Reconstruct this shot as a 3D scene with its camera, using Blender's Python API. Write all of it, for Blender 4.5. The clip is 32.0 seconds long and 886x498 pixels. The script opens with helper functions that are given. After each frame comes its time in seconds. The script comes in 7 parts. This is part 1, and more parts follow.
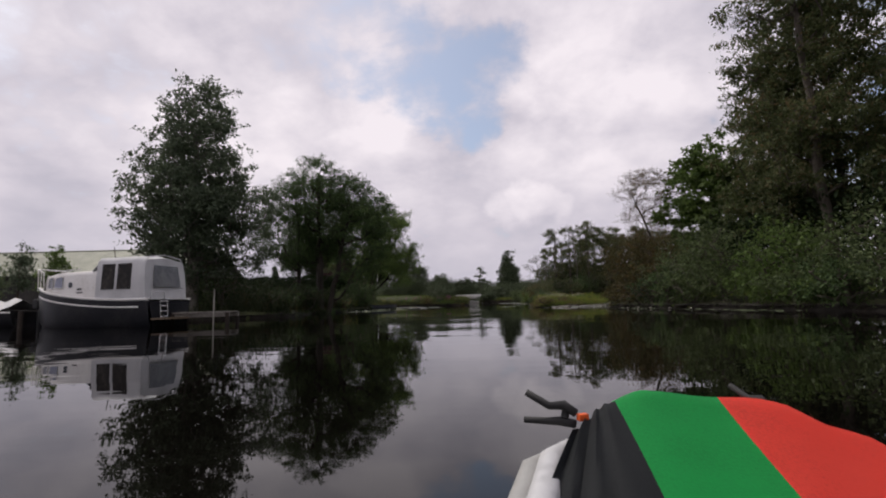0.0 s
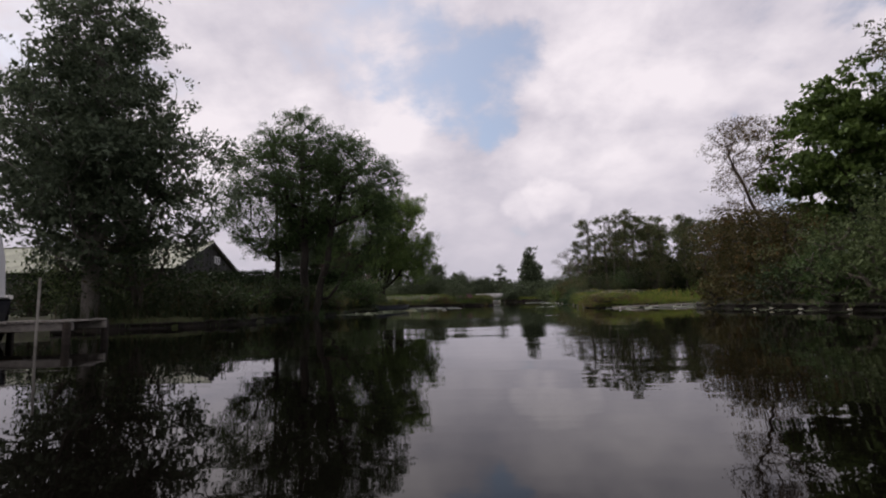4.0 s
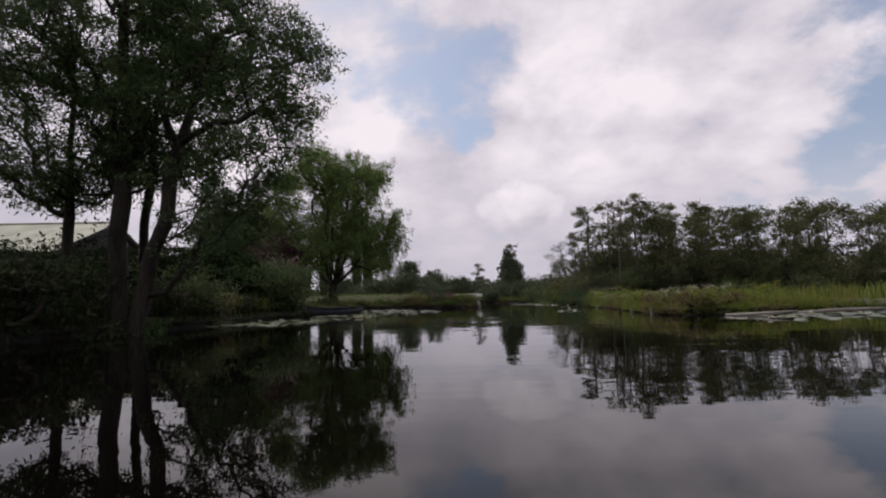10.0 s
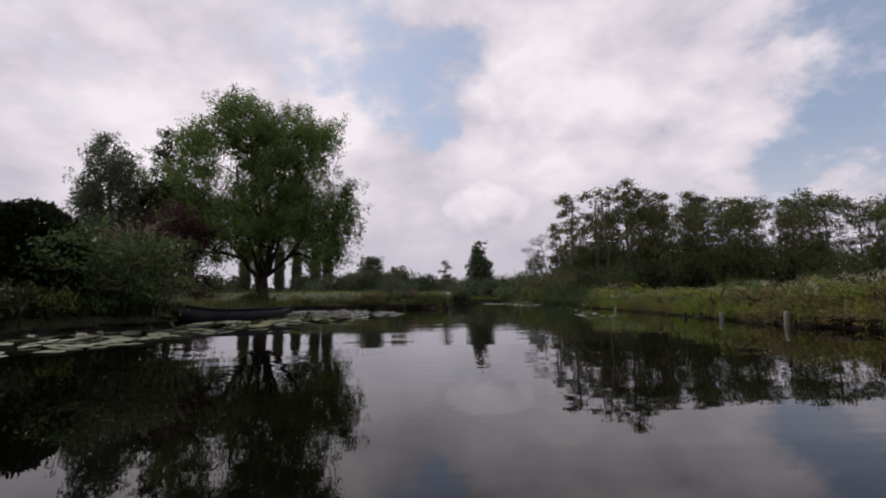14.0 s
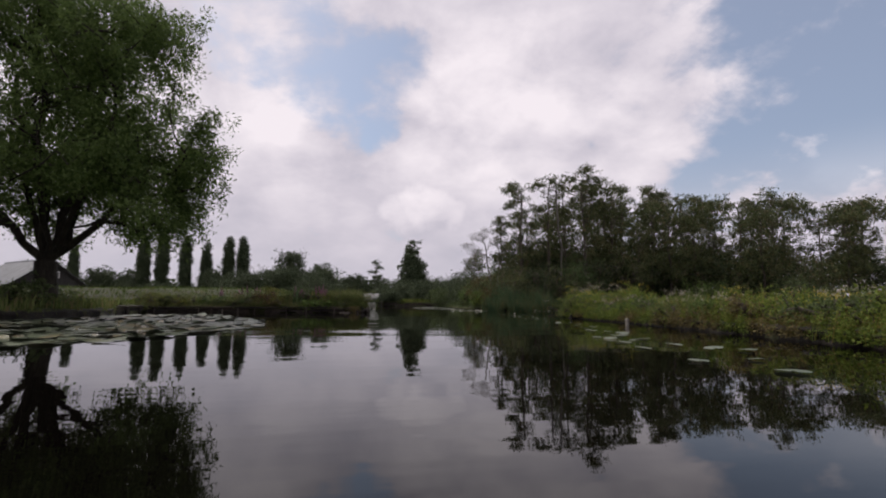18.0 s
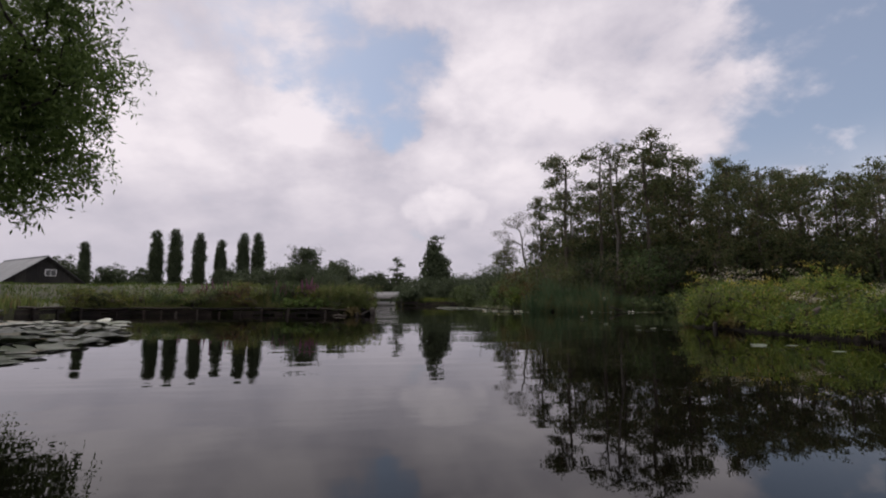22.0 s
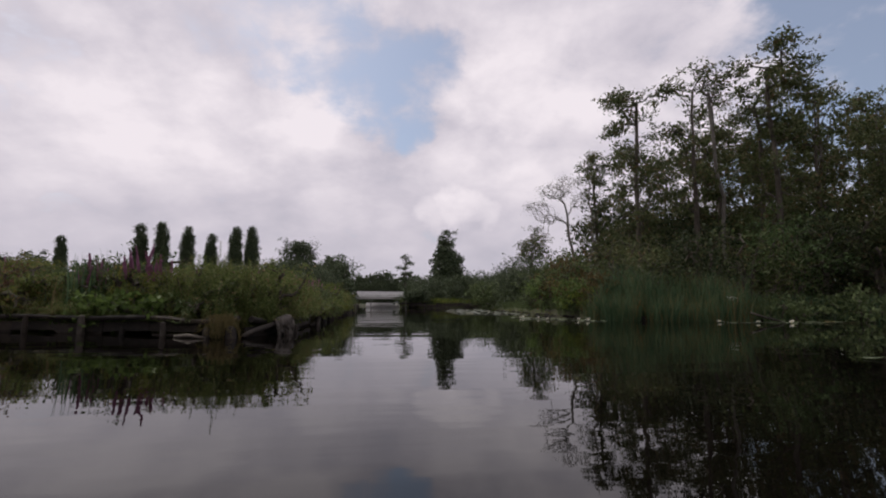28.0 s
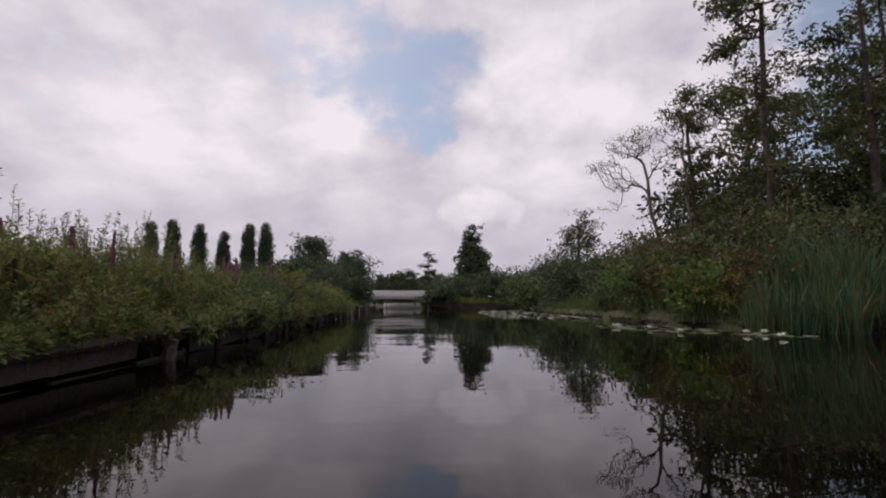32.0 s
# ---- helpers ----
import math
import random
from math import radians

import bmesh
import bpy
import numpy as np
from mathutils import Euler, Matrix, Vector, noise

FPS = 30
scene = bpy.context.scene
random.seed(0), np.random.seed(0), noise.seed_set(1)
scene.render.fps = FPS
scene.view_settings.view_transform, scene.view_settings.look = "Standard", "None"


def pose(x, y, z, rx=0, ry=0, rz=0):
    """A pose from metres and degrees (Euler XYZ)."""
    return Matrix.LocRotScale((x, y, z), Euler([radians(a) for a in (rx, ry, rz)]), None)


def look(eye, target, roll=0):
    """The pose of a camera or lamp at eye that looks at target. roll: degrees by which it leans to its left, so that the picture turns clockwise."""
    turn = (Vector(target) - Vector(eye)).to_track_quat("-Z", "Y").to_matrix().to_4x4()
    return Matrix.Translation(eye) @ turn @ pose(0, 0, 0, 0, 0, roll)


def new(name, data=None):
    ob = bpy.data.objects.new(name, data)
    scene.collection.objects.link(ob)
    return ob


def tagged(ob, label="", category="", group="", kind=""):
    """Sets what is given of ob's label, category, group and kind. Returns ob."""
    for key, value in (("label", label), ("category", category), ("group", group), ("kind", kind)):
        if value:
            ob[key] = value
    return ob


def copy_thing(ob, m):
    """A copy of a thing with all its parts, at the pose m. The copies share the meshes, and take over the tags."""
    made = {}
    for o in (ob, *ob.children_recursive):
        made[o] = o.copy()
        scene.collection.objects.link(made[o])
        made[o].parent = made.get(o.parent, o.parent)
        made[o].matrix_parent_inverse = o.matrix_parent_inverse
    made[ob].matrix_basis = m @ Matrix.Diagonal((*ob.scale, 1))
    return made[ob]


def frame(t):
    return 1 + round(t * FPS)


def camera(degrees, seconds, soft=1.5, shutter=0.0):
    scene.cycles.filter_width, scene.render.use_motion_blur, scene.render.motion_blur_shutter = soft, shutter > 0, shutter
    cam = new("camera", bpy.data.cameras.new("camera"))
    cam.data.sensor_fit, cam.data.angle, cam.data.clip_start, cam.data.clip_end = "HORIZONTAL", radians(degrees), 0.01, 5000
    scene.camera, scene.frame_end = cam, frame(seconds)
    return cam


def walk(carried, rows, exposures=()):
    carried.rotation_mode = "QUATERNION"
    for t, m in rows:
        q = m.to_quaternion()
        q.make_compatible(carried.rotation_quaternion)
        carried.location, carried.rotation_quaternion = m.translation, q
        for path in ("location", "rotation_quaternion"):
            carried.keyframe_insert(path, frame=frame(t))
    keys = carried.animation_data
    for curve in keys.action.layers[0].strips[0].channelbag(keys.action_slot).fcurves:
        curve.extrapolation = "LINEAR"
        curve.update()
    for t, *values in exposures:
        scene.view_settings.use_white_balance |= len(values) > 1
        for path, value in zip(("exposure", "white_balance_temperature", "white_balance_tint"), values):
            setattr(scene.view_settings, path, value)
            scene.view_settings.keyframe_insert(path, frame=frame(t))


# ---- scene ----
cam = camera(84.4, 32.0, 2.05)
EYE = 0.5
# seconds, x, y, yaw, pitch, roll: the boat glides at one height over the water
PATH = [
    (0.0, 0.00, 0.00, -0.08, 6.20, 1.40),
    (0.5, -0.03, 0.94, 0.46, 6.23, 1.33),
    (1.0, -0.04, 1.87, 1.02, 6.21, 1.39),
    (1.5, -0.07, 2.81, 1.47, 6.23, 1.39),
    (2.0, -0.11, 3.75, 1.76, 6.20, 1.50),
    (2.5, -0.17, 4.70, 1.94, 6.21, 1.52),
    (3.0, -0.23, 5.63, 2.03, 6.22, 1.49),
    (3.5, -0.28, 6.56, 2.04, 6.22, 1.56),
    (5.5, -0.48, 10.14, 0.93, 6.15, 1.40),
    (6.0, -0.52, 11.09, 0.35, 6.12, 1.33),
    (6.5, -0.52, 12.03, -0.32, 6.14, 1.32),
    (7.0, -0.55, 12.98, -0.87, 6.19, 1.17),
    (7.5, -0.55, 13.92, -1.35, 6.15, 1.29),
    (8.0, -0.56, 14.87, -1.55, 6.20, 1.16),
    (8.5, -0.56, 15.81, -1.61, 6.21, 1.15),
    (9.0, -0.56, 16.74, -1.46, 6.24, 1.25),
    (9.5, -0.56, 17.67, -1.28, 6.27, 1.30),
    (10.0, -0.53, 18.58, -1.09, 6.24, 1.24),
    (10.5, -0.53, 19.50, -0.94, 6.19, 1.17),
    (11.0, -0.52, 20.40, -0.94, 6.19, 1.22),
    (11.5, -0.51, 21.33, -1.11, 6.19, 1.21),
    (12.0, -0.50, 22.25, -1.46, 6.17, 1.08),
    (12.5, -0.47, 23.16, -2.12, 6.16, 1.02),
    (13.0, -0.45, 24.06, -2.99, 6.12, 1.00),
    (13.5, -0.40, 24.97, -4.01, 6.05, 0.96),
    (14.0, -0.35, 25.89, -5.16, 6.05, 0.88),
    (14.5, -0.26, 26.79, -6.42, 6.01, 0.76),
    (15.0, -0.15, 27.72, -7.74, 6.07, 0.72),
    (15.5, -0.04, 28.62, -9.17, 6.12, 0.59),
    (17.5, 1.06, 33.24, -12.78, 6.35, -0.21),
    (18.0, 1.25, 34.17, -12.96, 6.37, -0.25),
    (18.5, 1.43, 35.09, -12.88, 6.35, -0.39),
    (19.0, 1.60, 35.99, -12.61, 6.34, -0.33),
    (19.5, 1.79, 36.88, -12.15, 6.43, -0.22),
    (20.0, 1.95, 37.76, -11.58, 6.37, -0.23),
    (20.5, 2.09, 38.65, -10.98, 6.30, -0.28),
    (21.0, 2.24, 39.51, -10.49, 6.30, -0.21),
    (21.5, 2.38, 40.40, -10.27, 6.29, -0.09),
    (22.0, 2.53, 41.27, -10.24, 6.26, -0.09),
    (22.5, 2.70, 42.16, -10.43, 6.20, -0.15),
    (23.0, 2.86, 43.06, -10.75, 6.21, -0.23),
    (23.5, 3.05, 43.98, -11.08, 6.24, -0.34),
    (24.0, 3.25, 44.89, -11.40, 6.28, -0.34),
    (24.5, 3.43, 45.80, -11.57, 6.35, -0.32),
    (26.5, 4.05, 49.48, -10.69, 6.46, -0.47),
    (27.0, 4.22, 50.38, -10.08, 6.43, -0.49),
    (27.5, 4.36, 51.28, -9.44, 6.47, -0.40),
    (28.0, 4.51, 52.19, -8.79, 6.43, -0.31),
    (28.5, 4.63, 53.10, -8.10, 6.43, -0.33),
    (29.0, 4.75, 54.02, -7.53, 6.40, -0.30),
    (29.5, 4.85, 54.95, -7.09, 6.41, -0.18),
    (30.0, 4.95, 55.86, -6.80, 6.42, -0.13),
    (30.5, 5.05, 56.78, -6.54, 6.44, -0.23),
    (31.0, 5.14, 57.68, -6.32, 6.42, -0.22),
    (31.5, 5.23, 58.56, -6.12, 6.44, -0.12),
    (32.0, 5.33, 59.47, -5.94, 6.44, -0.02),
]
walk(cam, [(t, pose(x, y, EYE, 90 + pitch, roll, yaw)) for t, x, y, yaw, pitch, roll in PATH],
     [(0, 0.0), (21, 0.0), (24, -0.12), (27, -0.07), (32, -0.05)])


# ------------------------------------------------------------------ world and sun
def make_world():
    w = bpy.data.worlds.new("sky")
    scene.world = w
    w.use_nodes = True
    nt = w.node_tree
    nt.nodes.clear()
    N, L = nt.nodes.new, nt.links.new

    def m(op, a, b=None, c=None, clamp=False):
        n = N("ShaderNodeMath")
        n.operation, n.use_clamp = op, clamp
        for k, v in enumerate((a, b, c)):
            if v is None:
                continue
            if isinstance(v, (int, float)):
                n.inputs[k].default_value = v
            else:
                L(v, n.inputs[k])
        return n.outputs[0]

    tc = N("ShaderNodeTexCoord").outputs["Generated"]
    sep = N("ShaderNodeSeparateXYZ")
    L(tc, sep.inputs[0])
    # the cloud deck is a flat layer: directions are spread over a plane overhead
    zz = m("ADD", m("MAXIMUM", sep.outputs[2], 0.0), 0.42)
    comb = N("ShaderNodeCombineXYZ")
    L(m("DIVIDE", sep.outputs[0], zz), comb.inputs[0])
    L(m("DIVIDE", sep.outputs[1], zz), comb.inputs[1])
    plane = comb.outputs[0]

    def cloud_noise(scale, detail, rough, dist, off):
        mp = N("ShaderNodeMapping")
        mp.inputs["Location"].default_value = off
        L(plane, mp.inputs[0])
        n = N("ShaderNodeTexNoise")
        n.inputs["Scale"].default_value, n.inputs["Detail"].default_value = scale, detail
        n.inputs["Roughness"].default_value, n.inputs["Distortion"].default_value = rough, dist
        L(mp.outputs[0], n.inputs[0])
        return n.outputs[0]

    big = cloud_noise(2.0, 6, 0.5, 0.0, (3.1, 1.7, 0))
    fine = cloud_noise(6.5, 9, 0.57, 0.15, (7.7, 2.2, 0))
    shade = cloud_noise(3.0, 5, 0.45, 0.0, (0.4, 9.2, 0))

    # cloud edges are ragged: directions wander a little before they are compared
    wander = N("ShaderNodeTexNoise")
    wander.inputs["Scale"].default_value, wander.inputs["Detail"].default_value, wander.inputs["Roughness"].default_value = 7.0, 7, 0.58
    L(tc, wander.inputs[0])
    centred = N("ShaderNodeVectorMath")
    centred.operation = "SUBTRACT"
    centred.inputs[1].default_value = (0.5, 0.5, 0.5)
    L(wander.outputs["Color"], centred.inputs[0])
    ragged_way = N("ShaderNodeVectorMath")
    ragged_way.operation = "MULTIPLY_ADD"
    ragged_way.inputs[1].default_value = (0.13, 0.13, 0.10)
    L(centred.outputs[0], ragged_way.inputs[0])
    L(tc, ragged_way.inputs[2])
    unit_way = N("ShaderNodeVectorMath")
    unit_way.operation = "NORMALIZE"
    L(ragged_way.outputs[0], unit_way.inputs[0])

    def lobe(direction, inner, outer):
        """1 inside the cone round a direction, 0 outside it."""
        v = Vector(direction).normalized()
        n = N("ShaderNodeVectorMath")
        n.operation = "DOT_PRODUCT"
        n.inputs[1].default_value = v
        L(unit_way.outputs[0], n.inputs[0])
        r = N("ShaderNodeMapRange")
        r.interpolation_type = "SMOOTHSTEP"
        r.inputs["From Min"].default_value = math.cos(radians(outer))
        r.inputs["From Max"].default_value = math.cos(radians(inner))
        L(n.outputs["Value"], r.inputs[0])
        return r.outputs[0]

    gap = None
    for direction, inner, outer, amount in GAPS:
        g = m("MULTIPLY", lobe(direction, inner, outer), amount)
        gap = g if gap is None else m("MAXIMUM", gap, g)
    cover = m("ADD", m("MULTIPLY", big, 0.45), m("MULTIPLY", fine, 0.75))
    cover = m("SUBTRACT", m("ADD", cover, 0.10), gap)
    cov = N("ShaderNodeMapRange")
    cov.interpolation_type = "SMOOTHSTEP"
    cov.inputs["From Min"].default_value, cov.inputs["From Max"].default_value = 0.34, 0.60
    L(cover, cov.inputs[0])
    # low clouds close up towards the horizon
    hz = N("ShaderNodeMapRange")
    hz.interpolation_type = "SMOOTHSTEP"
    hz.inputs["From Min"].default_value, hz.inputs["From Max"].default_value = 0.30, 0.03
    L(sep.outputs[2], hz.inputs[0])
    mask = m("MAXIMUM", cov.outputs[0], m("MULTIPLY", hz.outputs[0], 0.9))

    puff = None
    for direction, inner, outer, amount in PUFFS:
        g = m("MULTIPLY", lobe(direction, inner, outer), amount)
        puff = g if puff is None else m("MAXIMUM", puff, g)
    lum = m("ADD", m("MULTIPLY", shade, 0.80), m("MULTIPLY", fine, 0.62))
    lum = m("SUBTRACT", lum, 0.048)
    # the far deck is seen edge-on and shows little relief
    calm = N("ShaderNodeMapRange")
    calm.interpolation_type = "SMOOTHSTEP"
    calm.inputs["From Min"].default_value, calm.inputs["From Max"].default_value = 0.02, 0.40
    calm.inputs["To Min"].default_value, calm.inputs["To Max"].default_value = 0.22, 1.0
    L(sep.outputs[2], calm.inputs[0])
    lum = m("ADD", m("MULTIPLY", m("SUBTRACT", lum, 0.66), calm.outputs[0]), 0.66)
    lum = m("ADD", lum, m("MULTIPLY", puff, m("ADD", m("MULTIPLY", shade, 0.6), 0.28)))
    lum = m("SUBTRACT", lum, m("MULTIPLY", hz.outputs[0], 0.13))
    ramp = N("ShaderNodeValToRGB")
    L(lum, ramp.inputs[0])
    e = ramp.color_ramp.elements
    e[0].position, e[0].color = 0.36, (0.422, 0.410, 0.494, 1)
    e[1].position, e[1].color = 0.87, (0.915, 0.842, 0.892, 1)
    mid = e.new(0.6)
    mid.color = (0.646, 0.600, 0.674, 1)

    sky = N("ShaderNodeTexSky")
    sky.sky_type, sky.sun_disc = "NISHITA", False
    sky.sun_elevation, sky.sun_rotation = radians(SUN_UP), radians(SUN_TURN)
    sky.dust_density, sky.ozone_density = 2.0, 2.0
    low = N("ShaderNodeMix")
    low.data_type = "RGBA"
    low.blend_type = "MULTIPLY"
    low.inputs[0].default_value = 1.0
    L(sky.outputs[0], low.inputs[6])
    low.inputs[7].default_value = (SKY, SKY, SKY, 1)
    haze = N("ShaderNodeMix")
    haze.data_type = "RGBA"
    haze.inputs[0].default_value = 0.42
    L(low.outputs[2], haze.inputs[6])
    haze.inputs[7].default_value = (0.44, 0.46, 0.56, 1)
    mix = N("ShaderNodeMix")
    mix.data_type = "RGBA"
    L(mask, mix.inputs[0])
    L(haze.outputs[2], mix.inputs[6])
    L(ramp.outputs[0], mix.inputs[7])
    bg = N("ShaderNodeBackground")
    bg.inputs[1].default_value = CLOUD_LIGHT
    L(mix.outputs[2], bg.inputs[0])
    L(bg.outputs[0], N("ShaderNodeOutputWorld").inputs[0])


SUN_UP, SUN_TURN, SKY, CLOUD_LIGHT = 46.0, 318.0, 0.13, 1.0
# clear patches between the clouds and bright heads of cloud: direction, inner and outer angle, amount
GAPS = [
    ((-0.08, 0.87, 0.49), 0, 8.0, 0.25), ((0.0, 0.905, 0.425), 0, 8.5, 0.27), ((0.055, 0.915, 0.395), 0, 6.0, 0.25), ((0.075, 0.93, 0.355), 0, 4.2, 0.24),
    ((0.10, 0.89, 0.44), 0, 6.0, 0.22), ((0.15, 0.87, 0.465), 0, 3.5, 0.22), ((-0.18, 0.835, 0.52), 0, 9, 0.27), ((-0.15, 0.87, 0.465), 0, 5, 0.2), ((-0.25, 0.85, 0.47), 0, 5, 0.16), ((-0.31, 0.83, 0.46), 0, 6, 0.17),
    ((-0.59, 0.75, 0.30), 0, 6, 0.20), ((-0.52, 0.76, 0.39), 0, 7, 0.17), ((-0.68, 0.6, 0.42), 0, 9, 0.18),
    ((0.74, 0.60, 0.30), 3, 13, 0.34), ((0.80, 0.50, 0.42), 8, 20, 0.40), ((0.67, 0.70, 0.22), 1, 8, 0.26), ((0.57, 0.80, 0.17), 0, 6, 0.14),
    ((0.9, 0.2, 0.35), 12, 26, 0.4), ((0.2, -0.7, 0.6), 5, 25, 0.25),
]
PUFFS = [
    ((0.165, 0.966, 0.188), 0.0, 3.0, 0.46), ((0.13, 0.975, 0.180), 0.0, 2.6, 0.38), ((0.20, 0.96, 0.190), 0.0, 2.6, 0.42), ((0.235, 0.95, 0.184), 0.0, 2.2, 0.30), ((0.34, 0.88, 0.32), 4, 14, 0.08), ((-0.42, 0.80, 0.40), 5, 18, 0.14),
    ((0.785, 0.575, 0.24), 1, 4.5, 0.5), ((-0.2, 0.9, 0.36), 3, 12, 0.22), ((0.25, 0.86, 0.44), 2, 9, 0.2),
]
make_world()
sun = new("sun", bpy.data.lights.new("sun", "SUN"))
sun.data.energy, sun.data.angle, sun.data.color = 1.9, radians(11), (1.0, 0.94, 0.86)
sun.matrix_world = pose(0, 0, 30, 90 - SUN_UP, 0, 0)
_az = radians(SUN_TURN)
sun.matrix_world = look((30 * math.sin(_az), 30 * math.cos(_az), 30 * math.tan(radians(SUN_UP))), (0, 0, 0))


# ------------------------------------------------------------------ materials
def material(name, base, rough=0.7, metal=0.0, spec=0.5):
    mt = bpy.data.materials.new(name)
    mt.use_nodes = True
    b = mt.node_tree.nodes["Principled BSDF"]
    b.inputs["Base Color"].default_value = (*base, 1)
    b.inputs["Roughness"].default_value = rough
    b.inputs["Metallic"].default_value = metal
    b.inputs["Specular IOR Level"].default_value = spec
    return mt


def varied(name, stops, scale=3.0, fine=30.0, rough=0.8, bump=0.3, dist=0.02, metal=0.0, spec=0.4, stretch=(1, 1, 1), island=0.0, obj=0.0):
    """A surface whose colour runs through stops by coarse and fine noise, with relief."""
    mt = material(name, stops[0], rough, metal, spec)
    nt = mt.node_tree
    N, L = nt.nodes.new, nt.links.new
    b = nt.nodes["Principled BSDF"]
    tc = N("ShaderNodeTexCoord")
    mp = N("ShaderNodeMapping")
    mp.inputs["Scale"].default_value = stretch
    L(tc.outputs["Object"], mp.inputs[0])
    a, c = N("ShaderNodeTexNoise"), N("ShaderNodeTexNoise")
    for n, s in ((a, scale), (c, fine)):
        n.inputs["Scale"].default_value, n.inputs["Detail"].default_value = s, 6
        L(mp.outputs[0], n.inputs[0])
    add = N("ShaderNodeMath")
    add.operation = "MULTIPLY_ADD"
    add.inputs[1].default_value = 0.45
    L(c.outputs[0], add.inputs[0])
    half = N("ShaderNodeMath")
    half.operation = "MULTIPLY"
    half.inputs[1].default_value = 0.6
    L(a.outputs[0], half.inputs[0])
    L(half.outputs[0], add.inputs[2])
    value = add.outputs[0]
    for amount, node, sock in ((island, "ShaderNodeNewGeometry", "Random Per Island"), (obj, "ShaderNodeObjectInfo", "Random")):
        if amount:
            n = N(node)
            k = N("ShaderNodeMath")
            k.operation = "MULTIPLY_ADD"
            k.inputs[1].default_value = amount
            L(n.outputs[sock], k.inputs[0])
            off = N("ShaderNodeMath")
            off.operation = "SUBTRACT"
            off.inputs[1].default_value = amount / 2
            L(value, off.inputs[0])
            L(off.outputs[0], k.inputs[2])
            value = k.outputs[0]
    ramp = N("ShaderNodeValToRGB")
    e = ramp.color_ramp.elements
    e[0].position, e[1].position = 0.36, 0.68
    e[0].color, e[1].color = (*stops[0], 1), (*stops[-1], 1)
    for k, s in enumerate(stops[1:-1]):
        x = e.new(0.36 + 0.32 * (k + 1) / (len(stops) - 1))
        x.color = (*s, 1)
    L(value, ramp.inputs[0])
    L(ramp.outputs[0], b.inputs["Base Color"])
    if bump:
        bp = N("ShaderNodeBump")
        bp.inputs["Strength"].default_value, bp.inputs["Distance"].default_value = bump, dist
        L(add.outputs[0], bp.inputs["Height"])
        L(bp.outputs[0], b.inputs["Normal"])
    return mt


def leafy(name, dark, light, odd=None, through_light=0.3, rough=0.62, gloss=0.16):
    """Foliage: each leaf its own shade, patches of shade on the crown, some light passing through."""
    mt = material(name, dark, rough, 0, gloss)
    nt = mt.node_tree
    N, L = nt.nodes.new, nt.links.new
    b = nt.nodes["Principled BSDF"]
    g = N("ShaderNodeNewGeometry")
    tc = N("ShaderNodeTexCoord")
    n = N("ShaderNodeTexNoise")
    n.inputs["Scale"].default_value, n.inputs["Detail"].default_value = 0.9, 3
    L(tc.outputs["Object"], n.inputs[0])
    k = N("ShaderNodeMath")
    k.operation = "MULTIPLY_ADD"
    k.inputs[1].default_value = 0.55
    L(g.outputs["Random Per Island"], k.inputs[0])
    h = N("ShaderNodeMath")
    h.operation = "MULTIPLY"
    h.inputs[1].default_value = 0.55
    L(n.outputs[0], h.inputs[0])
    L(h.outputs[0], k.inputs[2])
    ramp = N("ShaderNodeValToRGB")
    e = ramp.color_ramp.elements
    e[0].position, e[0].color = 0.2, (*dark, 1)
    e[1].position, e[1].color = 0.72, (*light, 1)
    if odd:
        x = e.new(0.8)
        x.color = (*odd, 1)
    L(k.outputs[0], ramp.inputs[0])
    L(ramp.outputs[0], b.inputs["Base Color"])
    tr = N("ShaderNodeBsdfTranslucent")
    L(ramp.outputs[0], tr.inputs[0])
    mx = N("ShaderNodeMixShader")
    mx.inputs[0].default_value = through_light
    L(b.outputs[0], mx.inputs[1])
    L(tr.outputs[0], mx.inputs[2])
    L(mx.outputs[0], nt.nodes["Material Output"].inputs[0])
    return mt


LEAF_ASH = leafy("leaf_ash", (0.030, 0.052, 0.021), (0.092, 0.140, 0.050), through_light=0.35)
LEAF_POPLAR = leafy("leaf_silver_green", (0.048, 0.068, 0.040), (0.130, 0.162, 0.098))
LEAF_WILLOW = leafy("leaf_willow", (0.050, 0.086, 0.022), (0.150, 0.212, 0.062), through_light=0.4)
# leaf green darkened by hand: tree shade is put into this colour
LEAF_SHADE_TINT = leafy("leaf_shade_tint", (0.016, 0.026, 0.011), (0.052, 0.072, 0.030), (0.07, 0.06, 0.03), 0.2)
LEAF_ALDER = leafy("leaf_alder", (0.038, 0.052, 0.021), (0.118, 0.140, 0.056), (0.16, 0.12, 0.06))
LEAF_MAPLE = leafy("leaf_maple", (0.046, 0.080, 0.020), (0.130, 0.190, 0.050))
LEAF_BUSH = leafy("leaf_bush", (0.036, 0.056, 0.022), (0.125, 0.160, 0.065))
# near-black green: shadow on hedge and undergrowth is mixed into this colour
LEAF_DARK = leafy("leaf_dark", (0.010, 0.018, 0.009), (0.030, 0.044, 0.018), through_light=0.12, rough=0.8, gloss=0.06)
LEAF_BROWN = leafy("leaf_brown", (0.050, 0.038, 0.016), (0.135, 0.100, 0.038), (0.15, 0.085, 0.035))
PEAT = varied("wet_peat", [(0.008, 0.006, 0.004), (0.016, 0.012, 0.008), (0.030, 0.022, 0.014)], 2.0, 14, 0.8, 0.9, 0.05)
LEAF_RUSTY = leafy("leaf_rusty", (0.036, 0.034, 0.014), (0.105, 0.092, 0.034), (0.15, 0.085, 0.03), 0.25)
LEAF_FAR = leafy("leaf_far", (0.045, 0.062, 0.036), (0.095, 0.120, 0.062), through_light=0.15)
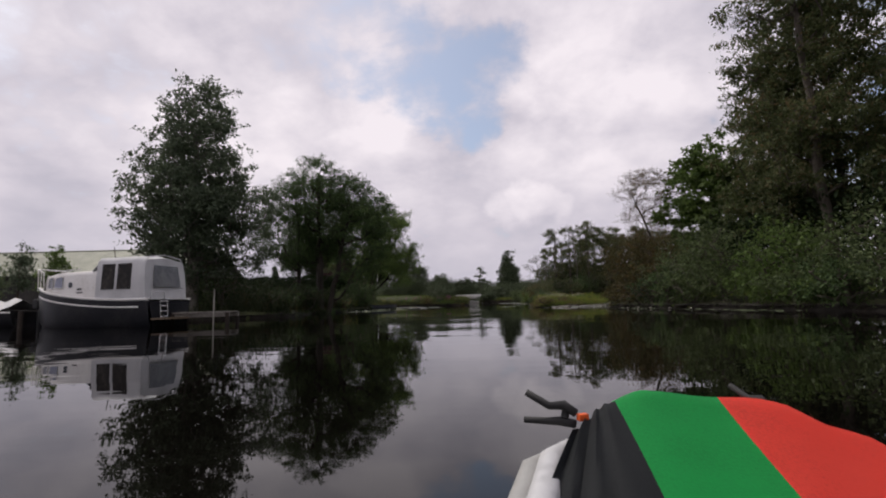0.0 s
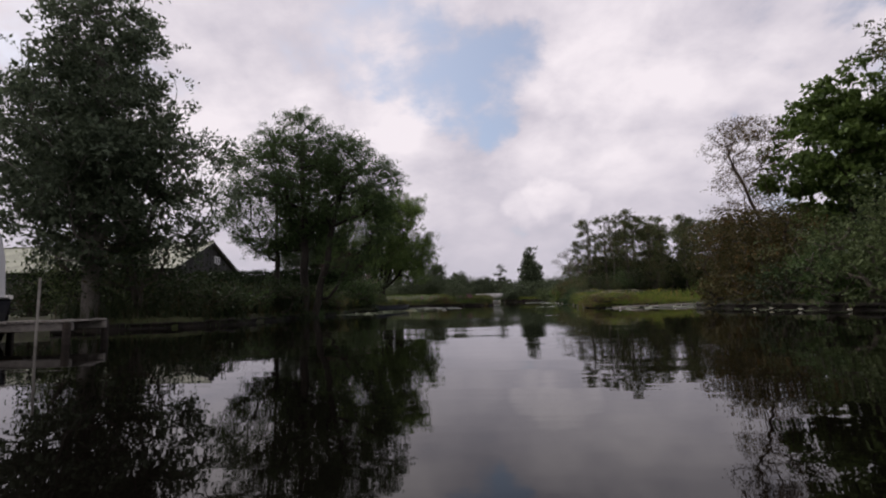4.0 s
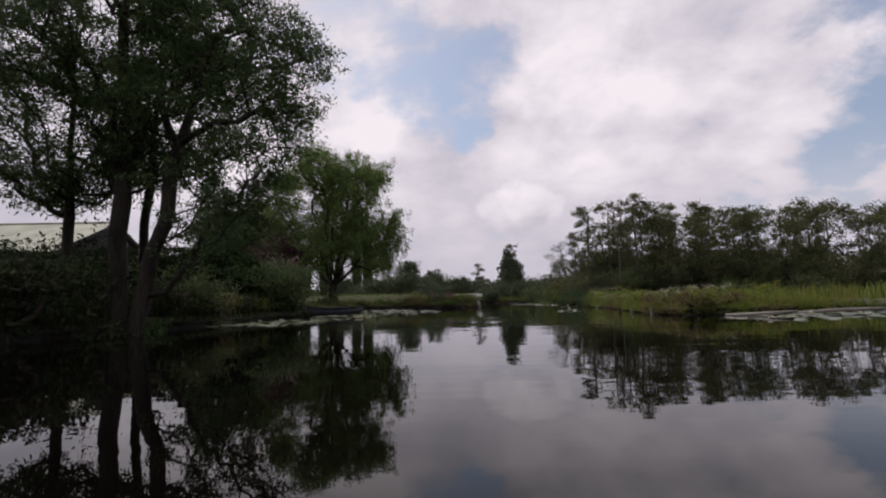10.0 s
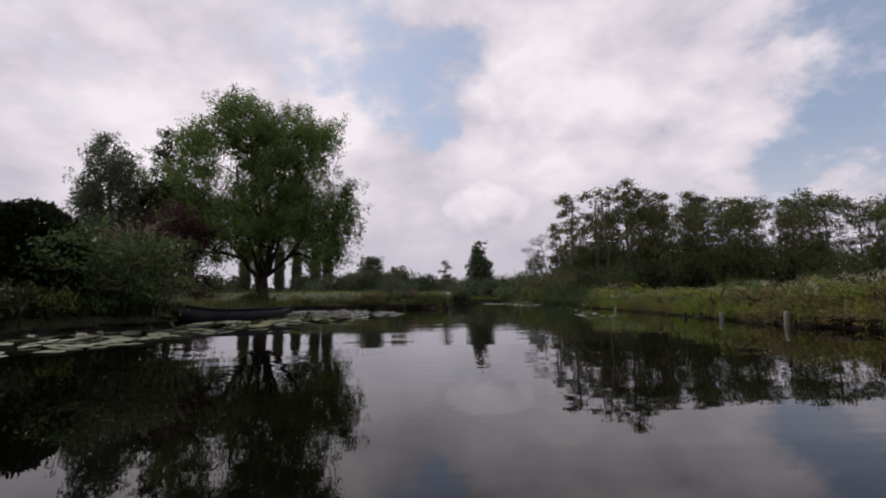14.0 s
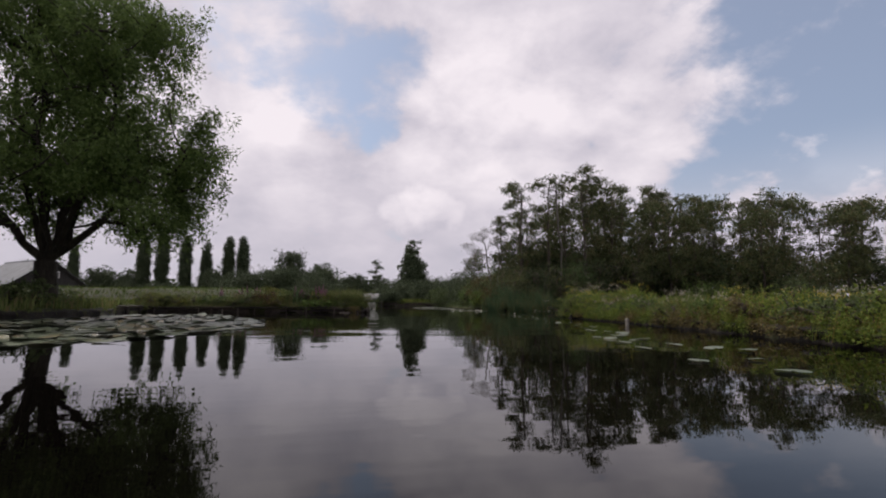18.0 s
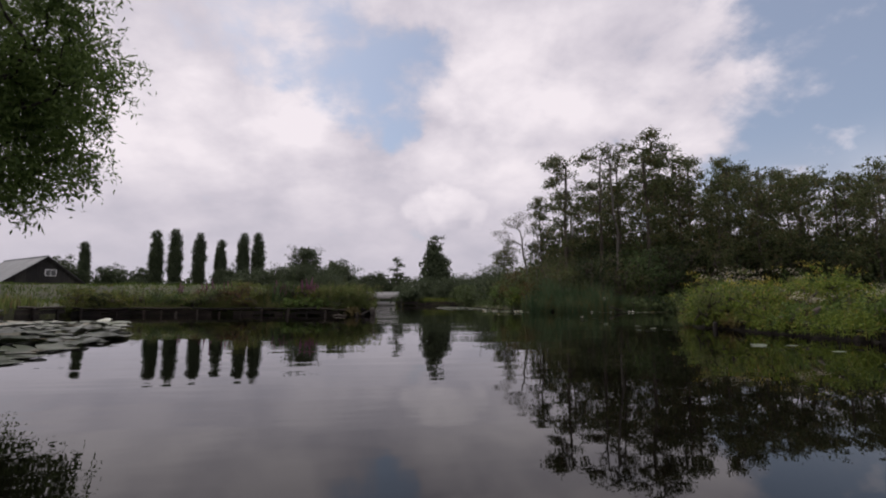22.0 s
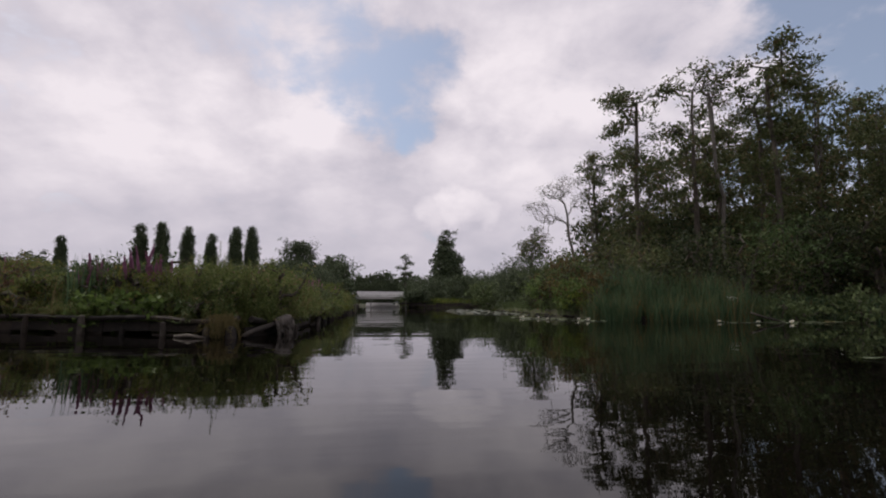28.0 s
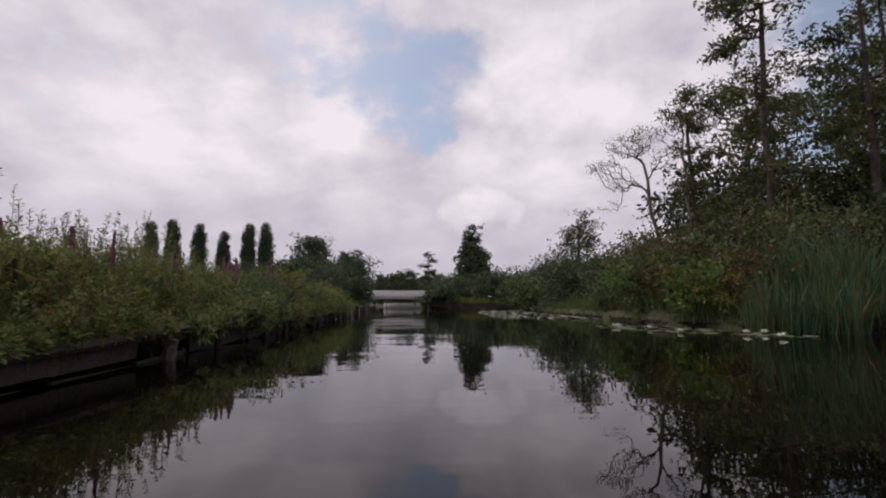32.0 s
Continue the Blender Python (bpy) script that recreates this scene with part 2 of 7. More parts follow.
LEAF_PURPLE = leafy("leaf_purple", (0.032, 0.016, 0.018), (0.07, 0.03, 0.035))
GRASS = leafy("grass_blades", (0.056, 0.088, 0.016), (0.165, 0.205, 0.044), (0.23, 0.18, 0.06), 0.35)
GRASS_DRY = leafy("grass_dry", (0.10, 0.085, 0.035), (0.19, 0.155, 0.06), (0.21, 0.155, 0.06), 0.25)
WEED = leafy("weed_leaf", (0.062, 0.090, 0.026), (0.190, 0.225, 0.074), (0.23, 0.17, 0.09), 0.40)
BANK_GREEN = leafy("bank_green", (0.070, 0.112, 0.020), (0.225, 0.285, 0.056), (0.30, 0.23, 0.07), 0.40)
MEADOW = leafy("meadow_blades", (0.045, 0.078, 0.014), (0.105, 0.155, 0.032), (0.16, 0.15, 0.05), 0.25)
REED = leafy("reed_blade", (0.034, 0.070, 0.034), (0.100, 0.155, 0.074), (0.16, 0.13, 0.06), 0.25)
LOOSESTRIFE = leafy("loosestrife", (0.19, 0.085, 0.135), (0.34, 0.15, 0.24), through_light=0.4)
CREAM_BLOOM = leafy("cream_bloom", (0.34, 0.30, 0.22), (0.55, 0.50, 0.40))
PAD = leafy("lily_pad", (0.050, 0.066, 0.034), (0.125, 0.150, 0.085), (0.17, 0.14, 0.06), 0.05, 0.38, 0.3)
PETAL = material("lily_petal", (0.82, 0.80, 0.74), 0.5)
STAMEN = material("lily_heart", (0.75, 0.55, 0.08), 0.6)
BARK = varied("bark", [(0.035, 0.028, 0.022), (0.085, 0.070, 0.055), (0.13, 0.115, 0.09)], 3, 22, 0.9, 0.8, 0.03, stretch=(1, 1, 0.25))
# darker copy of bark: shadow on the ash trunks is put into the colour
BARK_DARK = varied("bark_dark", [(0.014, 0.011, 0.008), (0.034, 0.028, 0.021), (0.070, 0.060, 0.046)], 3, 22, 0.9, 0.8, 0.03, stretch=(1, 1, 0.25))
BARK_GREY = varied("bark_grey", [(0.07, 0.062, 0.052), (0.14, 0.125, 0.105), (0.20, 0.185, 0.16)], 3, 25, 0.9, 0.6, 0.02, stretch=(1, 1, 0.3))
SOIL = varied("soil_and_turf", [(0.022, 0.018, 0.011), (0.036, 0.038, 0.015), (0.070, 0.080, 0.026)], 0.35, 5, 0.95, 0.7, 0.08)
TIMBER = varied("wet_timber", [(0.010, 0.008, 0.006), (0.026, 0.019, 0.014), (0.058, 0.044, 0.032)], 2.5, 30, 0.75, 0.7, 0.015, stretch=(0.3, 1, 1), obj=0.2)
TIMBER_WORN = varied("worn_timber", [(0.030, 0.024, 0.019), (0.070, 0.058, 0.047), (0.13, 0.11, 0.09)], 3, 34, 0.85, 0.7, 0.012, stretch=(1, 1, 0.3), obj=0.3)
TIMBER_GREY = varied("grey_timber", [(0.11, 0.10, 0.085), (0.22, 0.20, 0.175), (0.34, 0.32, 0.28)], 2.5, 30, 0.8, 0.6, 0.01, stretch=(0.4, 1, 1), obj=0.25)


def make_water():
    mt = material("still_water", (0.0022, 0.0018, 0.0014), 0.012, 0, 0.5)
    nt = mt.node_tree
    N, L = nt.nodes.new, nt.links.new
    b = nt.nodes["Principled BSDF"]
    b.inputs["IOR"].default_value = WATER_IOR
    tc = N("ShaderNodeTexCoord")
    heights = []
    for scale, stretch, detail, amount in ((0.55, (0.35, 1, 1), 2, 1.0), (2.4, (0.25, 1, 1), 2, 0.22), (9.0, (0.6, 1, 1), 2, 0.02)):
        mp = N("ShaderNodeMapping")
        mp.inputs["Scale"].default_value = stretch
        L(tc.outputs["Object"], mp.inputs[0])
        n = N("ShaderNodeTexNoise")
        n.inputs["Scale"].default_value, n.inputs["Detail"].default_value = scale, detail
        L(mp.outputs[0], n.inputs[0])
        k = N("ShaderNodeMath")
        k.operation = "MULTIPLY"
        k.inputs[1].default_value = amount
        L(n.outputs[0], k.inputs[0])
        heights.append(k.outputs[0])
    # calm and ruffled patches
    patch = N("ShaderNodeTexNoise")
    patch.inputs["Scale"].default_value = 0.11
    L(tc.outputs["Object"], patch.inputs[0])
    pr = N("ShaderNodeMapRange")
    pr.inputs["From Min"].default_value, pr.inputs["From Max"].default_value = 0.42, 0.66
    pr.inputs["To Min"].default_value, pr.inputs["To Max"].default_value = 0.35, 1.5
    L(patch.outputs[0], pr.inputs[0])
    s1, s2, s3 = N("ShaderNodeMath"), N("ShaderNodeMath"), N("ShaderNodeMath")
    L(heights[0], s1.inputs[0])
    L(heights[1], s1.inputs[1])
    L(s1.outputs[0], s2.inputs[0])
    L(heights[2], s2.inputs[1])
    s3.operation = "MULTIPLY"
    L(s2.outputs[0], s3.inputs[0])
    L(pr.outputs[0], s3.inputs[1])
    bp = N("ShaderNodeBump")
    bp.inputs["Strength"].default_value, bp.inputs["Distance"].default_value = 1.0, RIPPLE
    L(s3.outputs[0], bp.inputs["Height"])
    L(bp.outputs[0], b.inputs["Normal"])
    return mt


WATER_IOR, RIPPLE = 1.29, 0.015
WATER = make_water()


# ------------------------------------------------------------------ mesh helpers
def np_mesh(name, V, F, mats, index=None, smooth=False):
    """A mesh from arrays: V (n, 3), F (m, 3 or 4); index: the material of each face."""
    me = bpy.data.meshes.new(name)
    V, F = np.asarray(V, np.float32), np.asarray(F, np.int32)
    me.vertices.add(len(V))
    me.vertices.foreach_set("co", V.ravel())
    me.loops.add(F.size)
    me.loops.foreach_set("vertex_index", F.ravel())
    me.polygons.add(len(F))
    me.polygons.foreach_set("loop_start", np.arange(0, F.size, F.shape[1], dtype=np.int32))
    if index is not None:
        me.polygons.foreach_set("material_index", np.asarray(index, np.int32))
    if smooth:
        me.polygons.foreach_set("use_smooth", np.ones(len(F), bool))
    for mt in mats if isinstance(mats, (list, tuple)) else [mats]:
        me.materials.append(mt)
    me.update(calc_edges=True)
    return me


def np_part(name, V, F, mats, parent=None, label="", index=None, smooth=False):
    ob = new(name, np_mesh(name, V, F, mats, index, smooth))
    if parent:
        ob.parent = parent
    if label:
        ob["label"] = label
    return ob


def part(name, bm, mat, parent=None, label="", smooth=False):
    """One bmesh as one mesh object under a thing or a part."""
    me = bpy.data.meshes.new(name)
    bm.to_mesh(me)
    bm.free()
    for mt in mat if isinstance(mat, (list, tuple)) else [mat]:
        me.materials.append(mt)
    if smooth:
        me.polygons.foreach_set("use_smooth", np.ones(len(me.polygons), bool))
    ob = new(name, me)
    if parent:
        ob.parent = parent
    if label:
        ob["label"] = label
    return ob


def thing(name, label, category, m=None, group="", kind=""):
    ob = new(name)
    ob.empty_display_size = 0.2
    if m is not None:
        ob.matrix_basis = m
    return tagged(ob, label, category, group, kind)


def box(sx, sy, sz, x=0, y=0, z=0, bevel=0.0, bm=None, turn=None):
    """A box of that size, its middle at x, y, z."""
    bm = bm or bmesh.new()
    made = bmesh.ops.create_cube(bm, size=1)["verts"]
    mm = Matrix.Translation((x, y, z)) @ (turn or Matrix()) @ Matrix.Diagonal((sx, sy, sz, 1))
    bmesh.ops.transform(bm, matrix=mm, verts=made)
    if bevel:
        edges = list({e for v in made for e in v.link_edges})
        bmesh.ops.bevel(bm, geom=edges, offset=bevel, segments=2, affect="EDGES", profile=0.6)
    return bm


def tube(points, radii, sides=8, bm=None, cap=True):
    """A round bar along points."""
    bm = bm or bmesh.new()
    pts = [Vector(p) for p in points]
    if isinstance(radii, (int, float)):
        radii = [radii] * len(pts)
    rings = []
    ref = Vector((0.13, 0.21, 0.97)).normalized()
    for k, p in enumerate(pts):
        d = (pts[min(k + 1, len(pts) - 1)] - pts[max(k - 1, 0)]).normalized()
        u = d.cross(ref)
        if u.length < 0.1:
            u = d.cross(Vector((1, 0, 0)))
        u.normalize()
        w = d.cross(u)
        rings.append([bm.verts.new(p + radii[k] * (math.cos(a) * u + math.sin(a) * w)) for a in (2 * math.pi * j / sides for j in range(sides))])
    for a, b in zip(rings, rings[1:]):
        for j in range(sides):
            bm.faces.new((a[j], a[(j + 1) % sides], b[(j + 1) % sides], b[j]))
    if cap:
        bm.faces.new(rings[0][::-1])
        bm.faces.new(rings[-1])
    return bm


def leaf_mesh(C, size, rng, elong=2.2, droop=0.25, flat=0.0):
    """Folded leaves at the places C."""
    n = len(C)
    a = rng.normal(size=(n, 3))
    a[:, 2] = a[:, 2] * (1 - flat) - droop
    a /= np.linalg.norm(a, axis=1, keepdims=True) + 1e-9
    s = np.cross(a, rng.normal(size=(n, 3)))
    s /= np.linalg.norm(s, axis=1, keepdims=True) + 1e-9
    up = np.cross(s, a)
    ln = (size * rng.uniform(0.6, 1.35, n))[:, None]
    w = ln / elong / 2
    V = np.empty((n, 4, 3))
    V[:, 0] = C
    V[:, 1] = C + a * ln * 0.45 + s * w + up * ln * 0.10
    V[:, 2] = C + a * ln
    V[:, 3] = C + a * ln * 0.45 - s * w + up * ln * 0.10
    b = np.arange(n)[:, None] * 4
    F = np.concatenate([b + [0, 1, 2], b + [0, 2, 3]])
    return V.reshape(-1, 3), F


def frusta(P, Q, rp, rq, sides=5):
    """Tapered bars from P to Q, all in one go."""
    n = len(P)
    d = Q - P
    d /= np.linalg.norm(d, axis=1, keepdims=True) + 1e-9
    ref = np.where(np.abs(d[:, 2:3]) > 0.9, [[1.0, 0, 0]], [[0, 0, 1.0]])
    u = np.cross(d, ref)
    u /= np.linalg.norm(u, axis=1, keepdims=True) + 1e-9
    w = np.cross(d, u)
    ang = np.arange(sides) * 2 * np.pi / sides
    ring = np.cos(ang)[None, :, None] * u[:, None] + np.sin(ang)[None, :, None] * w[:, None]
    V = np.concatenate([P[:, None] + ring * rp[:, None, None], Q[:, None] + ring * rq[:, None, None]], 1)
    b = np.arange(n)[:, None, None] * 2 * sides
    j = np.arange(sides)
    q = np.stack([j, (j + 1) % sides, (j + 1) % sides + sides, j + sides], 1)[None]
    return V.reshape(-1, 3), (b + q).reshape(-1, 4)


def skeleton_tree(rng, env, trunk_h, trunk_r, tips, lean=(0, 0), stems=1, wobble=0.05, tip_r=0.012, rise=0.25, shell=0.45, fork=()):
    """Nodes, parents and radii of a tree whose twigs fill the ellipsoids env; returns the tips too. fork: the height of the fork and the limbs' ends."""
    P, par, main = [], [], []
    if fork:
        for i in range(5):
            P.append(np.array([0.05 * math.sin(i * 1.3), 0.0, fork[0] * i / 4]))
            par.append(i - 1)
            main.append(True)
        for aim in fork[1:]:
            prev, base = 4, P[4]
            for i in range(1, 8):
                f = i / 7
                p = base + (np.array(aim, float) - base) * [f ** 0.85, f ** 0.85, f ** 1.15] + rng.normal(size=3) * wobble * 1.6
                P.append(p)
                par.append(prev)
                main.append(False)
                prev = len(P) - 1
    for s in range(0 if fork else stems):
        base = np.zeros(3)
        aim = np.array([lean[0], lean[1], trunk_h]) + (rng.normal(size=3) * [trunk_h * 0.12, trunk_h * 0.12, trunk_h * 0.05] if stems > 1 else 0)
        prev = -1
        k = 9
        for i in range(k + 1):
            f = i / k
            p = base + (aim - base) * [f ** 1.2, f ** 1.2, f] + rng.normal(size=3) * [wobble, wobble, 0] * min(1, f * 3) * trunk_h * 0.12
            P.append(p)
            par.append(prev)
            main.append(True)
            prev = len(P) - 1
    env = np.asarray(env, float)
    vol = env[:, 3] * env[:, 4] * env[:, 5]
    pick = rng.choice(len(env), tips, p=vol / vol.sum())
    d = rng.normal(size=(tips, 3))
    d /= np.linalg.norm(d, axis=1, keepdims=True)
    r = rng.uniform(0.25, 1, tips) ** shell
    T = env[pick, :3] + d * r[:, None] * env[pick, 3:]
    trunk = np.array(P)
    order = np.argsort(np.min(np.linalg.norm(T[:, None] - trunk[None], axis=2), axis=1))
    ends = []
    for t in T[order]:
        A = np.array(P)
        dv = t - A
        dist = np.linalg.norm(dv, axis=1)
        cost = dist * (1 + 0.9 * (dv[:, 2] < 0.2 * dist))
        low = np.array([m and p[2] < (fork[0] * 0.9 if fork else 0.22 * trunk_h) for m, p in zip(main, P)])
        cost = cost + 3.0 * low
        j = int(np.argmin(cost))
        a = A[j]
        mid = (a + t) / 2 + rng.normal(size=3) * 0.08 * dist[j] - np.array([0, 0, rise * 0.3 * dist[j]])
        P.append(mid)
        par.append(j)
        main.append(False)
        P.append(t)
        par.append(len(P) - 2)
        main.append(False)
        ends.append(len(P) - 1)
    P, par, main = np.array(P), np.array(par), np.array(main)
    area = np.full(len(P), tip_r ** 2)
    for i in range(len(P) - 1, -1, -1):
        if par[i] >= 0:
            area[par[i]] += area[i]
    rad = np.sqrt(area)
    rad *= trunk_r / rad[0]
    rad = np.maximum(rad, tip_r * 0.7)
    return P, par, main, rad, P[ends]


def tree(name, label, category, loc, env, trunk_h, trunk_r, tips, per_tip, leaf, spread, leaf_mat, bark=None, seed=0,
         lean=(0, 0), stems=1, droop=0.25, elong=2.2, hang=0.0, group="", crown="crown", turn=0.0, flat=0.6, twigs=4, rise=0.25, wobble=0.05, shell=0.45, fork=()):
    rng = np.random.default_rng(seed)
    P, par, main, rad, ends = skeleton_tree(rng, env, trunk_h, trunk_r, tips, lean, stems, wobble, rise=rise, shell=shell, fork=fork)
    root = thing(name, label, category, pose(*loc, 0, 0, turn), group)
    has = par >= 0
    idx = np.nonzero(has)[0]
    bark = bark or BARK
    V, F = frusta(P[par[idx]], P[idx], np.maximum(rad[idx], np.minimum(rad[par[idx]], rad[idx] * 1.25)), rad[idx], 7 if leaf < 0.16 else 5)
    np_part("trunk", V, F, bark, root, smooth=True)
    if per_tip:
        # sprays of leaves round each twig end
        sub = np.repeat(ends, twigs, axis=0)
        off = rng.normal(size=sub.shape) * spread * [1, 1, flat]
        sub = sub + off
        sub[:, 2] -= hang * rng.uniform(0, 1, len(sub)) * 0.5
        k = max(1, per_tip // twigs)
        C = np.repeat(sub, k, axis=0)
        C = C + rng.normal(size=C.shape) * spread * 0.42 * [1, 1, flat]
        if hang:
            C[:, 2] -= hang * rng.uniform(0, 1, len(C)) ** 2
        V, F = leaf_mesh(C, leaf, rng, elong, droop)
        np_part(crown, V, F, leaf_mat, root)
    return root


def masses(h0, h1, n, r, profile, seed, size=0.55, flat=0.62, off=0.62):
    """Separate leaf masses set round a stem from h0 to h1; profile gives the crown's half width at each share of the height."""
    g = np.random.default_rng(seed)
    out = []
    for i in range(n):
        f = i / (n - 1)
        R = r * profile(f)
        a = 2.4 * i + g.uniform(-0.5, 0.5)
        d = off * R * g.uniform(0.6, 1.25)
        s = max(0.28, R * size * g.uniform(0.75, 1.25))
        out.append((d * math.cos(a), d * math.sin(a), h0 + (h1 - h0) * f + g.uniform(-0.25, 0.25), s, s, max(0.25, s * flat * g.uniform(0.8, 1.3))))
    return out


def round_top(f):
    return 0.35 + 0.65 * math.sin(math.pi * min(1, 0.12 + 0.84 * f)) ** 0.7


def egg(f):
    return 0.16 + 0.95 * (1 - f) ** 0.62 * min(1, 0.34 + 2.2 * f)


def ragged(f):
    return 0.55 + 0.35 * math.sin(7 * f + 1) * 0.6 + 0.3 * math.sin(math.pi * f)


def bush(label, loc, rx, ry, h, leaf_mat, seed, leaf=0.11, density=1.0, group="", name="bush", category="bush", elong=2.2, droop=0.0):
    """A many-stemmed shrub."""
    rng = np.random.default_rng(seed)
    env = [(0, 0, h * 0.45, rx * 0.85, ry * 0.85, h * 0.42)]
    for k in range(5):
        a = rng.uniform(0, 6.28)
        s = rng.uniform(0.35, 0.6)
        env.append((rx * 0.6 * math.cos(a), ry * 0.6 * math.sin(a), h * rng.uniform(0.3, 0.68), rx * s, ry * s, h * rng.uniform(0.22, 0.34)))
    size = (rx * ry) ** 0.5 * h
    tips = int(np.clip(28 * size ** 0.6, 30, 240))
    spread = 0.19 * (rx * ry * h) ** (1 / 3)
    leaf *= 1.08
    per = int(0.84 * density * np.clip(5200 * (size ** 0.55) / tips * (0.11 / leaf) ** 1.3 / 3.0, 30, 110))
    return tree(name, label, category, loc, env, h * 0.5, 0.05, tips, per, leaf, min(spread, 0.5 if leaf < 0.3 else 0.9), leaf_mat, BARK, seed, stems=5, droop=droop,
                elong=elong, group=group, crown="foliage")


# ------------------------------------------------------------------ the shores
LEFT = [(-90, -60), (-90, 24), (-40, 28), (-25, 26.5), (-17, 21.5), (-11, 19.8), (-8.2, 20.6), (-6.9, 22.5), (-7.1, 27.3), (-6.4, 31),
        (-6.2, 35), (-5.2, 37.6), (-6.3, 39.5), (-7.8, 43), (-7.0, 46.5), (-6.2, 49.5), (-6.0, 52.5), (-6.9, 56), (-8.3, 59.2), (-7.9, 61.2), (-6, 62.3),
        (-1.3, 61.5), (1.2, 60.6), (2.7, 59.9), (3.05, 60.9), (3.2, 66.7), (3.4, 80), (3.3, 100), (3.2, 118), (3.2, 150)]
RIGHT = [(8.6, 150), (8.6, 114), (20, 113), (18.5, 104), (16, 96), (14, 89), (12.8, 78), (11.6, 70.5), (12.2, 68.2), (13.2, 66.8), (15.5, 66.4), (19, 66.6),
         (25, 64.6), (34, 61.5), (42, 58), (34, 55.5), (22, 54.2), (13.8, 53.2), (10.9, 52.4), (9.6, 50.9), (8.95, 46), (7.9, 41), (6.7, 36),
         (6.1, 33.5), (6.4, 31.7), (8, 31.3), (12, 32.2), (18, 33.2), (25, 34), (27, 31.6), (20, 30.2), (13, 29.6), (10, 29.0), (9.0, 27.5), (8.9, 25),
         (9.7, 20), (10.7, 13), (11.2, 5), (12, -60)]
SHORE = np.array(LEFT + RIGHT, float)


def shore_distance(X, Y):
    """Metres to the shore, more than 0 on land."""
    A, B = SHORE, np.roll(SHORE, -1, axis=0)
    best = np.full(X.shape, 1e9)
    inside = np.zeros(X.shape, bool)
    for (ax, ay), (bx, by) in zip(A, B):
        dx, dy = bx - ax, by - ay
        t = np.clip(((X - ax) * dx + (Y - ay) * dy) / (dx * dx + dy * dy), 0, 1)
        best = np.minimum(best, np.hypot(X - ax - t * dx, Y - ay - t * dy))
        if ay != by:
            cross = ((ay > Y) != (by > Y)) & (X < (bx - ax) * (Y - ay) / (by - ay) + ax)
            inside ^= cross
    return np.where(inside, -best, best)


def ground_height(X, Y):
    d = shore_distance(X, Y)
    wob = 0.5 * np.sin(X * 1.7 + 0.8 * np.sin(Y * 1.3)) + 0.5 * np.sin(Y * 2.1 + X * 0.6)
    dd = d + 0.12 * wob
    s = np.clip((dd - 0.04) / 0.26, 0, 1)
    s = s * s * (3 - 2 * s)
    rise = 0.26 + 0.16 * np.clip(d / 3, 0, 1) + 0.04 * wob
    # the meadow on the peninsula swells to a low dyke
    def ramp(v):
        v = np.clip(v, 0, 1)
        return v * v * (3 - 2 * v)
    # the sedge bank lies lower
    rise = rise - 0.14 * ramp((X - 5) / 2) * ramp((Y - 30) / 2) * ramp((56 - Y) / 2)
    rise = rise + 1.05 * ramp((Y - 63.2) / 9) * ramp((112 - Y) / 16) * ramp((1.0 - X) / 5) * ramp((X + 75) / 20)
    return -0.75 + s * (0.75 + rise)


def axis(knots):
    out = []
    for a, b, step in knots:
        out += list(np.arange(a, b - 1e-6, step))
    return np.array(out + [knots[-1][1]])


gx = axis([(-2500, -300, 220), (-300, -90, 15), (-90, -50, 2), (-50, -16, 1), (-16, -9, 0.4), (-9, 18, 0.36), (18, 24, 0.5), (24, 60, 1.5), (60, 300, 15), (300, 2500, 220)])
gy = axis([(-2500, -300, 220), (-300, -60, 20), (-60, 10, 2), (10, 19, 0.45), (19, 72, 0.36), (72, 125, 1.2), (125, 300, 12), (300, 3000, 220)])
GX, GY = np.meshgrid(gx, gy, indexing="ij")
GZ = ground_height(GX, GY)
ii, jj = np.meshgrid(np.arange(len(gx) - 1), np.arange(len(gy) - 1), indexing="ij")
q = (ii * len(gy) + jj).ravel()
ground = np_part("ground", np.stack([GX.ravel(), GY.ravel(), GZ.ravel()], 1), np.stack([q, q + len(gy), q + len(gy) + 1, q + 1], 1), SOIL, smooth=True)
tagged(ground, "flat green meadow land with dark peaty banks at the water", "ground", kind="structure")

water = np_part("water", [(-90.5, -60.5, 0), (60, -60.5, 0), (60, 151, 0), (-90.5, 151, 0)], [(0, 1, 2, 3)], WATER)
tagged(water, "calm dark brown canal water mirroring sky and trees", "water", kind="structure")


def land_z(x, y):
    return float(ground_height(np.array([float(x)]), np.array([float(y)]))[0])


# ------------------------------------------------------------------ trees on the left bank
def at(x, y, dz=-0.08):
    return (x, y, land_z(x, y) + dz)


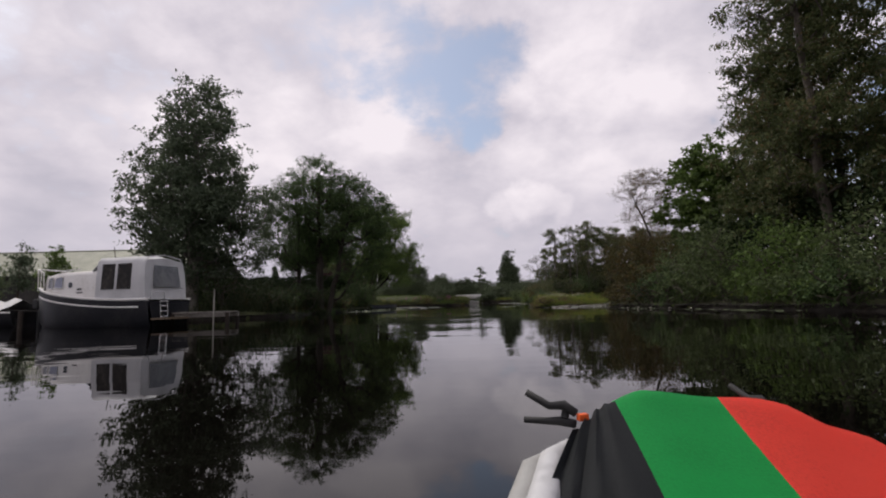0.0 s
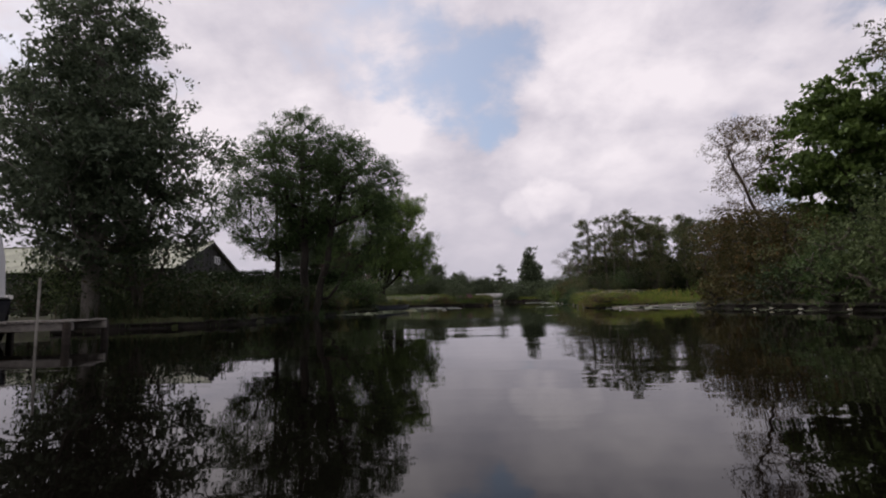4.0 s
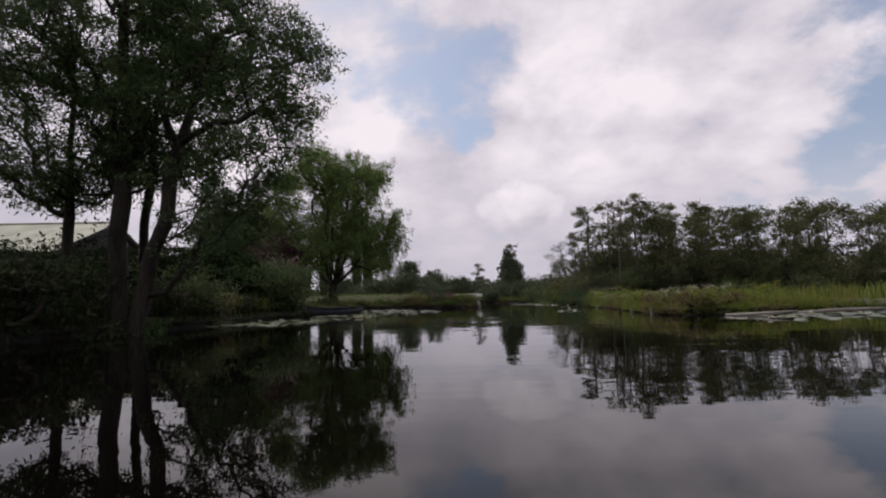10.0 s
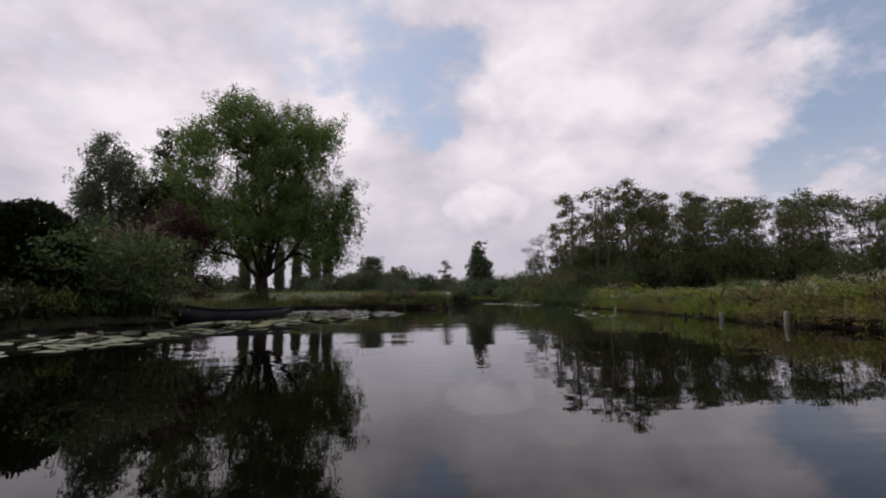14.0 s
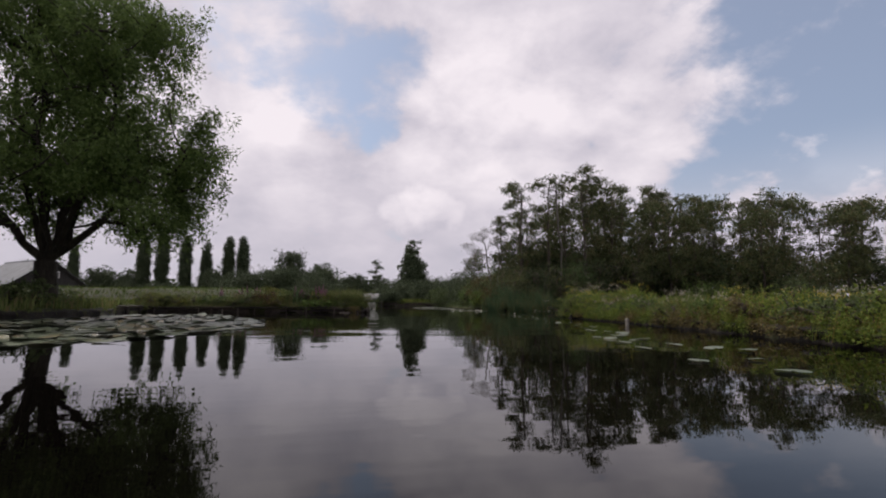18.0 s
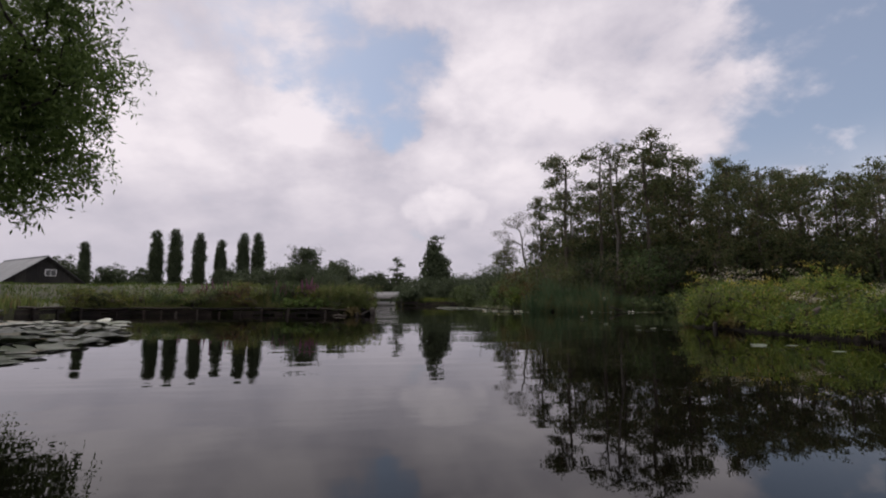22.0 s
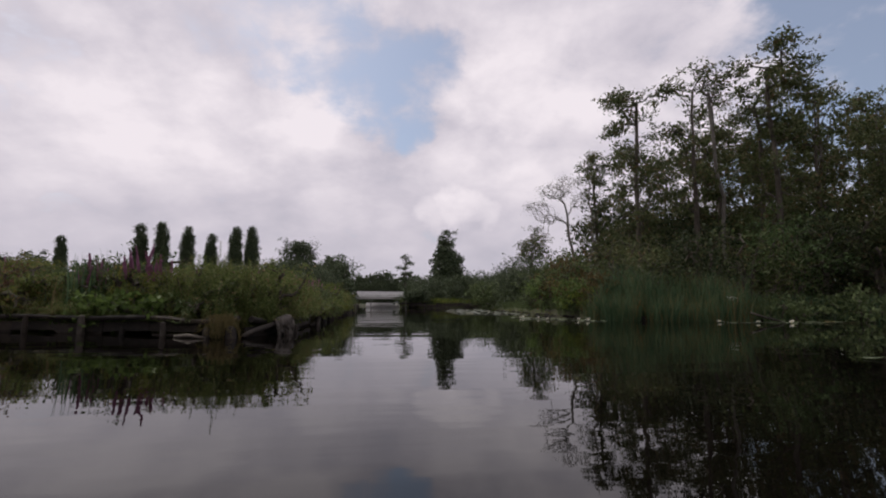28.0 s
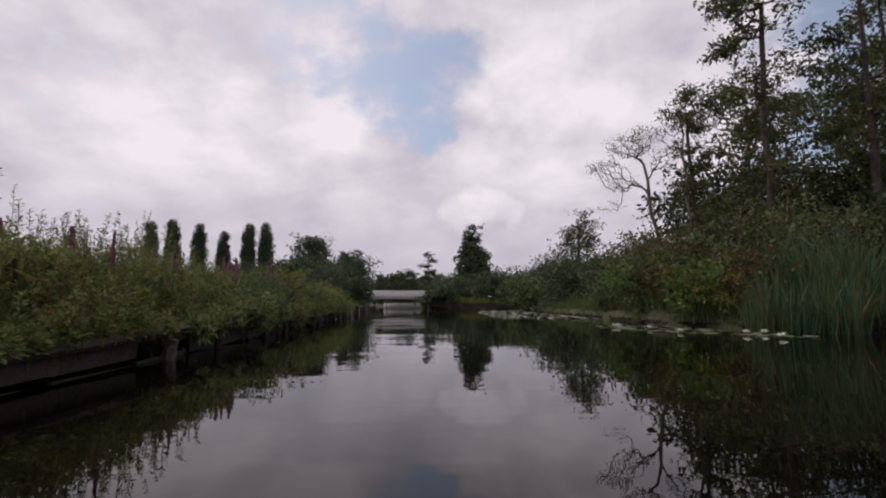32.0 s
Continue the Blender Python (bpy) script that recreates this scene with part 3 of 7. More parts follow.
tree("tall_tree", "tall pointed grey-green poplar at the mooring", "tree", at(-10.55, 20.75), masses(1.9, 10.7, 48, 2.85, egg, 11, 0.52, 0.8) + [(2.3, 0.3, 3.0, 1.0, 1.0, 0.8), (2.7, 0.4, 2.2, 0.8, 0.9, 0.6), (1.7, 0, 4.2, 1.0, 1.0, 0.8), (3.0, 0.6, 3.4, 0.6, 0.8, 0.5)],
     10.0, 0.24, 620, 80, 0.15, 0.26, LEAF_POPLAR, BARK_GREY, 11, droop=0.0)
def dome(cx, cy, cz, rx, ry, rz, n, size, seed, low=-0.45):
    """Leaf masses spread over the outside of a crown, with the inside left open for the limbs."""
    g = np.random.default_rng(seed)
    out = []
    for i in range(n):
        w = 1 - (1 - low) * (i + 0.5) / n
        a = 2.39996 * i + g.uniform(-0.25, 0.25)
        q = math.sqrt(1 - w * w)
        k = g.uniform(0.66, 1.0)
        r_ = size * g.uniform(0.7, 1.3)
        out.append((cx + k * rx * q * math.cos(a), cy + k * ry * q * math.sin(a), cz + k * rz * w, r_, r_, r_ * g.uniform(0.55, 0.8)))
    return out


tree("ash_tree", "slender ash with a thin open feathery crown", "tree", at(-8.6, 29.4), dome(-0.5, -0.2, 5.2, 2.0, 1.6, 2.8, 28, 0.55, 23, -0.9) + [(-1.4, 0, 3.6, 0.7, 0.8, 0.5), (-0.6, 0, 2.9, 0.8, 0.8, 0.5), (0.5, 0, 3.1, 0.8, 0.8, 0.5), (-2.1, 0, 4.3, 0.6, 0.7, 0.5), (-2.0, 0.2, 5.6, 0.6, 0.7, 0.5)],
     7.0, 0.11, 320, 84, 0.092, 0.21, LEAF_ASH, BARK_DARK, 23, elong=3.0, droop=0.35, group="ash clump", shell=0.6)
tree("ash_tree", "tall dark green ash with a domed crown", "tree", at(-7.15, 29.0), dome(-0.5, 0.0, 6.3, 2.3, 2.1, 3.0, 34, 0.62, 21, -0.8) + [(-1.0, 0.2, 3.2, 0.9, 0.9, 0.6), (0.1, 0.4, 3.5, 0.8, 0.9, 0.5), (-1.6, 0.2, 4.1, 0.8, 0.8, 0.5)],
     8.2, 0.18, 420, 92, 0.098, 0.22, LEAF_ASH, BARK_DARK, 21, elong=3.0, droop=0.35, group="ash clump", lean=(-0.2, 0))
tree("ash_tree", "dark ash leaning over the channel with hanging side branches", "tree", at(-6.75, 28.7), dome(1.6, 0.3, 6.1, 1.9, 1.7, 2.8, 30, 0.60, 22, -0.8) + [(0.9, 0.3, 8.9, 0.8, 0.9, 0.5), (1.9, 0.4, 8.4, 0.7, 0.8, 0.5), (2.6, 0.5, 7.7, 0.7, 0.8, 0.5), (3.2, 0.6, 7.0, 0.6, 0.8, 0.4), (3.2, 0.4, 5.9, 0.6, 0.8, 0.4), (3.0, 0.3, 4.6, 0.7, 0.8, 0.4), (2.2, 0.3, 3.6, 0.8, 0.8, 0.4), (1.4, 0.2, 3.0, 0.8, 0.8, 0.4), (1.7, 0.3, 2.3, 0.8, 0.8, 0.5), (2.2, 0.4, 3.0, 0.6, 0.8, 0.4), (0.9, 0.6, 4.2, 0.8, 0.9, 0.5)],
     7.2, 0.16, 420, 92, 0.098, 0.22, LEAF_ASH, BARK_DARK, 22, lean=(1.5, 0.2), elong=3.0, droop=0.35, group="ash clump")
tree("ash_tree", "dark ash at the back of the clump", "tree", at(-7.9, 31.0), dome(0.6, 0.0, 5.3, 2.0, 1.8, 2.6, 26, 0.62, 24, -0.8) + [(1.5, 0.2, 2.5, 0.8, 0.8, 0.5)],
     7.4, 0.11, 300, 92, 0.105, 0.24, LEAF_ASH, BARK_DARK, 24, lean=(0.4, 0), elong=3.0, droop=0.35, group="ash clump")
tree("willow_tree", "broad green willow with a forked trunk at the water", "tree", at(-7.2, 51.4),
     dome(-0.1, 0.0, 6.7, 4.5, 4.0, 4.3, 84, 0.80, 31, -0.86) + [(3.7 * math.cos(a) - 0.1, 3.3 * math.sin(a), 3.9 + 0.5 * math.sin(5 * a), 0.95, 0.95, 0.75) for a in np.arange(0.2, 6.2, 0.46)] + [(3.9 * math.cos(a) - 0.1, 3.5 * math.sin(a), 3.0 + 0.3 * math.sin(3 * a), 0.55, 0.55, 0.5) for a in np.arange(0.0, 6.2, 0.62)] + [(0.2, 0.6, 5.6, 2.6, 2.4, 1.8)] + [(-1.2, 0.2, 10.6, 1.2, 1.2, 0.8), (0.8, 0.2, 10.5, 1.0, 1.0, 0.7), (2.6, 0, 9.6, 1.0, 1.0, 0.7), (0, 0, 8.4, 2.0, 2.0, 1.4), (-3.4, -0.4, 3.6, 0.9, 1.0, 0.7), (-2.4, -0.8, 2.8, 0.7, 0.8, 0.5), (3.6, 0.2, 3.6, 0.8, 0.8, 0.6), (3.9, -0.2, 2.9, 0.5, 0.7, 0.5), (3.2, 0.4, 2.7, 0.6, 0.7, 0.4), (2.6, -0.3, 2.4, 0.35, 0.5, 0.5), (4.2, -0.3, 4.6, 0.7, 0.8, 0.7), (1.6, 1.2, 3.2, 0.7, 0.8, 0.5), (-1.0, 1.8, 3.4, 0.8, 0.8, 0.5)],
     6.6, 0.30, 1150, 128, 0.145, 0.29, LEAF_WILLOW, BARK_DARK, 31, elong=3.2, droop=0.6, hang=0.5, rise=0.1, shell=0.5,
     fork=(1.5, (2.9, -0.4, 4.6), (2.0, -0.9, 6.8), (0.9, 0.8, 8.0), (-0.5, -0.6, 8.6), (-1.6, 0.5, 7.6), (-2.9, -0.2, 5.8), (0.5, 2.2, 6.2), (0.3, -2.0, 6.4)))
tree("birch_tree", "slender pale birch behind the hedge", "tree", at(-15.6, 53), [(0, 0, 6.2, 1.5, 1.5, 2.4), (-0.2, 0, 8.6, 1.0, 1.0, 1.2), (-1.2, 0, 5.8, 0.9, 0.9, 1.0), (0.8, 0, 7.4, 0.8, 0.9, 1.2), (-0.9, 0, 4.2, 0.9, 0.9, 0.9)], 9.4, 0.13, 260, 84, 0.14, 0.26, LEAF_POPLAR, BARK_GREY, 32, droop=0.5, hang=0.5)
tree("garden_tree", "dark green garden tree with a spiky top", "tree", at(-13.4, 55.0), masses(3.0, 8.8, 26, 2.1, egg, 33, 0.5, 0.6) + [(-0.8, 0, 9.0, 0.45, 0.45, 1.2), (0.0, 0, 9.4, 0.4, 0.4, 1.2), (0.6, 0, 8.8, 0.45, 0.45, 1.0), (0.8, 0, 5.0, 1.5, 1.5, 2.4), (-0.9, 0, 5.4, 1.2, 1.4, 2.0)], 9.8, 0.2, 400, 110, 0.16, 0.27, LEAF_SHADE_TINT, BARK, 33)
tree("purple_tree", "small garden tree with dark purple leaves", "tree", at(-10.0, 47.5), [(0, 0, 2.9, 1.6, 1.5, 1.5), (0.5, 0, 3.6, 0.9, 0.9, 0.8), (-0.9, 0, 2.6, 1.0, 1.0, 1.0)], 3.4, 0.08, 120, 80, 0.13, 0.28, LEAF_PURPLE, BARK, 34)
bush("round clipped copper-leaved bush on the lawn", at(-11.8, 55.0), 1.0, 1.0, 2.2, LEAF_PURPLE, 341, 0.13, 1.2)
tree("young_tree", "small thin tree on the harbour bank", "tree", at(-28.5, 33), [(0, 0, 2.8, 0.7, 0.7, 1.5), (0.1, 0, 4.5, 0.3, 0.3, 0.8), (0.7, 0, 3.6, 0.3, 0.3, 0.6)], 4.9, 0.06, 60, 44, 0.16, 0.2, LEAF_POPLAR, BARK, 35, group="harbour trees")
tree("young_tree", "small round light green tree on the harbour bank", "tree", at(-24.5, 31), [(0, 0, 2.4, 0.85, 0.85, 1.4), (0, 0, 3.7, 0.45, 0.45, 0.7)], 4.0, 0.06, 60, 60, 0.15, 0.2, LEAF_MAPLE, BARK, 36, group="harbour trees")
tree("young_tree", "small dark tree on the harbour bank", "tree", at(-32.5, 34), [(0, 0, 2.4, 1.8, 1.8, 1.4)], 3.2, 0.08, 70, 60, 0.2, 0.34, LEAF_BUSH, BARK, 37, group="harbour trees")
tree("cypress", "dark clipped cypress column behind the bank", "tree", at(-24.3, 42.3), [(0, 0, 3.6, 1.1, 1.1, 3.4), (0, 0, 5.6, 0.8, 0.8, 1.6)], 6.6, 0.12, 260, 90, 0.16, 0.22, LEAF_DARK, BARK, 38)

# ------------------------------------------------------------------ trees on the wooded right bank
for k, (x, y, h, r, ls, mt, nm, lb) in enumerate([
        (13.9, 17.2, 14.5, 2.9, 0.15, LEAF_ALDER, "alder_tree", "very tall dark alder with an open leafy crown"),
        (16.4, 15.4, 15.5, 3.2, 0.15, LEAF_ALDER, "alder_tree", "very tall dark alder with an open leafy crown"),
        (14.9, 20.6, 11.5, 2.3, 0.15, LEAF_ALDER, "alder_tree", "tall slim alder with feathery side branches"),
        (16.8, 19.6, 13.5, 2.7, 0.16, LEAF_ALDER, "alder_tree", "tall dark alder in the wood's edge"),
        (17.6, 11.8, 15.0, 3.0, 0.17, LEAF_ALDER, "alder_tree", "tall dark alder in the wood's edge"),
        (14.6, 10.0, 14.0, 2.8, 0.16, LEAF_ALDER, "alder_tree", "tall dark alder in the wood's edge"),
        (18.2, 25.2, 11.0, 2.6, 0.17, LEAF_ALDER, "alder_tree", "tall dark alder in the wood's edge")]):
    tree(nm, lb, "tree", at(x, y), masses(h * 0.24, h * 0.97, 30, r * 1.05, ragged, 41 + k, 0.5, 0.6),
         h * 0.94, 0.17, 300 if k < 3 else 200, 100 if k < 3 else 70, ls if k < 3 else 0.2, 0.30 if k < 3 else 0.36, mt, BARK, 41 + k, lean=(-0.5, 0.2), group="wood on the east bank")
tree("maple_tree", "bright green broad-leaved sycamore over the bank", "tree", at(15.2, 26.8), masses(2.4, 8.6, 24, 2.6, round_top, 51), 8.2, 0.16, 240, 80, 0.21, 0.30, LEAF_MAPLE, BARK, 51, elong=1.5, droop=0.3)
tree("bare_tree", "half-bare leaning tree with fine twigs and sparse reddish leaves", "tree", at(13.5, 28.2), [(-2.0, -0.4, 7.0, 1.0, 0.9, 0.6), (-2.9, -0.8, 6.2, 0.8, 0.7, 0.5), (-1.0, 0, 7.3, 1.1, 0.9, 0.6), (-2.3, -0.3, 5.0, 0.9, 0.8, 0.6), (-1.4, 0, 5.7, 1.1, 0.9, 0.8), (0.1, 0.2, 6.6, 1.0, 0.8, 1.0), (-2.2, -0.2, 3.6, 1.0, 0.8, 0.6), (-0.6, 0, 4.6, 0.9, 0.8, 0.8)],
     6.2, 0.075, 480, 24, 0.07, 0.16, LEAF_BROWN, BARK, 52, lean=(-1.6, -0.2), stems=2, rise=0.05, shell=0.6, wobble=0.05)
for k, (x, y, r_, h, mt) in enumerate(((9.4, 26.4, 0.8, 1.2, LEAF_RUSTY), (9.5, 24.6, 0.9, 1.4, LEAF_RUSTY), (9.8, 23.0, 1.0, 1.5, LEAF_SHADE_TINT), (9.9, 21.4, 1.0, 1.6, LEAF_ASH), (10.2, 19.8, 1.0, 1.8, LEAF_BUSH), (10.5, 18.2, 1.0, 1.6, LEAF_BUSH), (10.7, 16.6, 1.0, 1.6, LEAF_MAPLE), (10.8, 15.0, 1.0, 1.5, LEAF_BUSH), (11.0, 13.3, 1.0, 1.6, LEAF_ASH), (11.3, 11.5, 1.0, 1.8, LEAF_BUSH))):
    bush("leafy branches hanging over the water's edge", at(x, y, -0.2), r_, r_ * 1.1, h, mt, 540 + k, 0.11, 1.1, "overhanging bushes")
bush("rusty olive-brown buckthorn bush at the waterside", at(10.6, 27.5), 1.6, 1.3, 4.0, LEAF_RUSTY, 53, 0.09, 2.4)
bush("rusty olive-brown buckthorn bush at the waterside", at(11.6, 25.8), 1.6, 1.4, 4.0, LEAF_RUSTY, 534, 0.09, 2.2)
bush("rusty olive-brown buckthorn bush behind the first", at(12.2, 28.2), 1.8, 1.3, 4.6, LEAF_RUSTY, 533, 0.09, 2.2)
bush("grey-green bush behind the inlet", at(13.6, 29.2, 0), 1.8, 1.2, 3.6, LEAF_BUSH, 531, 0.10, 1.2)
bush("thick grey-green sallow bush over the water", at(10.8, 22.6), 1.5, 1.8, 3.2, LEAF_BUSH, 54, 0.11, 1.5)
bush("thick grey-green sallow bush over the water", at(11.3, 19.6), 1.6, 1.8, 3.4, LEAF_BUSH, 55, 0.11, 1.5)
bush("fresh green elder bush on the bank", at(11.5, 16.4), 1.4, 1.6, 3.0, LEAF_MAPLE, 56, 0.13, 1.2)
bush("low bramble bush at the waterline", at(10.5, 25.0), 1.1, 1.2, 2.4, LEAF_RUSTY, 57, 0.11, 1.2)
bush("fresh green elder bush on the bank", at(12.0, 13.2), 1.5, 1.8, 3.2, LEAF_BUSH, 58, 0.13, 1.2)
bush("low bramble bush at the waterline", at(11.2, 14.6, -0.1), 0.9, 1.2, 1.2, LEAF_WILLOW, 59, 0.11, 1.2)
# undergrowth: the shade beneath the trees is given by its near-black leaves
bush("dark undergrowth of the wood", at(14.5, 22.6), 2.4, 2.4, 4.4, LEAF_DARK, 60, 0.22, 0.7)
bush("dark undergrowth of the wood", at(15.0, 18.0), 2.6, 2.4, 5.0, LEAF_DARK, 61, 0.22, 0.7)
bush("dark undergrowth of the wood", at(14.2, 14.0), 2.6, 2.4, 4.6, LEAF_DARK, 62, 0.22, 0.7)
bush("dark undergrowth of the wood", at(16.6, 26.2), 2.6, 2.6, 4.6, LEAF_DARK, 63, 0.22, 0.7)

# ------------------------------------------------------------------ alder wood beyond the reed bank
alders = []
for k in range(4):
    rng_k = 70 + k
    h = 10.0
    env = masses([3.6, 4.2, 2.6, 2.0][k], [10.2, 10.3, 9.9, 9.7][k], [20, 18, 28, 32][k], [1.45, 1.4, 1.75, 1.95][k], ragged, 70 + k, [0.45, 0.42, 0.48, 0.52][k], 0.55, 0.85)
    alders.append(tree("alder_tree", "tall thin alder with a ragged open crown", "tree", (0, 0, 0), env, 9.7, 0.115, [150, 130, 210, 230][k], [34, 30, 34, 32][k], [0.16, 0.16, 0.18, 0.20][k], [0.21, 0.20, 0.25, 0.28][k], LEAF_ALDER, BARK, rng_k, group="alder wood", wobble=0.05))
spots = [(17.2, 73.4, 0, 1.08, 10), (18.9, 71.6, 1, 1.08, 80), (20.8, 72.6, 1, 1.05, 200), (20.9, 69.4, 0, 1.10, 150), (24.2, 70.6, 2, 1.06, 40),
         (22.4, 75.5, 3, 1.0, 10), (19.0, 76.5, 2, 0.95, 300), (25.8, 74.5, 3, 1.03, 120), (28.6, 71.4, 2, 1.05, 220), (31.5, 75, 3, 1.05, 70),
         (33.5, 70.5, 3, 1.0, 190), (37.2, 74.0, 2, 1.08, 20), (40.0, 70.0, 3, 1.05, 260), (44.5, 73.0, 3, 1.1, 100), (16.4, 76.2, 0, 0.8, 130), (48.0, 69.0, 3, 1.0, 5),
         (27.0, 67.2, 2, 0.85, 330), (53, 72, 3, 1.1, 60), (35.0, 66.5, 3, 0.8, 45), (58, 67, 3, 1.05, 15), (50, 64, 3, 0.9, 75), (43, 66, 3, 0.85, 210), (23.0, 80, 3, 1.0, 33), (28.5, 80, 3, 1.05, 133), (34, 81, 3, 1.0, 233), (40, 80, 3, 1.05, 333), (47, 79, 3, 1.05, 83), (29.5, 67.5, 2, 0.8, 120), (24.6, 67.6, 2, 0.7, 20), (22.6, 72.0, 0, 1.04, 250), (26.2, 72.3, 1, 1.08, 15), (30.0, 73.0, 0, 1.08, 95), (27.4, 76.5, 2, 1.04, 310), (32.6, 72.6, 1, 1.02, 170), (35.3, 75.5, 2, 1.06, 140), (38.4, 72.0, 1, 1.0, 285), (42.2, 74.5, 2, 1.08, 64), (46.2, 70.8, 2, 1.0, 12), (50.6, 71.5, 2, 1.06, 222), (55.5, 69.5, 3, 1.08, 111)]
for k, (x, y, kind_no, s, turn) in enumerate(spots):
    src = alders[kind_no]
    m = pose(x, y, land_z(x, y) - 0.1, 0, 0, turn) @ Matrix.Scale(0.95 * s, 4)
    if src.get("used"):
        ob = copy_thing(src, m)
    else:
        src.matrix_basis = m
        ob = src
        ob["used"] = 1
    ob.matrix_basis = m
for a in alders:
    del a["used"]
for o in scene.objects:
    if "used" in o:
        del o["used"]
tree("dead_tree", "dead grey alder with an umbrella of fine bare twigs", "tree", at(15.9, 77.4), [(-1.3, 0, 6.3, 1.0, 0.8, 0.5), (-2.3, 0, 5.4, 0.9, 0.7, 0.4), (-0.5, 0, 6.9, 0.8, 0.7, 0.4), (-1.6, 0, 4.8, 0.8, 0.6, 0.3), (0.1, 0, 5.9, 0.5, 0.6, 0.6), (-2.2, 0, 3.9, 0.8, 0.4, 0.2)],
     5.6, 0.07, 620, 6, 0.05, 0.12, LEAF_ALDER, BARK_GREY, 81, rise=-0.05, lean=(-0.7, 0), wobble=0.06, shell=0.6)
tree("dead_tree", "thin half-dead alder with few leaves", "tree", at(16.0, 76.0), masses(3.0, 7.4, 8, 0.8, ragged, 85, 0.5), 7.2, 0.06, 60, 10, 0.1, 0.18, LEAF_ALDER, BARK_GREY, 86, wobble=0.1)
tree("dead_tree", "bare broken alder stick above the crowns", "tree", at(19.8, 71.0), [(-0.3, 0, 10.0, 0.5, 0.4, 1.2)], 10.8, 0.08, 16, 0, 0.1, 0.2, LEAF_ALDER, BARK_GREY, 82, lean=(-0.5, 0))
tree("small_tree", "small roundish tree on the far bank", "tree", at(19.4, 95.0), [(0, 0, 4.9, 1.45, 1.4, 0.7), (0.4, 0, 6.0, 1.1, 1.0, 0.6), (-0.6, 0, 5.6, 0.9, 0.9, 0.4), (0.1, 0, 7.0, 0.6, 0.6, 0.5)], 6.6, 0.1, 120, 24, 0.17, 0.26, LEAF_ALDER, BARK, 83)
# underwood alternates lit and near-black leaf colours, painting the wood's inner shade
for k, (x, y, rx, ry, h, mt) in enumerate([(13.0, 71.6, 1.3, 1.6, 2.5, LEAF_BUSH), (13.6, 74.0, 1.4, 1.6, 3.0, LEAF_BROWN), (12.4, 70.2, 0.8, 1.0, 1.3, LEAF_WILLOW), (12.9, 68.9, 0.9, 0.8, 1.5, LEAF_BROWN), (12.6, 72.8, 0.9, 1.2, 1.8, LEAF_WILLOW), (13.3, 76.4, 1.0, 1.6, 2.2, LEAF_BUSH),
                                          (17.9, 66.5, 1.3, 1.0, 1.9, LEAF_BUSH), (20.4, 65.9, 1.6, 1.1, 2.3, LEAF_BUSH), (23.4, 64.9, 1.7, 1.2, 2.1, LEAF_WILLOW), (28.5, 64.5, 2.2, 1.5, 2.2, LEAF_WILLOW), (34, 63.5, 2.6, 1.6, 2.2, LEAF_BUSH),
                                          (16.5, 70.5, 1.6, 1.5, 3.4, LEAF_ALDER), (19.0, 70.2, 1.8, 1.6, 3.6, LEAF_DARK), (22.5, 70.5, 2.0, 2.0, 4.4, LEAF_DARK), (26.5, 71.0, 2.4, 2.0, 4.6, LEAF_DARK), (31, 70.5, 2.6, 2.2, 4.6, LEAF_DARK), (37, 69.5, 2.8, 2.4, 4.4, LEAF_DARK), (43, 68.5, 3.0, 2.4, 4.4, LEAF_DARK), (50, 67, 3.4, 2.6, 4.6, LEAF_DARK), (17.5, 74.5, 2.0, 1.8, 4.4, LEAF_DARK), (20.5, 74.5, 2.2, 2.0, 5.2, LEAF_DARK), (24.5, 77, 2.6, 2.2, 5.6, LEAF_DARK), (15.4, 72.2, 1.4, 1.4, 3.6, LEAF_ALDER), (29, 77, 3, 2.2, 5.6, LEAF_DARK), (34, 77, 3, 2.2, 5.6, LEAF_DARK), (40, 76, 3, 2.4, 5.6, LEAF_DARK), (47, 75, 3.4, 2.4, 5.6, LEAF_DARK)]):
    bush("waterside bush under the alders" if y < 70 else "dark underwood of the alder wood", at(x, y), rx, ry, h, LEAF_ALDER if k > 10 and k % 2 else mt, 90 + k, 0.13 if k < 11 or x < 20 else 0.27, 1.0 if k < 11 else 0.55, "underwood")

# young alders, some with the shade of the wood's edge in their leaf colour
for k, (x, y, rx, h, mt) in enumerate([(15.2, 69.6, 1.2, 2.9, LEAF_ALDER), (16.8, 68.6, 1.3, 3.4, LEAF_SHADE_TINT), (18.3, 68.2, 1.4, 4.0, LEAF_ALDER), (20.0, 68.0, 1.5, 4.4, LEAF_ASH), (21.8, 68.4, 1.6, 4.0, LEAF_SHADE_TINT), (23.4, 67.6, 1.6, 4.6, LEAF_ALDER), (25.6, 68.4, 1.8, 4.8, LEAF_SHADE_TINT),
                                       (27.8, 68.8, 1.9, 4.6, LEAF_ALDER), (30.2, 67.8, 2.0, 4.8, LEAF_SHADE_TINT), (33.0, 68.0, 2.2, 5.0, LEAF_ALDER), (36.0, 67.4, 2.3, 4.6, LEAF_SHADE_TINT), (39.6, 67.0, 2.4, 4.8, LEAF_ALDER), (46.0, 66.4, 2.8, 4.8, LEAF_SHADE_TINT), (19.2, 72.8, 1.5, 5.2, LEAF_SHADE_TINT), (22.0, 73.6, 1.7, 5.6, LEAF_ALDER)]):
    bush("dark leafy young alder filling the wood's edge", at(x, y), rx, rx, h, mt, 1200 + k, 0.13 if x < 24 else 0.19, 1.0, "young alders")
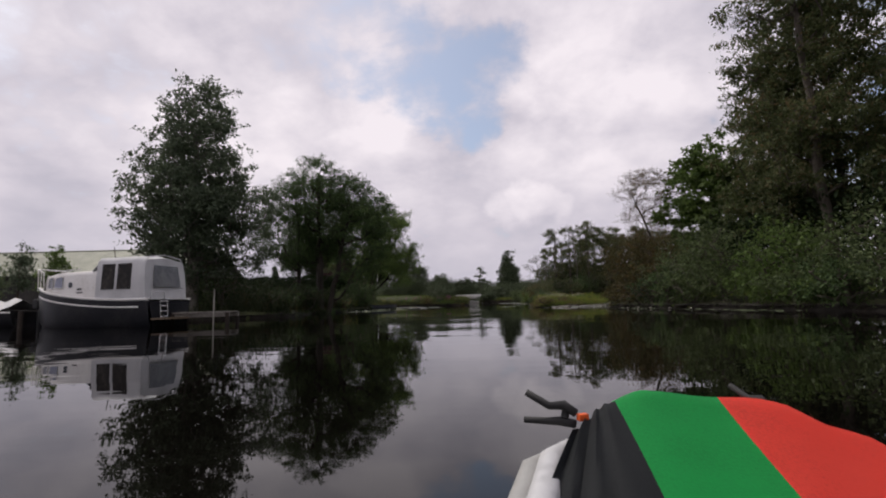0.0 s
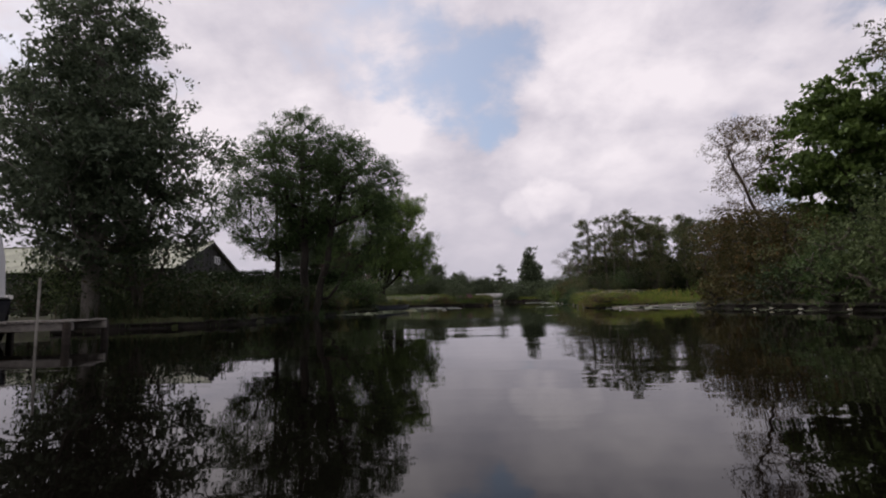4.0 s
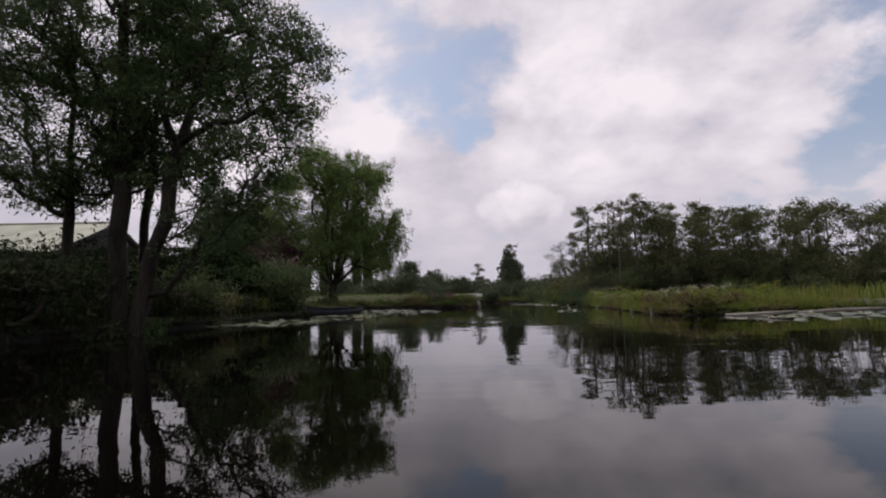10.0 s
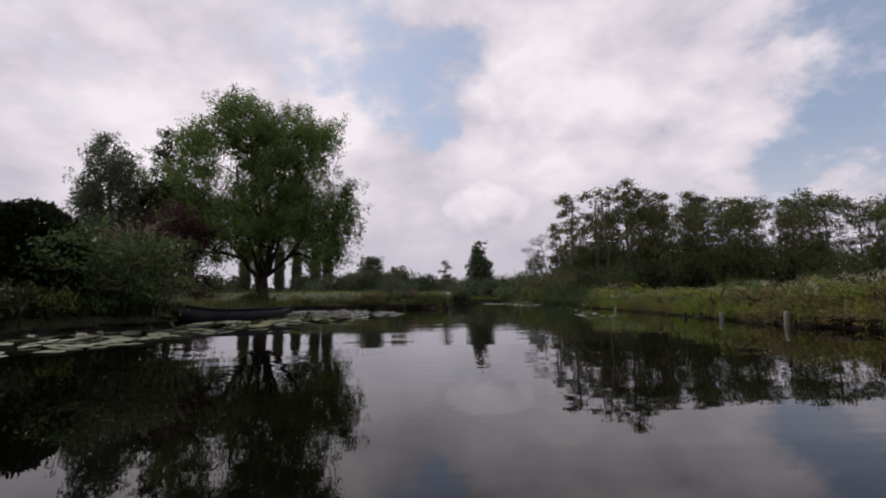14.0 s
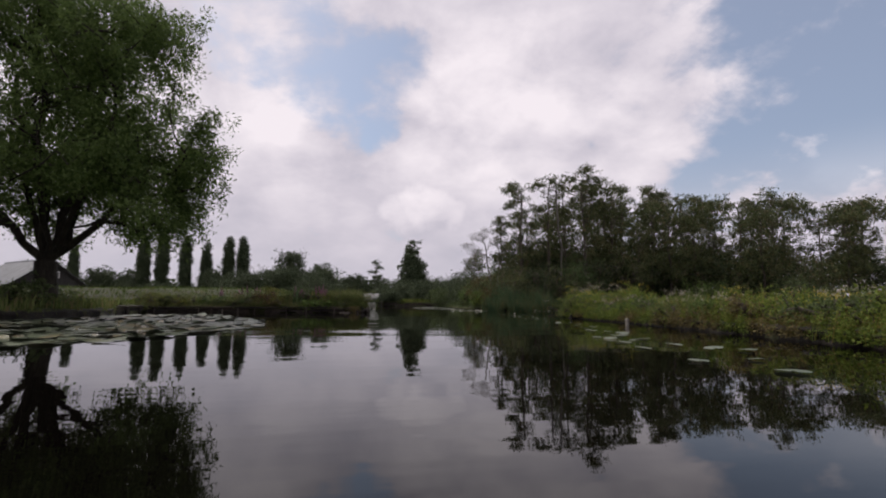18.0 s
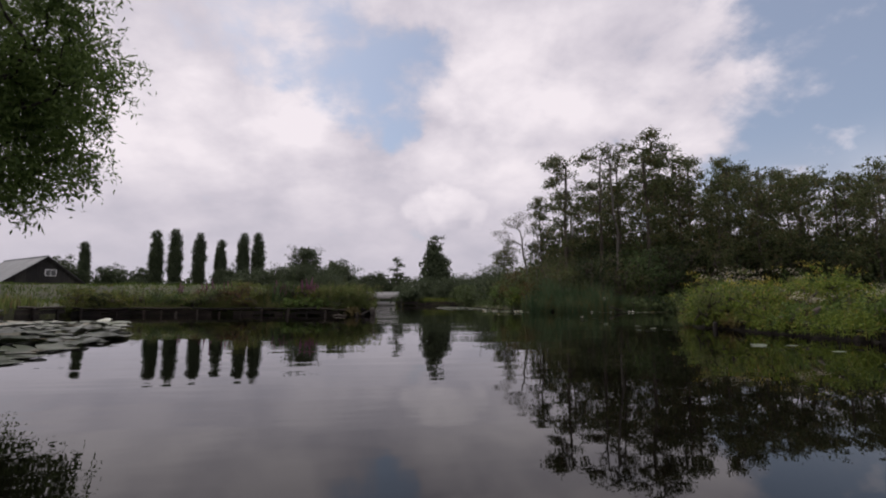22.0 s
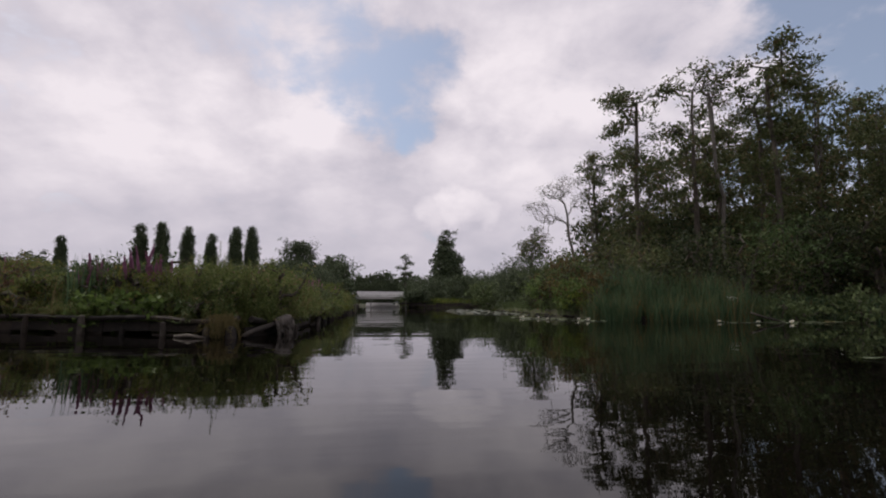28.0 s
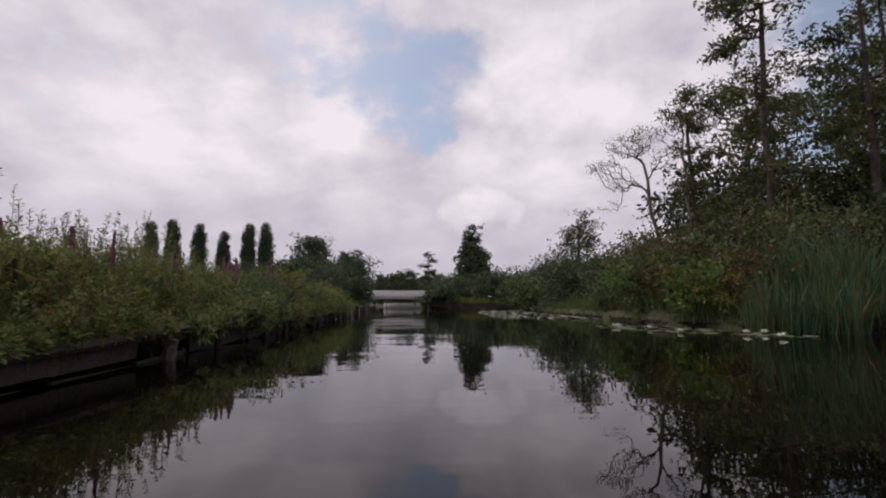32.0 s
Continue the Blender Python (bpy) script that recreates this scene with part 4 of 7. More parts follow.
# added backing against sky gaps; the wood's deep shade is in its colour
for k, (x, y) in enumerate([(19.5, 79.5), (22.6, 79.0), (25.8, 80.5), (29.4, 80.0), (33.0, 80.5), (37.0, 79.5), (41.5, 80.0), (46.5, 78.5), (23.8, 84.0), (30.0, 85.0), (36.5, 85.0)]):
    bush("dense dark thicket deep in the wood", at(x, y), 2.4, 2.2, 7.4, LEAF_SHADE_TINT, 1260 + k, 0.24, 1.4, "deep thicket")
for k, (x, y, rx, h, mt) in enumerate([(12.7, 70.6, 0.9, 1.5, GRASS_DRY), (12.9, 71.9, 1.0, 2.2, LEAF_BROWN), (12.5, 69.6, 0.7, 1.1, BANK_GREEN)]):
    bush("yellow-brown bush leaning over the water", at(x, y), rx, rx, h, mt, 1230 + k, 0.10, 1.1, "yellowing bushes")

# ------------------------------------------------------------------ the far end
pop = tree("lombardy_poplar", "dark columnar poplar in a distant row", "tree", at(-39.3, 154.5), [(0.1 * math.sin(3 * k), 0.1 * math.cos(2 * k), 2.4 + 1.48 * k, r_, r_, 1.25) for k, r_ in enumerate((0.75, 1.05, 1.2, 1.3, 1.2, 1.25, 1.15, 1.05, 0.75))], 13.9, 0.3, 420, 84, 0.28, 0.24, LEAF_FAR, BARK, 111, group="poplar row", rise=0.0, shell=0.6, twigs=12, flat=1.3)
for x, y, s, turn in ((-35.9, 155.5, 1.03, 40), (-30.9, 155, 0.98, 90), (-26.8, 156, 0.9, 160), (-21.6, 154, 0.98, 220), (-18.7, 155, 1.0, 300), (-51.8, 152, 0.80, 20)):
    copy_thing(pop, pose(x, y, land_z(x, y), 0, 0, turn) @ Matrix.Scale(s, 4)).matrix_basis = pose(x, y, land_z(x, y), 0, 0, turn) @ Matrix.Scale(s, 4)
tree("conifer", "tall pointed swamp cypress on the far bank", "tree", at(21.3, 156), [(0, 0, 4.6, 3.8, 3.8, 4.0), (0, 0, 8.4, 3.2, 3.2, 3.4), (0, 0, 11.6, 2.2, 2.2, 2.8), (0, 0, 14.4, 1.1, 1.1, 2.2)], 16.2, 0.35, 420, 44, 0.5, 0.5, LEAF_FAR, BARK, 121, rise=0.0)
tree("pine_tree", "thin pine with tiered branches in the distance", "tree", at(13.6, 172), [(0, 0, 11.6, 1.1, 1.1, 0.6), (0.8, 0, 10.2, 1.3, 1.3, 0.35), (-0.7, 0, 9.0, 1.6, 1.4, 0.35), (0.7, 0, 7.6, 1.6, 1.6, 0.35), (-0.4, 0, 6.2, 1.6, 1.6, 0.4), (0.3, 0, 4.6, 2.2, 1.8, 0.8)], 12.2, 0.22, 110, 44, 0.30, 0.30, LEAF_FAR, BARK, 122)
tree("far_tree", "ragged open-crowned tree behind the broad bushes", "tree", at(-6.6, 131), masses(4.2, 9.0, 22, 3.6, ragged, 140, 0.42, 0.6), 8.4, 0.16, 200, 44, 0.30, 0.42, LEAF_FAR, BARK, 140, group="far trees")
tree("far_tree", "thin bare-topped tree behind the broad bushes", "tree", at(-4.6, 132), [(0, 0, 7.0, 1.4, 1.4, 1.6), (0.2, 0, 9.6, 1.0, 1.0, 1.6)], 10.8, 0.12, 90, 6, 0.26, 0.3, LEAF_FAR, BARK_GREY, 141, group="far trees")
tree("far_tree", "small round open tree behind the broad bushes", "tree", at(-0.6, 127), masses(2.4, 7.2, 18, 2.5, round_top, 142, 0.45, 0.65), 6.6, 0.14, 160, 40, 0.28, 0.36, LEAF_FAR, BARK, 142, group="far trees")
for k, (x, y, r_, h) in enumerate(((2.6, 186, 2.6, 8.4), (6.2, 188, 3.2, 9.2), (10.0, 187, 3.4, 9.4), (16.5, 186, 3.0, 8.6), (-54, 150, 4.0, 9.4), (-45.3, 150, 3.0, 8.2), (-41.8, 153, 2.2, 7.8), (-23.8, 151, 2.6, 8.2))):
    tree("far_tree", "rounded dark green tree on the horizon", "tree", at(x, y), masses(1.8, h - 0.9, 20, r_, round_top, 143 + k, 0.5, 0.7), h - 1.0, 0.2, 180, 48, 0.36, 0.42, LEAF_FAR, BARK, 143 + k, group="far trees")
for k, (x, y, rx, ry, h, mt) in enumerate([(-7, 130, 6.5, 5, 7.4, LEAF_FAR), (-13, 131, 4, 4, 6.0, LEAF_FAR), (-1.2, 124, 3.4, 3, 6.2, LEAF_FAR), (-4.5, 127, 4, 3.4, 7.4, LEAF_FAR), (-24.5, 152, 4, 4, 7.0, LEAF_FAR), (-47.3, 150, 2.4, 2.4, 6.3, LEAF_FAR), (-41.6, 151, 3, 3, 5.6, LEAF_FAR), (-34.0, 148, 2.6, 2.6, 4.4, LEAF_FAR), (-18.0, 138, 3.6, 3, 5.4, LEAF_FAR),
                                          (16, 150, 5, 4, 6.5, LEAF_FAR), (27, 150, 5, 4, 7, LEAF_FAR), (20, 117, 5, 3, 4.6, LEAF_FAR), (25, 108, 5, 4, 5.2, LEAF_FAR), (21, 101, 3.4, 3, 4.6, LEAF_FAR), (10.6, 115.2, 2.4, 2, 2.6, LEAF_FAR), (1.0, 112.5, 2.0, 2.2, 3.6, LEAF_FAR), (-1.5, 108, 2.6, 2.4, 4.4, LEAF_FAR), (19, 96, 3.4, 3, 5.0, LEAF_FAR), (14.9, 91.6, 1.8, 2.0, 3.0, LEAF_BUSH), (27, 98, 5, 4, 5.6, LEAF_FAR),
                                          (33, 112, 5, 4, 6, LEAF_FAR), (16.6, 87, 2.6, 2.4, 4.0, LEAF_FAR), (19, 84, 2.6, 2.4, 4, LEAF_BUSH), (5.5, 185, 7, 4, 7, LEAF_FAR), (-58, 150, 4, 4, 8.4, LEAF_FAR), (-64, 150, 4, 4, 6.5, LEAF_FAR)]):
    bush("broad rounded bush on the far bank", at(x, y), rx, ry, h, mt, 130 + k, 0.30 if y > 110 else 0.18, 2.2, "far bushes")


def far_woods(name, label, arc, seed, n, h):
    """A distant belt of trees as one mass of leaf clumps on a wandering line."""
    rng = np.random.default_rng(seed)
    t = rng.uniform(0, 1, n)
    a, b = np.array(arc[0], float), np.array(arc[1], float)
    top = h * (0.55 + 0.45 * np.abs(np.sin(t * 23 + 2 * np.sin(t * 9))) * (0.6 + 0.4 * np.sin(t * 61)))
    C = a + (b - a) * t[:, None]
    C = np.column_stack([C + rng.normal(size=(n, 2)) * 3, rng.uniform(0.0, 1, n) ** 0.8 * top])
    V, F = leaf_mesh(C, 1.5, rng, 1.3, 0)
    tagged(np_part(name, V, F, LEAF_FAR), label, "woods", kind="stuff")


far_woods("far_woods", "distant dark belt of trees on the horizon", ((-190, 225), (-10, 235)), 1, 13000, 9)
far_woods("far_woods", "distant dark belt of trees on the horizon", ((-12, 240), (190, 215)), 2, 13000, 10)
far_woods("far_woods", "distant trees beyond the harbour", ((-150, 75), (-95, 200)), 3, 8000, 8)
far_woods("far_woods", "wood stretching away behind the east bank", ((26, -30), (30, 24)), 4, 6000, 13)
far_woods("far_woods", "wood stretching away behind the east bank", ((66, 68), (150, 40)), 5, 6000, 11)
far_woods("far_woods", "trees along the canal astern", ((-90, -75), (90, -75)), 6, 5000, 10)


# ------------------------------------------------------------------ plants of the banks
def blades(pts, heights, rng, mat, name, label, width=0.02, bend=0.25, parent=None):
    """Upright bent blades in three segments."""
    n = len(pts)
    a = rng.uniform(0, 2 * np.pi, n)
    d = np.stack([np.cos(a), np.sin(a), np.zeros(n)], 1)
    b = rng.uniform(0, 2 * np.pi, n)
    s = np.stack([np.cos(b), np.sin(b), np.zeros(n)], 1) * width * rng.uniform(0.6, 1.3, n)[:, None]
    h = heights[:, None]
    k = (bend * rng.uniform(0.1, 1, n) * heights)[:, None]
    up = np.array([[0, 0, 1.0]])
    m1, tip = pts + up * h * 0.55 + d * k * 0.3, pts + up * h * (1 - 0.12 * k / h) + d * k
    V = np.stack([pts - s, pts + s, m1 + s * 0.8, m1 - s * 0.8, tip], 1)
    o = np.arange(n)[:, None] * 5
    F = np.concatenate([o + [0, 1, 2], o + [0, 2, 3], o + [3, 2, 4]])
    ob = np_part(name, V.reshape(-1, 3), F, mat, parent)
    return tagged(ob, label, "plants", kind="stuff") if not parent else ob


def strip(line, n, rng, inland=(0.0, 2.0), side=1, wet=0.16):
    """Random places along a shoreline, inland of it (on the left of its direction if side is 1), at most wet metres out over the water."""
    P = np.array(line, float)
    seg = np.linalg.norm(np.diff(P, axis=0), axis=1)
    k = rng.choice(len(seg), n, p=seg / seg.sum())
    t = rng.uniform(0, 1, n)[:, None]
    d = (P[k + 1] - P[k]) / seg[k][:, None]
    nrm = np.stack([-d[:, 1], d[:, 0]], 1) * side
    q = P[k] + (P[k + 1] - P[k]) * t + nrm * rng.uniform(*inland, n)[:, None]
    q = q[shore_distance(q[:, 0], q[:, 1]) > -wet]
    z = np.maximum(ground_height(q[:, 0], q[:, 1]), 0.12)
    return np.column_stack([q, z])


def patchy(pts, scale, seed, low=0.5):
    """A factor for heights that changes from patch to patch."""
    v = np.sin(pts[:, 0] * scale + seed) + np.sin(pts[:, 1] * scale * 1.3 + 2 * seed) + np.sin((pts[:, 0] + pts[:, 1]) * scale * 0.7 + seed * 3)
    return low + (1 - low) * np.clip(0.5 + v / 4, 0, 1)


def weeds(name, label, pts, heights, rng, leaf_mat, leaf=0.09, per=14, elong=3.0):
    """Upright stalks clothed with leaves that shorten towards the top."""
    n = len(pts)
    lean = rng.normal(size=(n, 2)) * 0.12
    t = rng.uniform(0.08, 1, (n, per)) ** 0.85
    C = np.repeat(pts[:, None], per, 1).copy()
    C[:, :, 2] += t * heights[:, None]
    C[:, :, :2] += lean[:, None] * (t * heights[:, None])[..., None]
    a = rng.uniform(0, 2 * np.pi, (n, per))
    out = np.stack([np.cos(a), np.sin(a), 0.15 + 0.9 * t + rng.normal(size=(n, per)) * 0.3], 2)
    out /= np.linalg.norm(out, axis=2, keepdims=True)
    C += out * [1, 1, 0.3] * (rng.uniform(0.0, 0.06, (n, per)) * (1.1 - t))[..., None]
    C, out = C.reshape(-1, 3), out.reshape(-1, 3)
    ln = (leaf * 1.3 * (1.12 - 0.62 * t) * rng.uniform(0.7, 1.25, (n, per))).reshape(-1, 1)
    side = np.cross(out, rng.normal(size=out.shape) * 0.4 + [0, 0, 1.0])
    side /= np.linalg.norm(side, axis=1, keepdims=True) + 1e-9
    w = ln / elong / 2
    tip = C + out * ln
    tip[:, 2] -= 0.22 * ln[:, 0]
    mid = C + out * ln * 0.5
    V = np.stack([C, mid + side * w, tip, mid - side * w], 1).reshape(-1, 3)
    b = np.arange(len(C))[:, None] * 4
    F = np.concatenate([b + [0, 1, 2], b + [0, 2, 3]])
    top = pts + np.column_stack([lean * heights[:, None], heights])
    SV, SF = frusta(pts, top, np.full(n, 0.005), np.full(n, 0.002), 3)
    SF = np.concatenate([SF[:, [0, 1, 2]], SF[:, [0, 2, 3]]]) + len(V)
    return tagged(np_part(name, np.concatenate([V, SV]), np.concatenate([F, SF]), leaf_mat), label, "plants", kind="stuff")


rg = np.random.default_rng(5)
FADED_BLOOM = varied("faded_bloom", [(0.16, 0.12, 0.10), (0.26, 0.19, 0.17), (0.30, 0.20, 0.20)], 20, 90, 0.9)
PEN_FRONT = [(-8, 61.4), (-6, 62.5), (-1.3, 61.7), (1.2, 60.8), (2.6, 60.1)]
PEN_TIP = [(-3.2, 62.0), (-1.3, 61.7), (1.2, 60.8), (2.6, 60.1)]
PEN_SIDE = [(2.7, 60.1), (2.95, 61.0), (3.1, 66.7), (3.3, 80), (3.2, 100), (3.1, 118)]
BANK_B = [(12, 32.4), (8, 31.5), (6.6, 31.9), (6.3, 33.5), (6.9, 36), (8.1, 41), (9.15, 46), (9.8, 50.8), (11.0, 52.2), (13.8, 53.0), (20, 53.9)]
BANK_C = [(34, 61.7), (25, 64.8), (19, 66.8), (15.5, 66.6), (13.4, 67.0), (12.4, 68.4), (11.9, 70.5), (13.0, 78), (14.2, 89)]
LEFT_BANK = [(-11, 20.0), (-8.4, 20.8), (-7.1, 22.5), (-7.3, 27.3), (-6.6, 31), (-6.4, 35), (-5.5, 37.5)]
WILLOW_BANK = [(-8.0, 43), (-7.2, 46.5), (-6.4, 49.5), (-6.2, 52.5), (-7.1, 56), (-8.5, 59.2), (-8.1, 61.4)]



def bank_face(name, line, top, seed, side=1, hang=5, plant=None):
    """The upright dark peat face of a bank, uneven, from under the water to the turf."""
    P = np.array(line, float)
    pts = []
    for a, b in zip(P, P[1:]):
        n = max(2, int(np.linalg.norm(b - a) / 0.22))
        pts += [a + (b - a) * k / n for k in range(n)]
    pts = np.array(pts + [P[-1]])
    d = np.gradient(pts, axis=0)
    d /= np.linalg.norm(d, axis=1, keepdims=True)
    out = np.stack([d[:, 1], -d[:, 0]], 1) * side
    r = np.random.default_rng(seed)
    rows = []
    for z, push in ((-0.5, 0.10), (-0.05, 0.07), (0.10, 0.0), (top * 0.8, 0.06), (top, 0.02), (top + 0.01, -0.4)):
        j = r.normal(size=len(pts)) * 0.035
        rows.append(np.column_stack([pts + out * (push + j)[:, None], np.full(len(pts), z) + r.normal(size=len(pts)) * 0.02]))
    V = np.concatenate(rows)
    n = len(pts)
    q = (np.arange(len(rows) - 1)[:, None] * n + np.arange(n - 1)[None]).ravel()
    F = np.stack([q, q + 1, q + n + 1, q + n], 1)
    ob = np_part(name, V, F, PEAT)
    tagged(ob, "dark wet peat face of the bank at the waterline", "bank", kind="structure")
    # roots and withered blades hanging over it
    m = int(len(pts) * hang)
    k = r.integers(0, n, m)
    c = np.column_stack([pts[k] + out[k] * r.uniform(-0.05, 0.10, m)[:, None] + r.normal(size=(m, 2)) * 0.05, top + r.uniform(-0.10, 0.12, m)])
    a = np.column_stack([out[k] + r.normal(size=(m, 2)) * 0.5, r.uniform(-0.9, 0.7, m)])
    a /= np.linalg.norm(a, axis=1, keepdims=True)
    ln = r.uniform(0.06, 0.18, m)[:, None]
    s = np.cross(a, r.normal(size=(m, 3))) * 0.004
    tip = c + a * ln
    tip[:, 2] -= ln[:, 0] * 0.5
    mid = c + a * ln * 0.55
    V = np.stack([c - s, c + s, mid + s, mid - s, tip], 1).reshape(-1, 3)
    o = np.arange(m)[:, None] * 5
    F = np.concatenate([o + [0, 1, 2], o + [0, 2, 3], o + [3, 2, 4]])
    tagged(np_part("hanging_sedge", V, F, plant or GRASS), "limp sedge hanging over the bank's edge", "plants", kind="stuff")


bank_face("bank_west", LEFT_BANK, 0.16, 2, hang=12, plant=LEAF_ASH)
bank_face("bank_willow", [(-5.5, 37.5), (-6.6, 39.5), (-8.0, 43), (-7.2, 46.5), (-6.4, 49.5), (-6.2, 52.5), (-7.1, 56), (-8.5, 59.2)], 0.24, 4)
bank_face("bank_sedge", BANK_B, 0.18, 5, -1, 8, BANK_GREEN)
bank_face("bank_reeds", BANK_C, 0.10, 6, -1)
bank_face("bank_east", [(10, 29.2), (9.2, 27.5), (9.1, 25), (9.9, 20), (10.9, 13), (11.4, 5)], 0.18, 7, 1, 5, LEAF_BUSH)
HERB_OLIVE = leafy("herb_olive", (0.072, 0.086, 0.020), (0.185, 0.200, 0.054), (0.22, 0.15, 0.06), 0.40)
HERB_RUST = leafy("herb_rust", (0.075, 0.045, 0.026), (0.17, 0.105, 0.060), (0.24, 0.12, 0.09), 0.35)


def lumps(label, line, count, seed, inland, size, height, mats, group):
    """Clumps of tall herbs of different kinds set along a shore."""
    g = random.Random(seed)
    A = np.array(line, float)
    length = np.concatenate([[0], np.cumsum(np.hypot(*np.diff(A, axis=0).T))])
    for k in range(count):
        d = length[-1] * (k + g.uniform(0.1, 0.9)) / count
        x, y = np.interp(d, length, A[:, 0]), np.interp(d, length, A[:, 1])
        e = np.searchsorted(length, d)
        tx, ty = A[min(e, len(A) - 1)] - A[max(e - 1, 0)]
        q = math.hypot(tx, ty)
        o = g.uniform(*inland)
        x, y = x - ty / q * o, y + tx / q * o
        r_ = g.uniform(*size)
        bush(label, (float(x), float(y), max(land_z(float(x), float(y)), 0.16) - 0.05), r_, r_, g.uniform(*height), g.choice(mats), seed + k, g.uniform(0.055, 0.075), 0.8, group, name="herb_clump", category="plant", elong=g.uniform(2.4, 3.6))


# peninsula: tall weeds with purple loosestrife
p = strip(PEN_FRONT, 5200, rg, (0.05, 3.4))
blades(p, (0.50 * patchy(p, 0.9, 1, 0.3) * rg.uniform(0.6, 1.25, len(p))), rg, GRASS, "tall_grass", "rank green grass on the peninsula", 0.016, 0.35)
p = strip(PEN_SIDE[:4], 9000, rg, (0.02, 2.6))
blades(p, (0.58 * patchy(p, 1.4, 2) * rg.uniform(0.6, 1.25, len(p))), rg, GRASS, "tall_grass", "rank green grass along the timbered bank", 0.006, 0.45)
p = strip(PEN_TIP, 760, rg, (0.0, 2.2))
weeds("willowherb", "leafy green willowherb on the peninsula", p, 0.85 * patchy(p, 1.1, 3, 0.15) * rg.uniform(0.7, 1.15, len(p)), rg, WEED, 0.072, 30)
p = strip(PEN_FRONT, 420, rg, (-0.1, 1.2))
p = p[patchy(p, 1.7, 9, 0.0) > 0.55]
weeds("nettles", "dark green nettles in patches on the peninsula", p, 0.55 * rg.uniform(0.6, 1.3, len(p)), rg, LEAF_ASH, 0.075, 34, 2.0)
for line, amount in ((PEN_TIP, 300), (PEN_SIDE[1:4], 420)):
    p = strip(line, amount, rg, (0.25, 2.0))
    p = p[patchy(p, 2.0, 4, 0.0) > 0.5]
    weeds("withered_dock", "withered pinkish brown stalks among the weeds", p, 0.72 * rg.uniform(0.6, 1.2, len(p)), rg, LEAF_BROWN, 0.055, 26, 2.6)
p = strip(PEN_SIDE[:3], 900, rg, (-0.14, 1.6))
weeds("willowherb", "leafy green willowherb along the timbered bank", p, 0.92 * patchy(p, 1.5, 4, 0.3) * rg.uniform(0.7, 1.2, len(p)), rg, WEED, 0.060, 56, 3.4)
p = strip(PEN_SIDE[2:4], 800, rg, (0.0, 1.8))
weeds("willowherb", "leafy green willowherb along the timbered bank", p, 0.92 * patchy(p, 1.5, 5, 0.3) * rg.uniform(0.7, 1.15, len(p)), rg, WEED, 0.072, 30)
for line, amount in ((PEN_TIP, 36), (PEN_SIDE[:3], 46), (PEN_SIDE[2:4], 50)):
    p = strip(line, amount, rg, (0.1, 1.8))
    weeds("mugwort", "tall leafy mugwort stalks above the weeds", p, rg.uniform(0.62, 1.0, len(p)), rg, WEED, 0.055, 56, 3.6)
p = strip(PEN_SIDE[:3], 230, rg, (0.05, 1.1))
weeds("great_willowherb", "tall willowherb stalks standing above the weeds", p, rg.uniform(0.65, 1.08, len(p)) * patchy(p, 1.7, 21, 0.55), rg, WEED, 0.075, 80, 3.6)
p = strip(PEN_SIDE[:3], 24, rg, (0.2, 0.9))
weeds("great_willowherb", "thin seeding willowherb stalks", p, rg.uniform(0.9, 1.25, len(p)), rg, WEED, 0.05, 80, 3.2)
p = strip(PEN_TIP, 90, rg, (0.1, 1.6))
weeds("great_willowherb", "tall willowherb stalks on the peninsula's tip", p, rg.uniform(0.55, 0.9, len(p)), rg, WEED, 0.07, 70, 3.4)
for line, amount in ((PEN_FRONT, 640), (PEN_SIDE[:3], 520), (PEN_SIDE[2:4], 640)):
    p = strip(line, amount * 2, rg, (-0.34, 0.25), 1, 0.36)
    p[:, 2] = np.where(shore_distance(p[:, 0], p[:, 1]) < 0.0, 0.20, p[:, 2])
    weeds("bank_herbs", "low leafy herbs spilling over the bank timbers", p, 0.42 * patchy(p, 2.5, 14, 0.2) * rg.uniform(0.5, 1.3, len(p)), rg, WEED, 0.052, 26, 2.6)
p = strip([(-40, 64), (-8, 63.6), (-1.3, 63.4), (1.0, 63.4)], 17000, rg, (0.0, 10))
blades(p, 0.22 * patchy(p, 0.8, 3, 0.4) * rg.uniform(0.4, 1.3, len(p)), rg, MEADOW, "meadow_grass", "bright green meadow grass on the low dyke", 0.016, 1.1)
p = strip([(-30, 80), (2.6, 80)], 5000, rg, (0.0, 38))
blades(p, 0.5 * rg.uniform(0.5, 1.2, len(p)), rg, MEADOW, "meadow_grass", "green meadow grass towards the bridge", 0.035, 0.9)


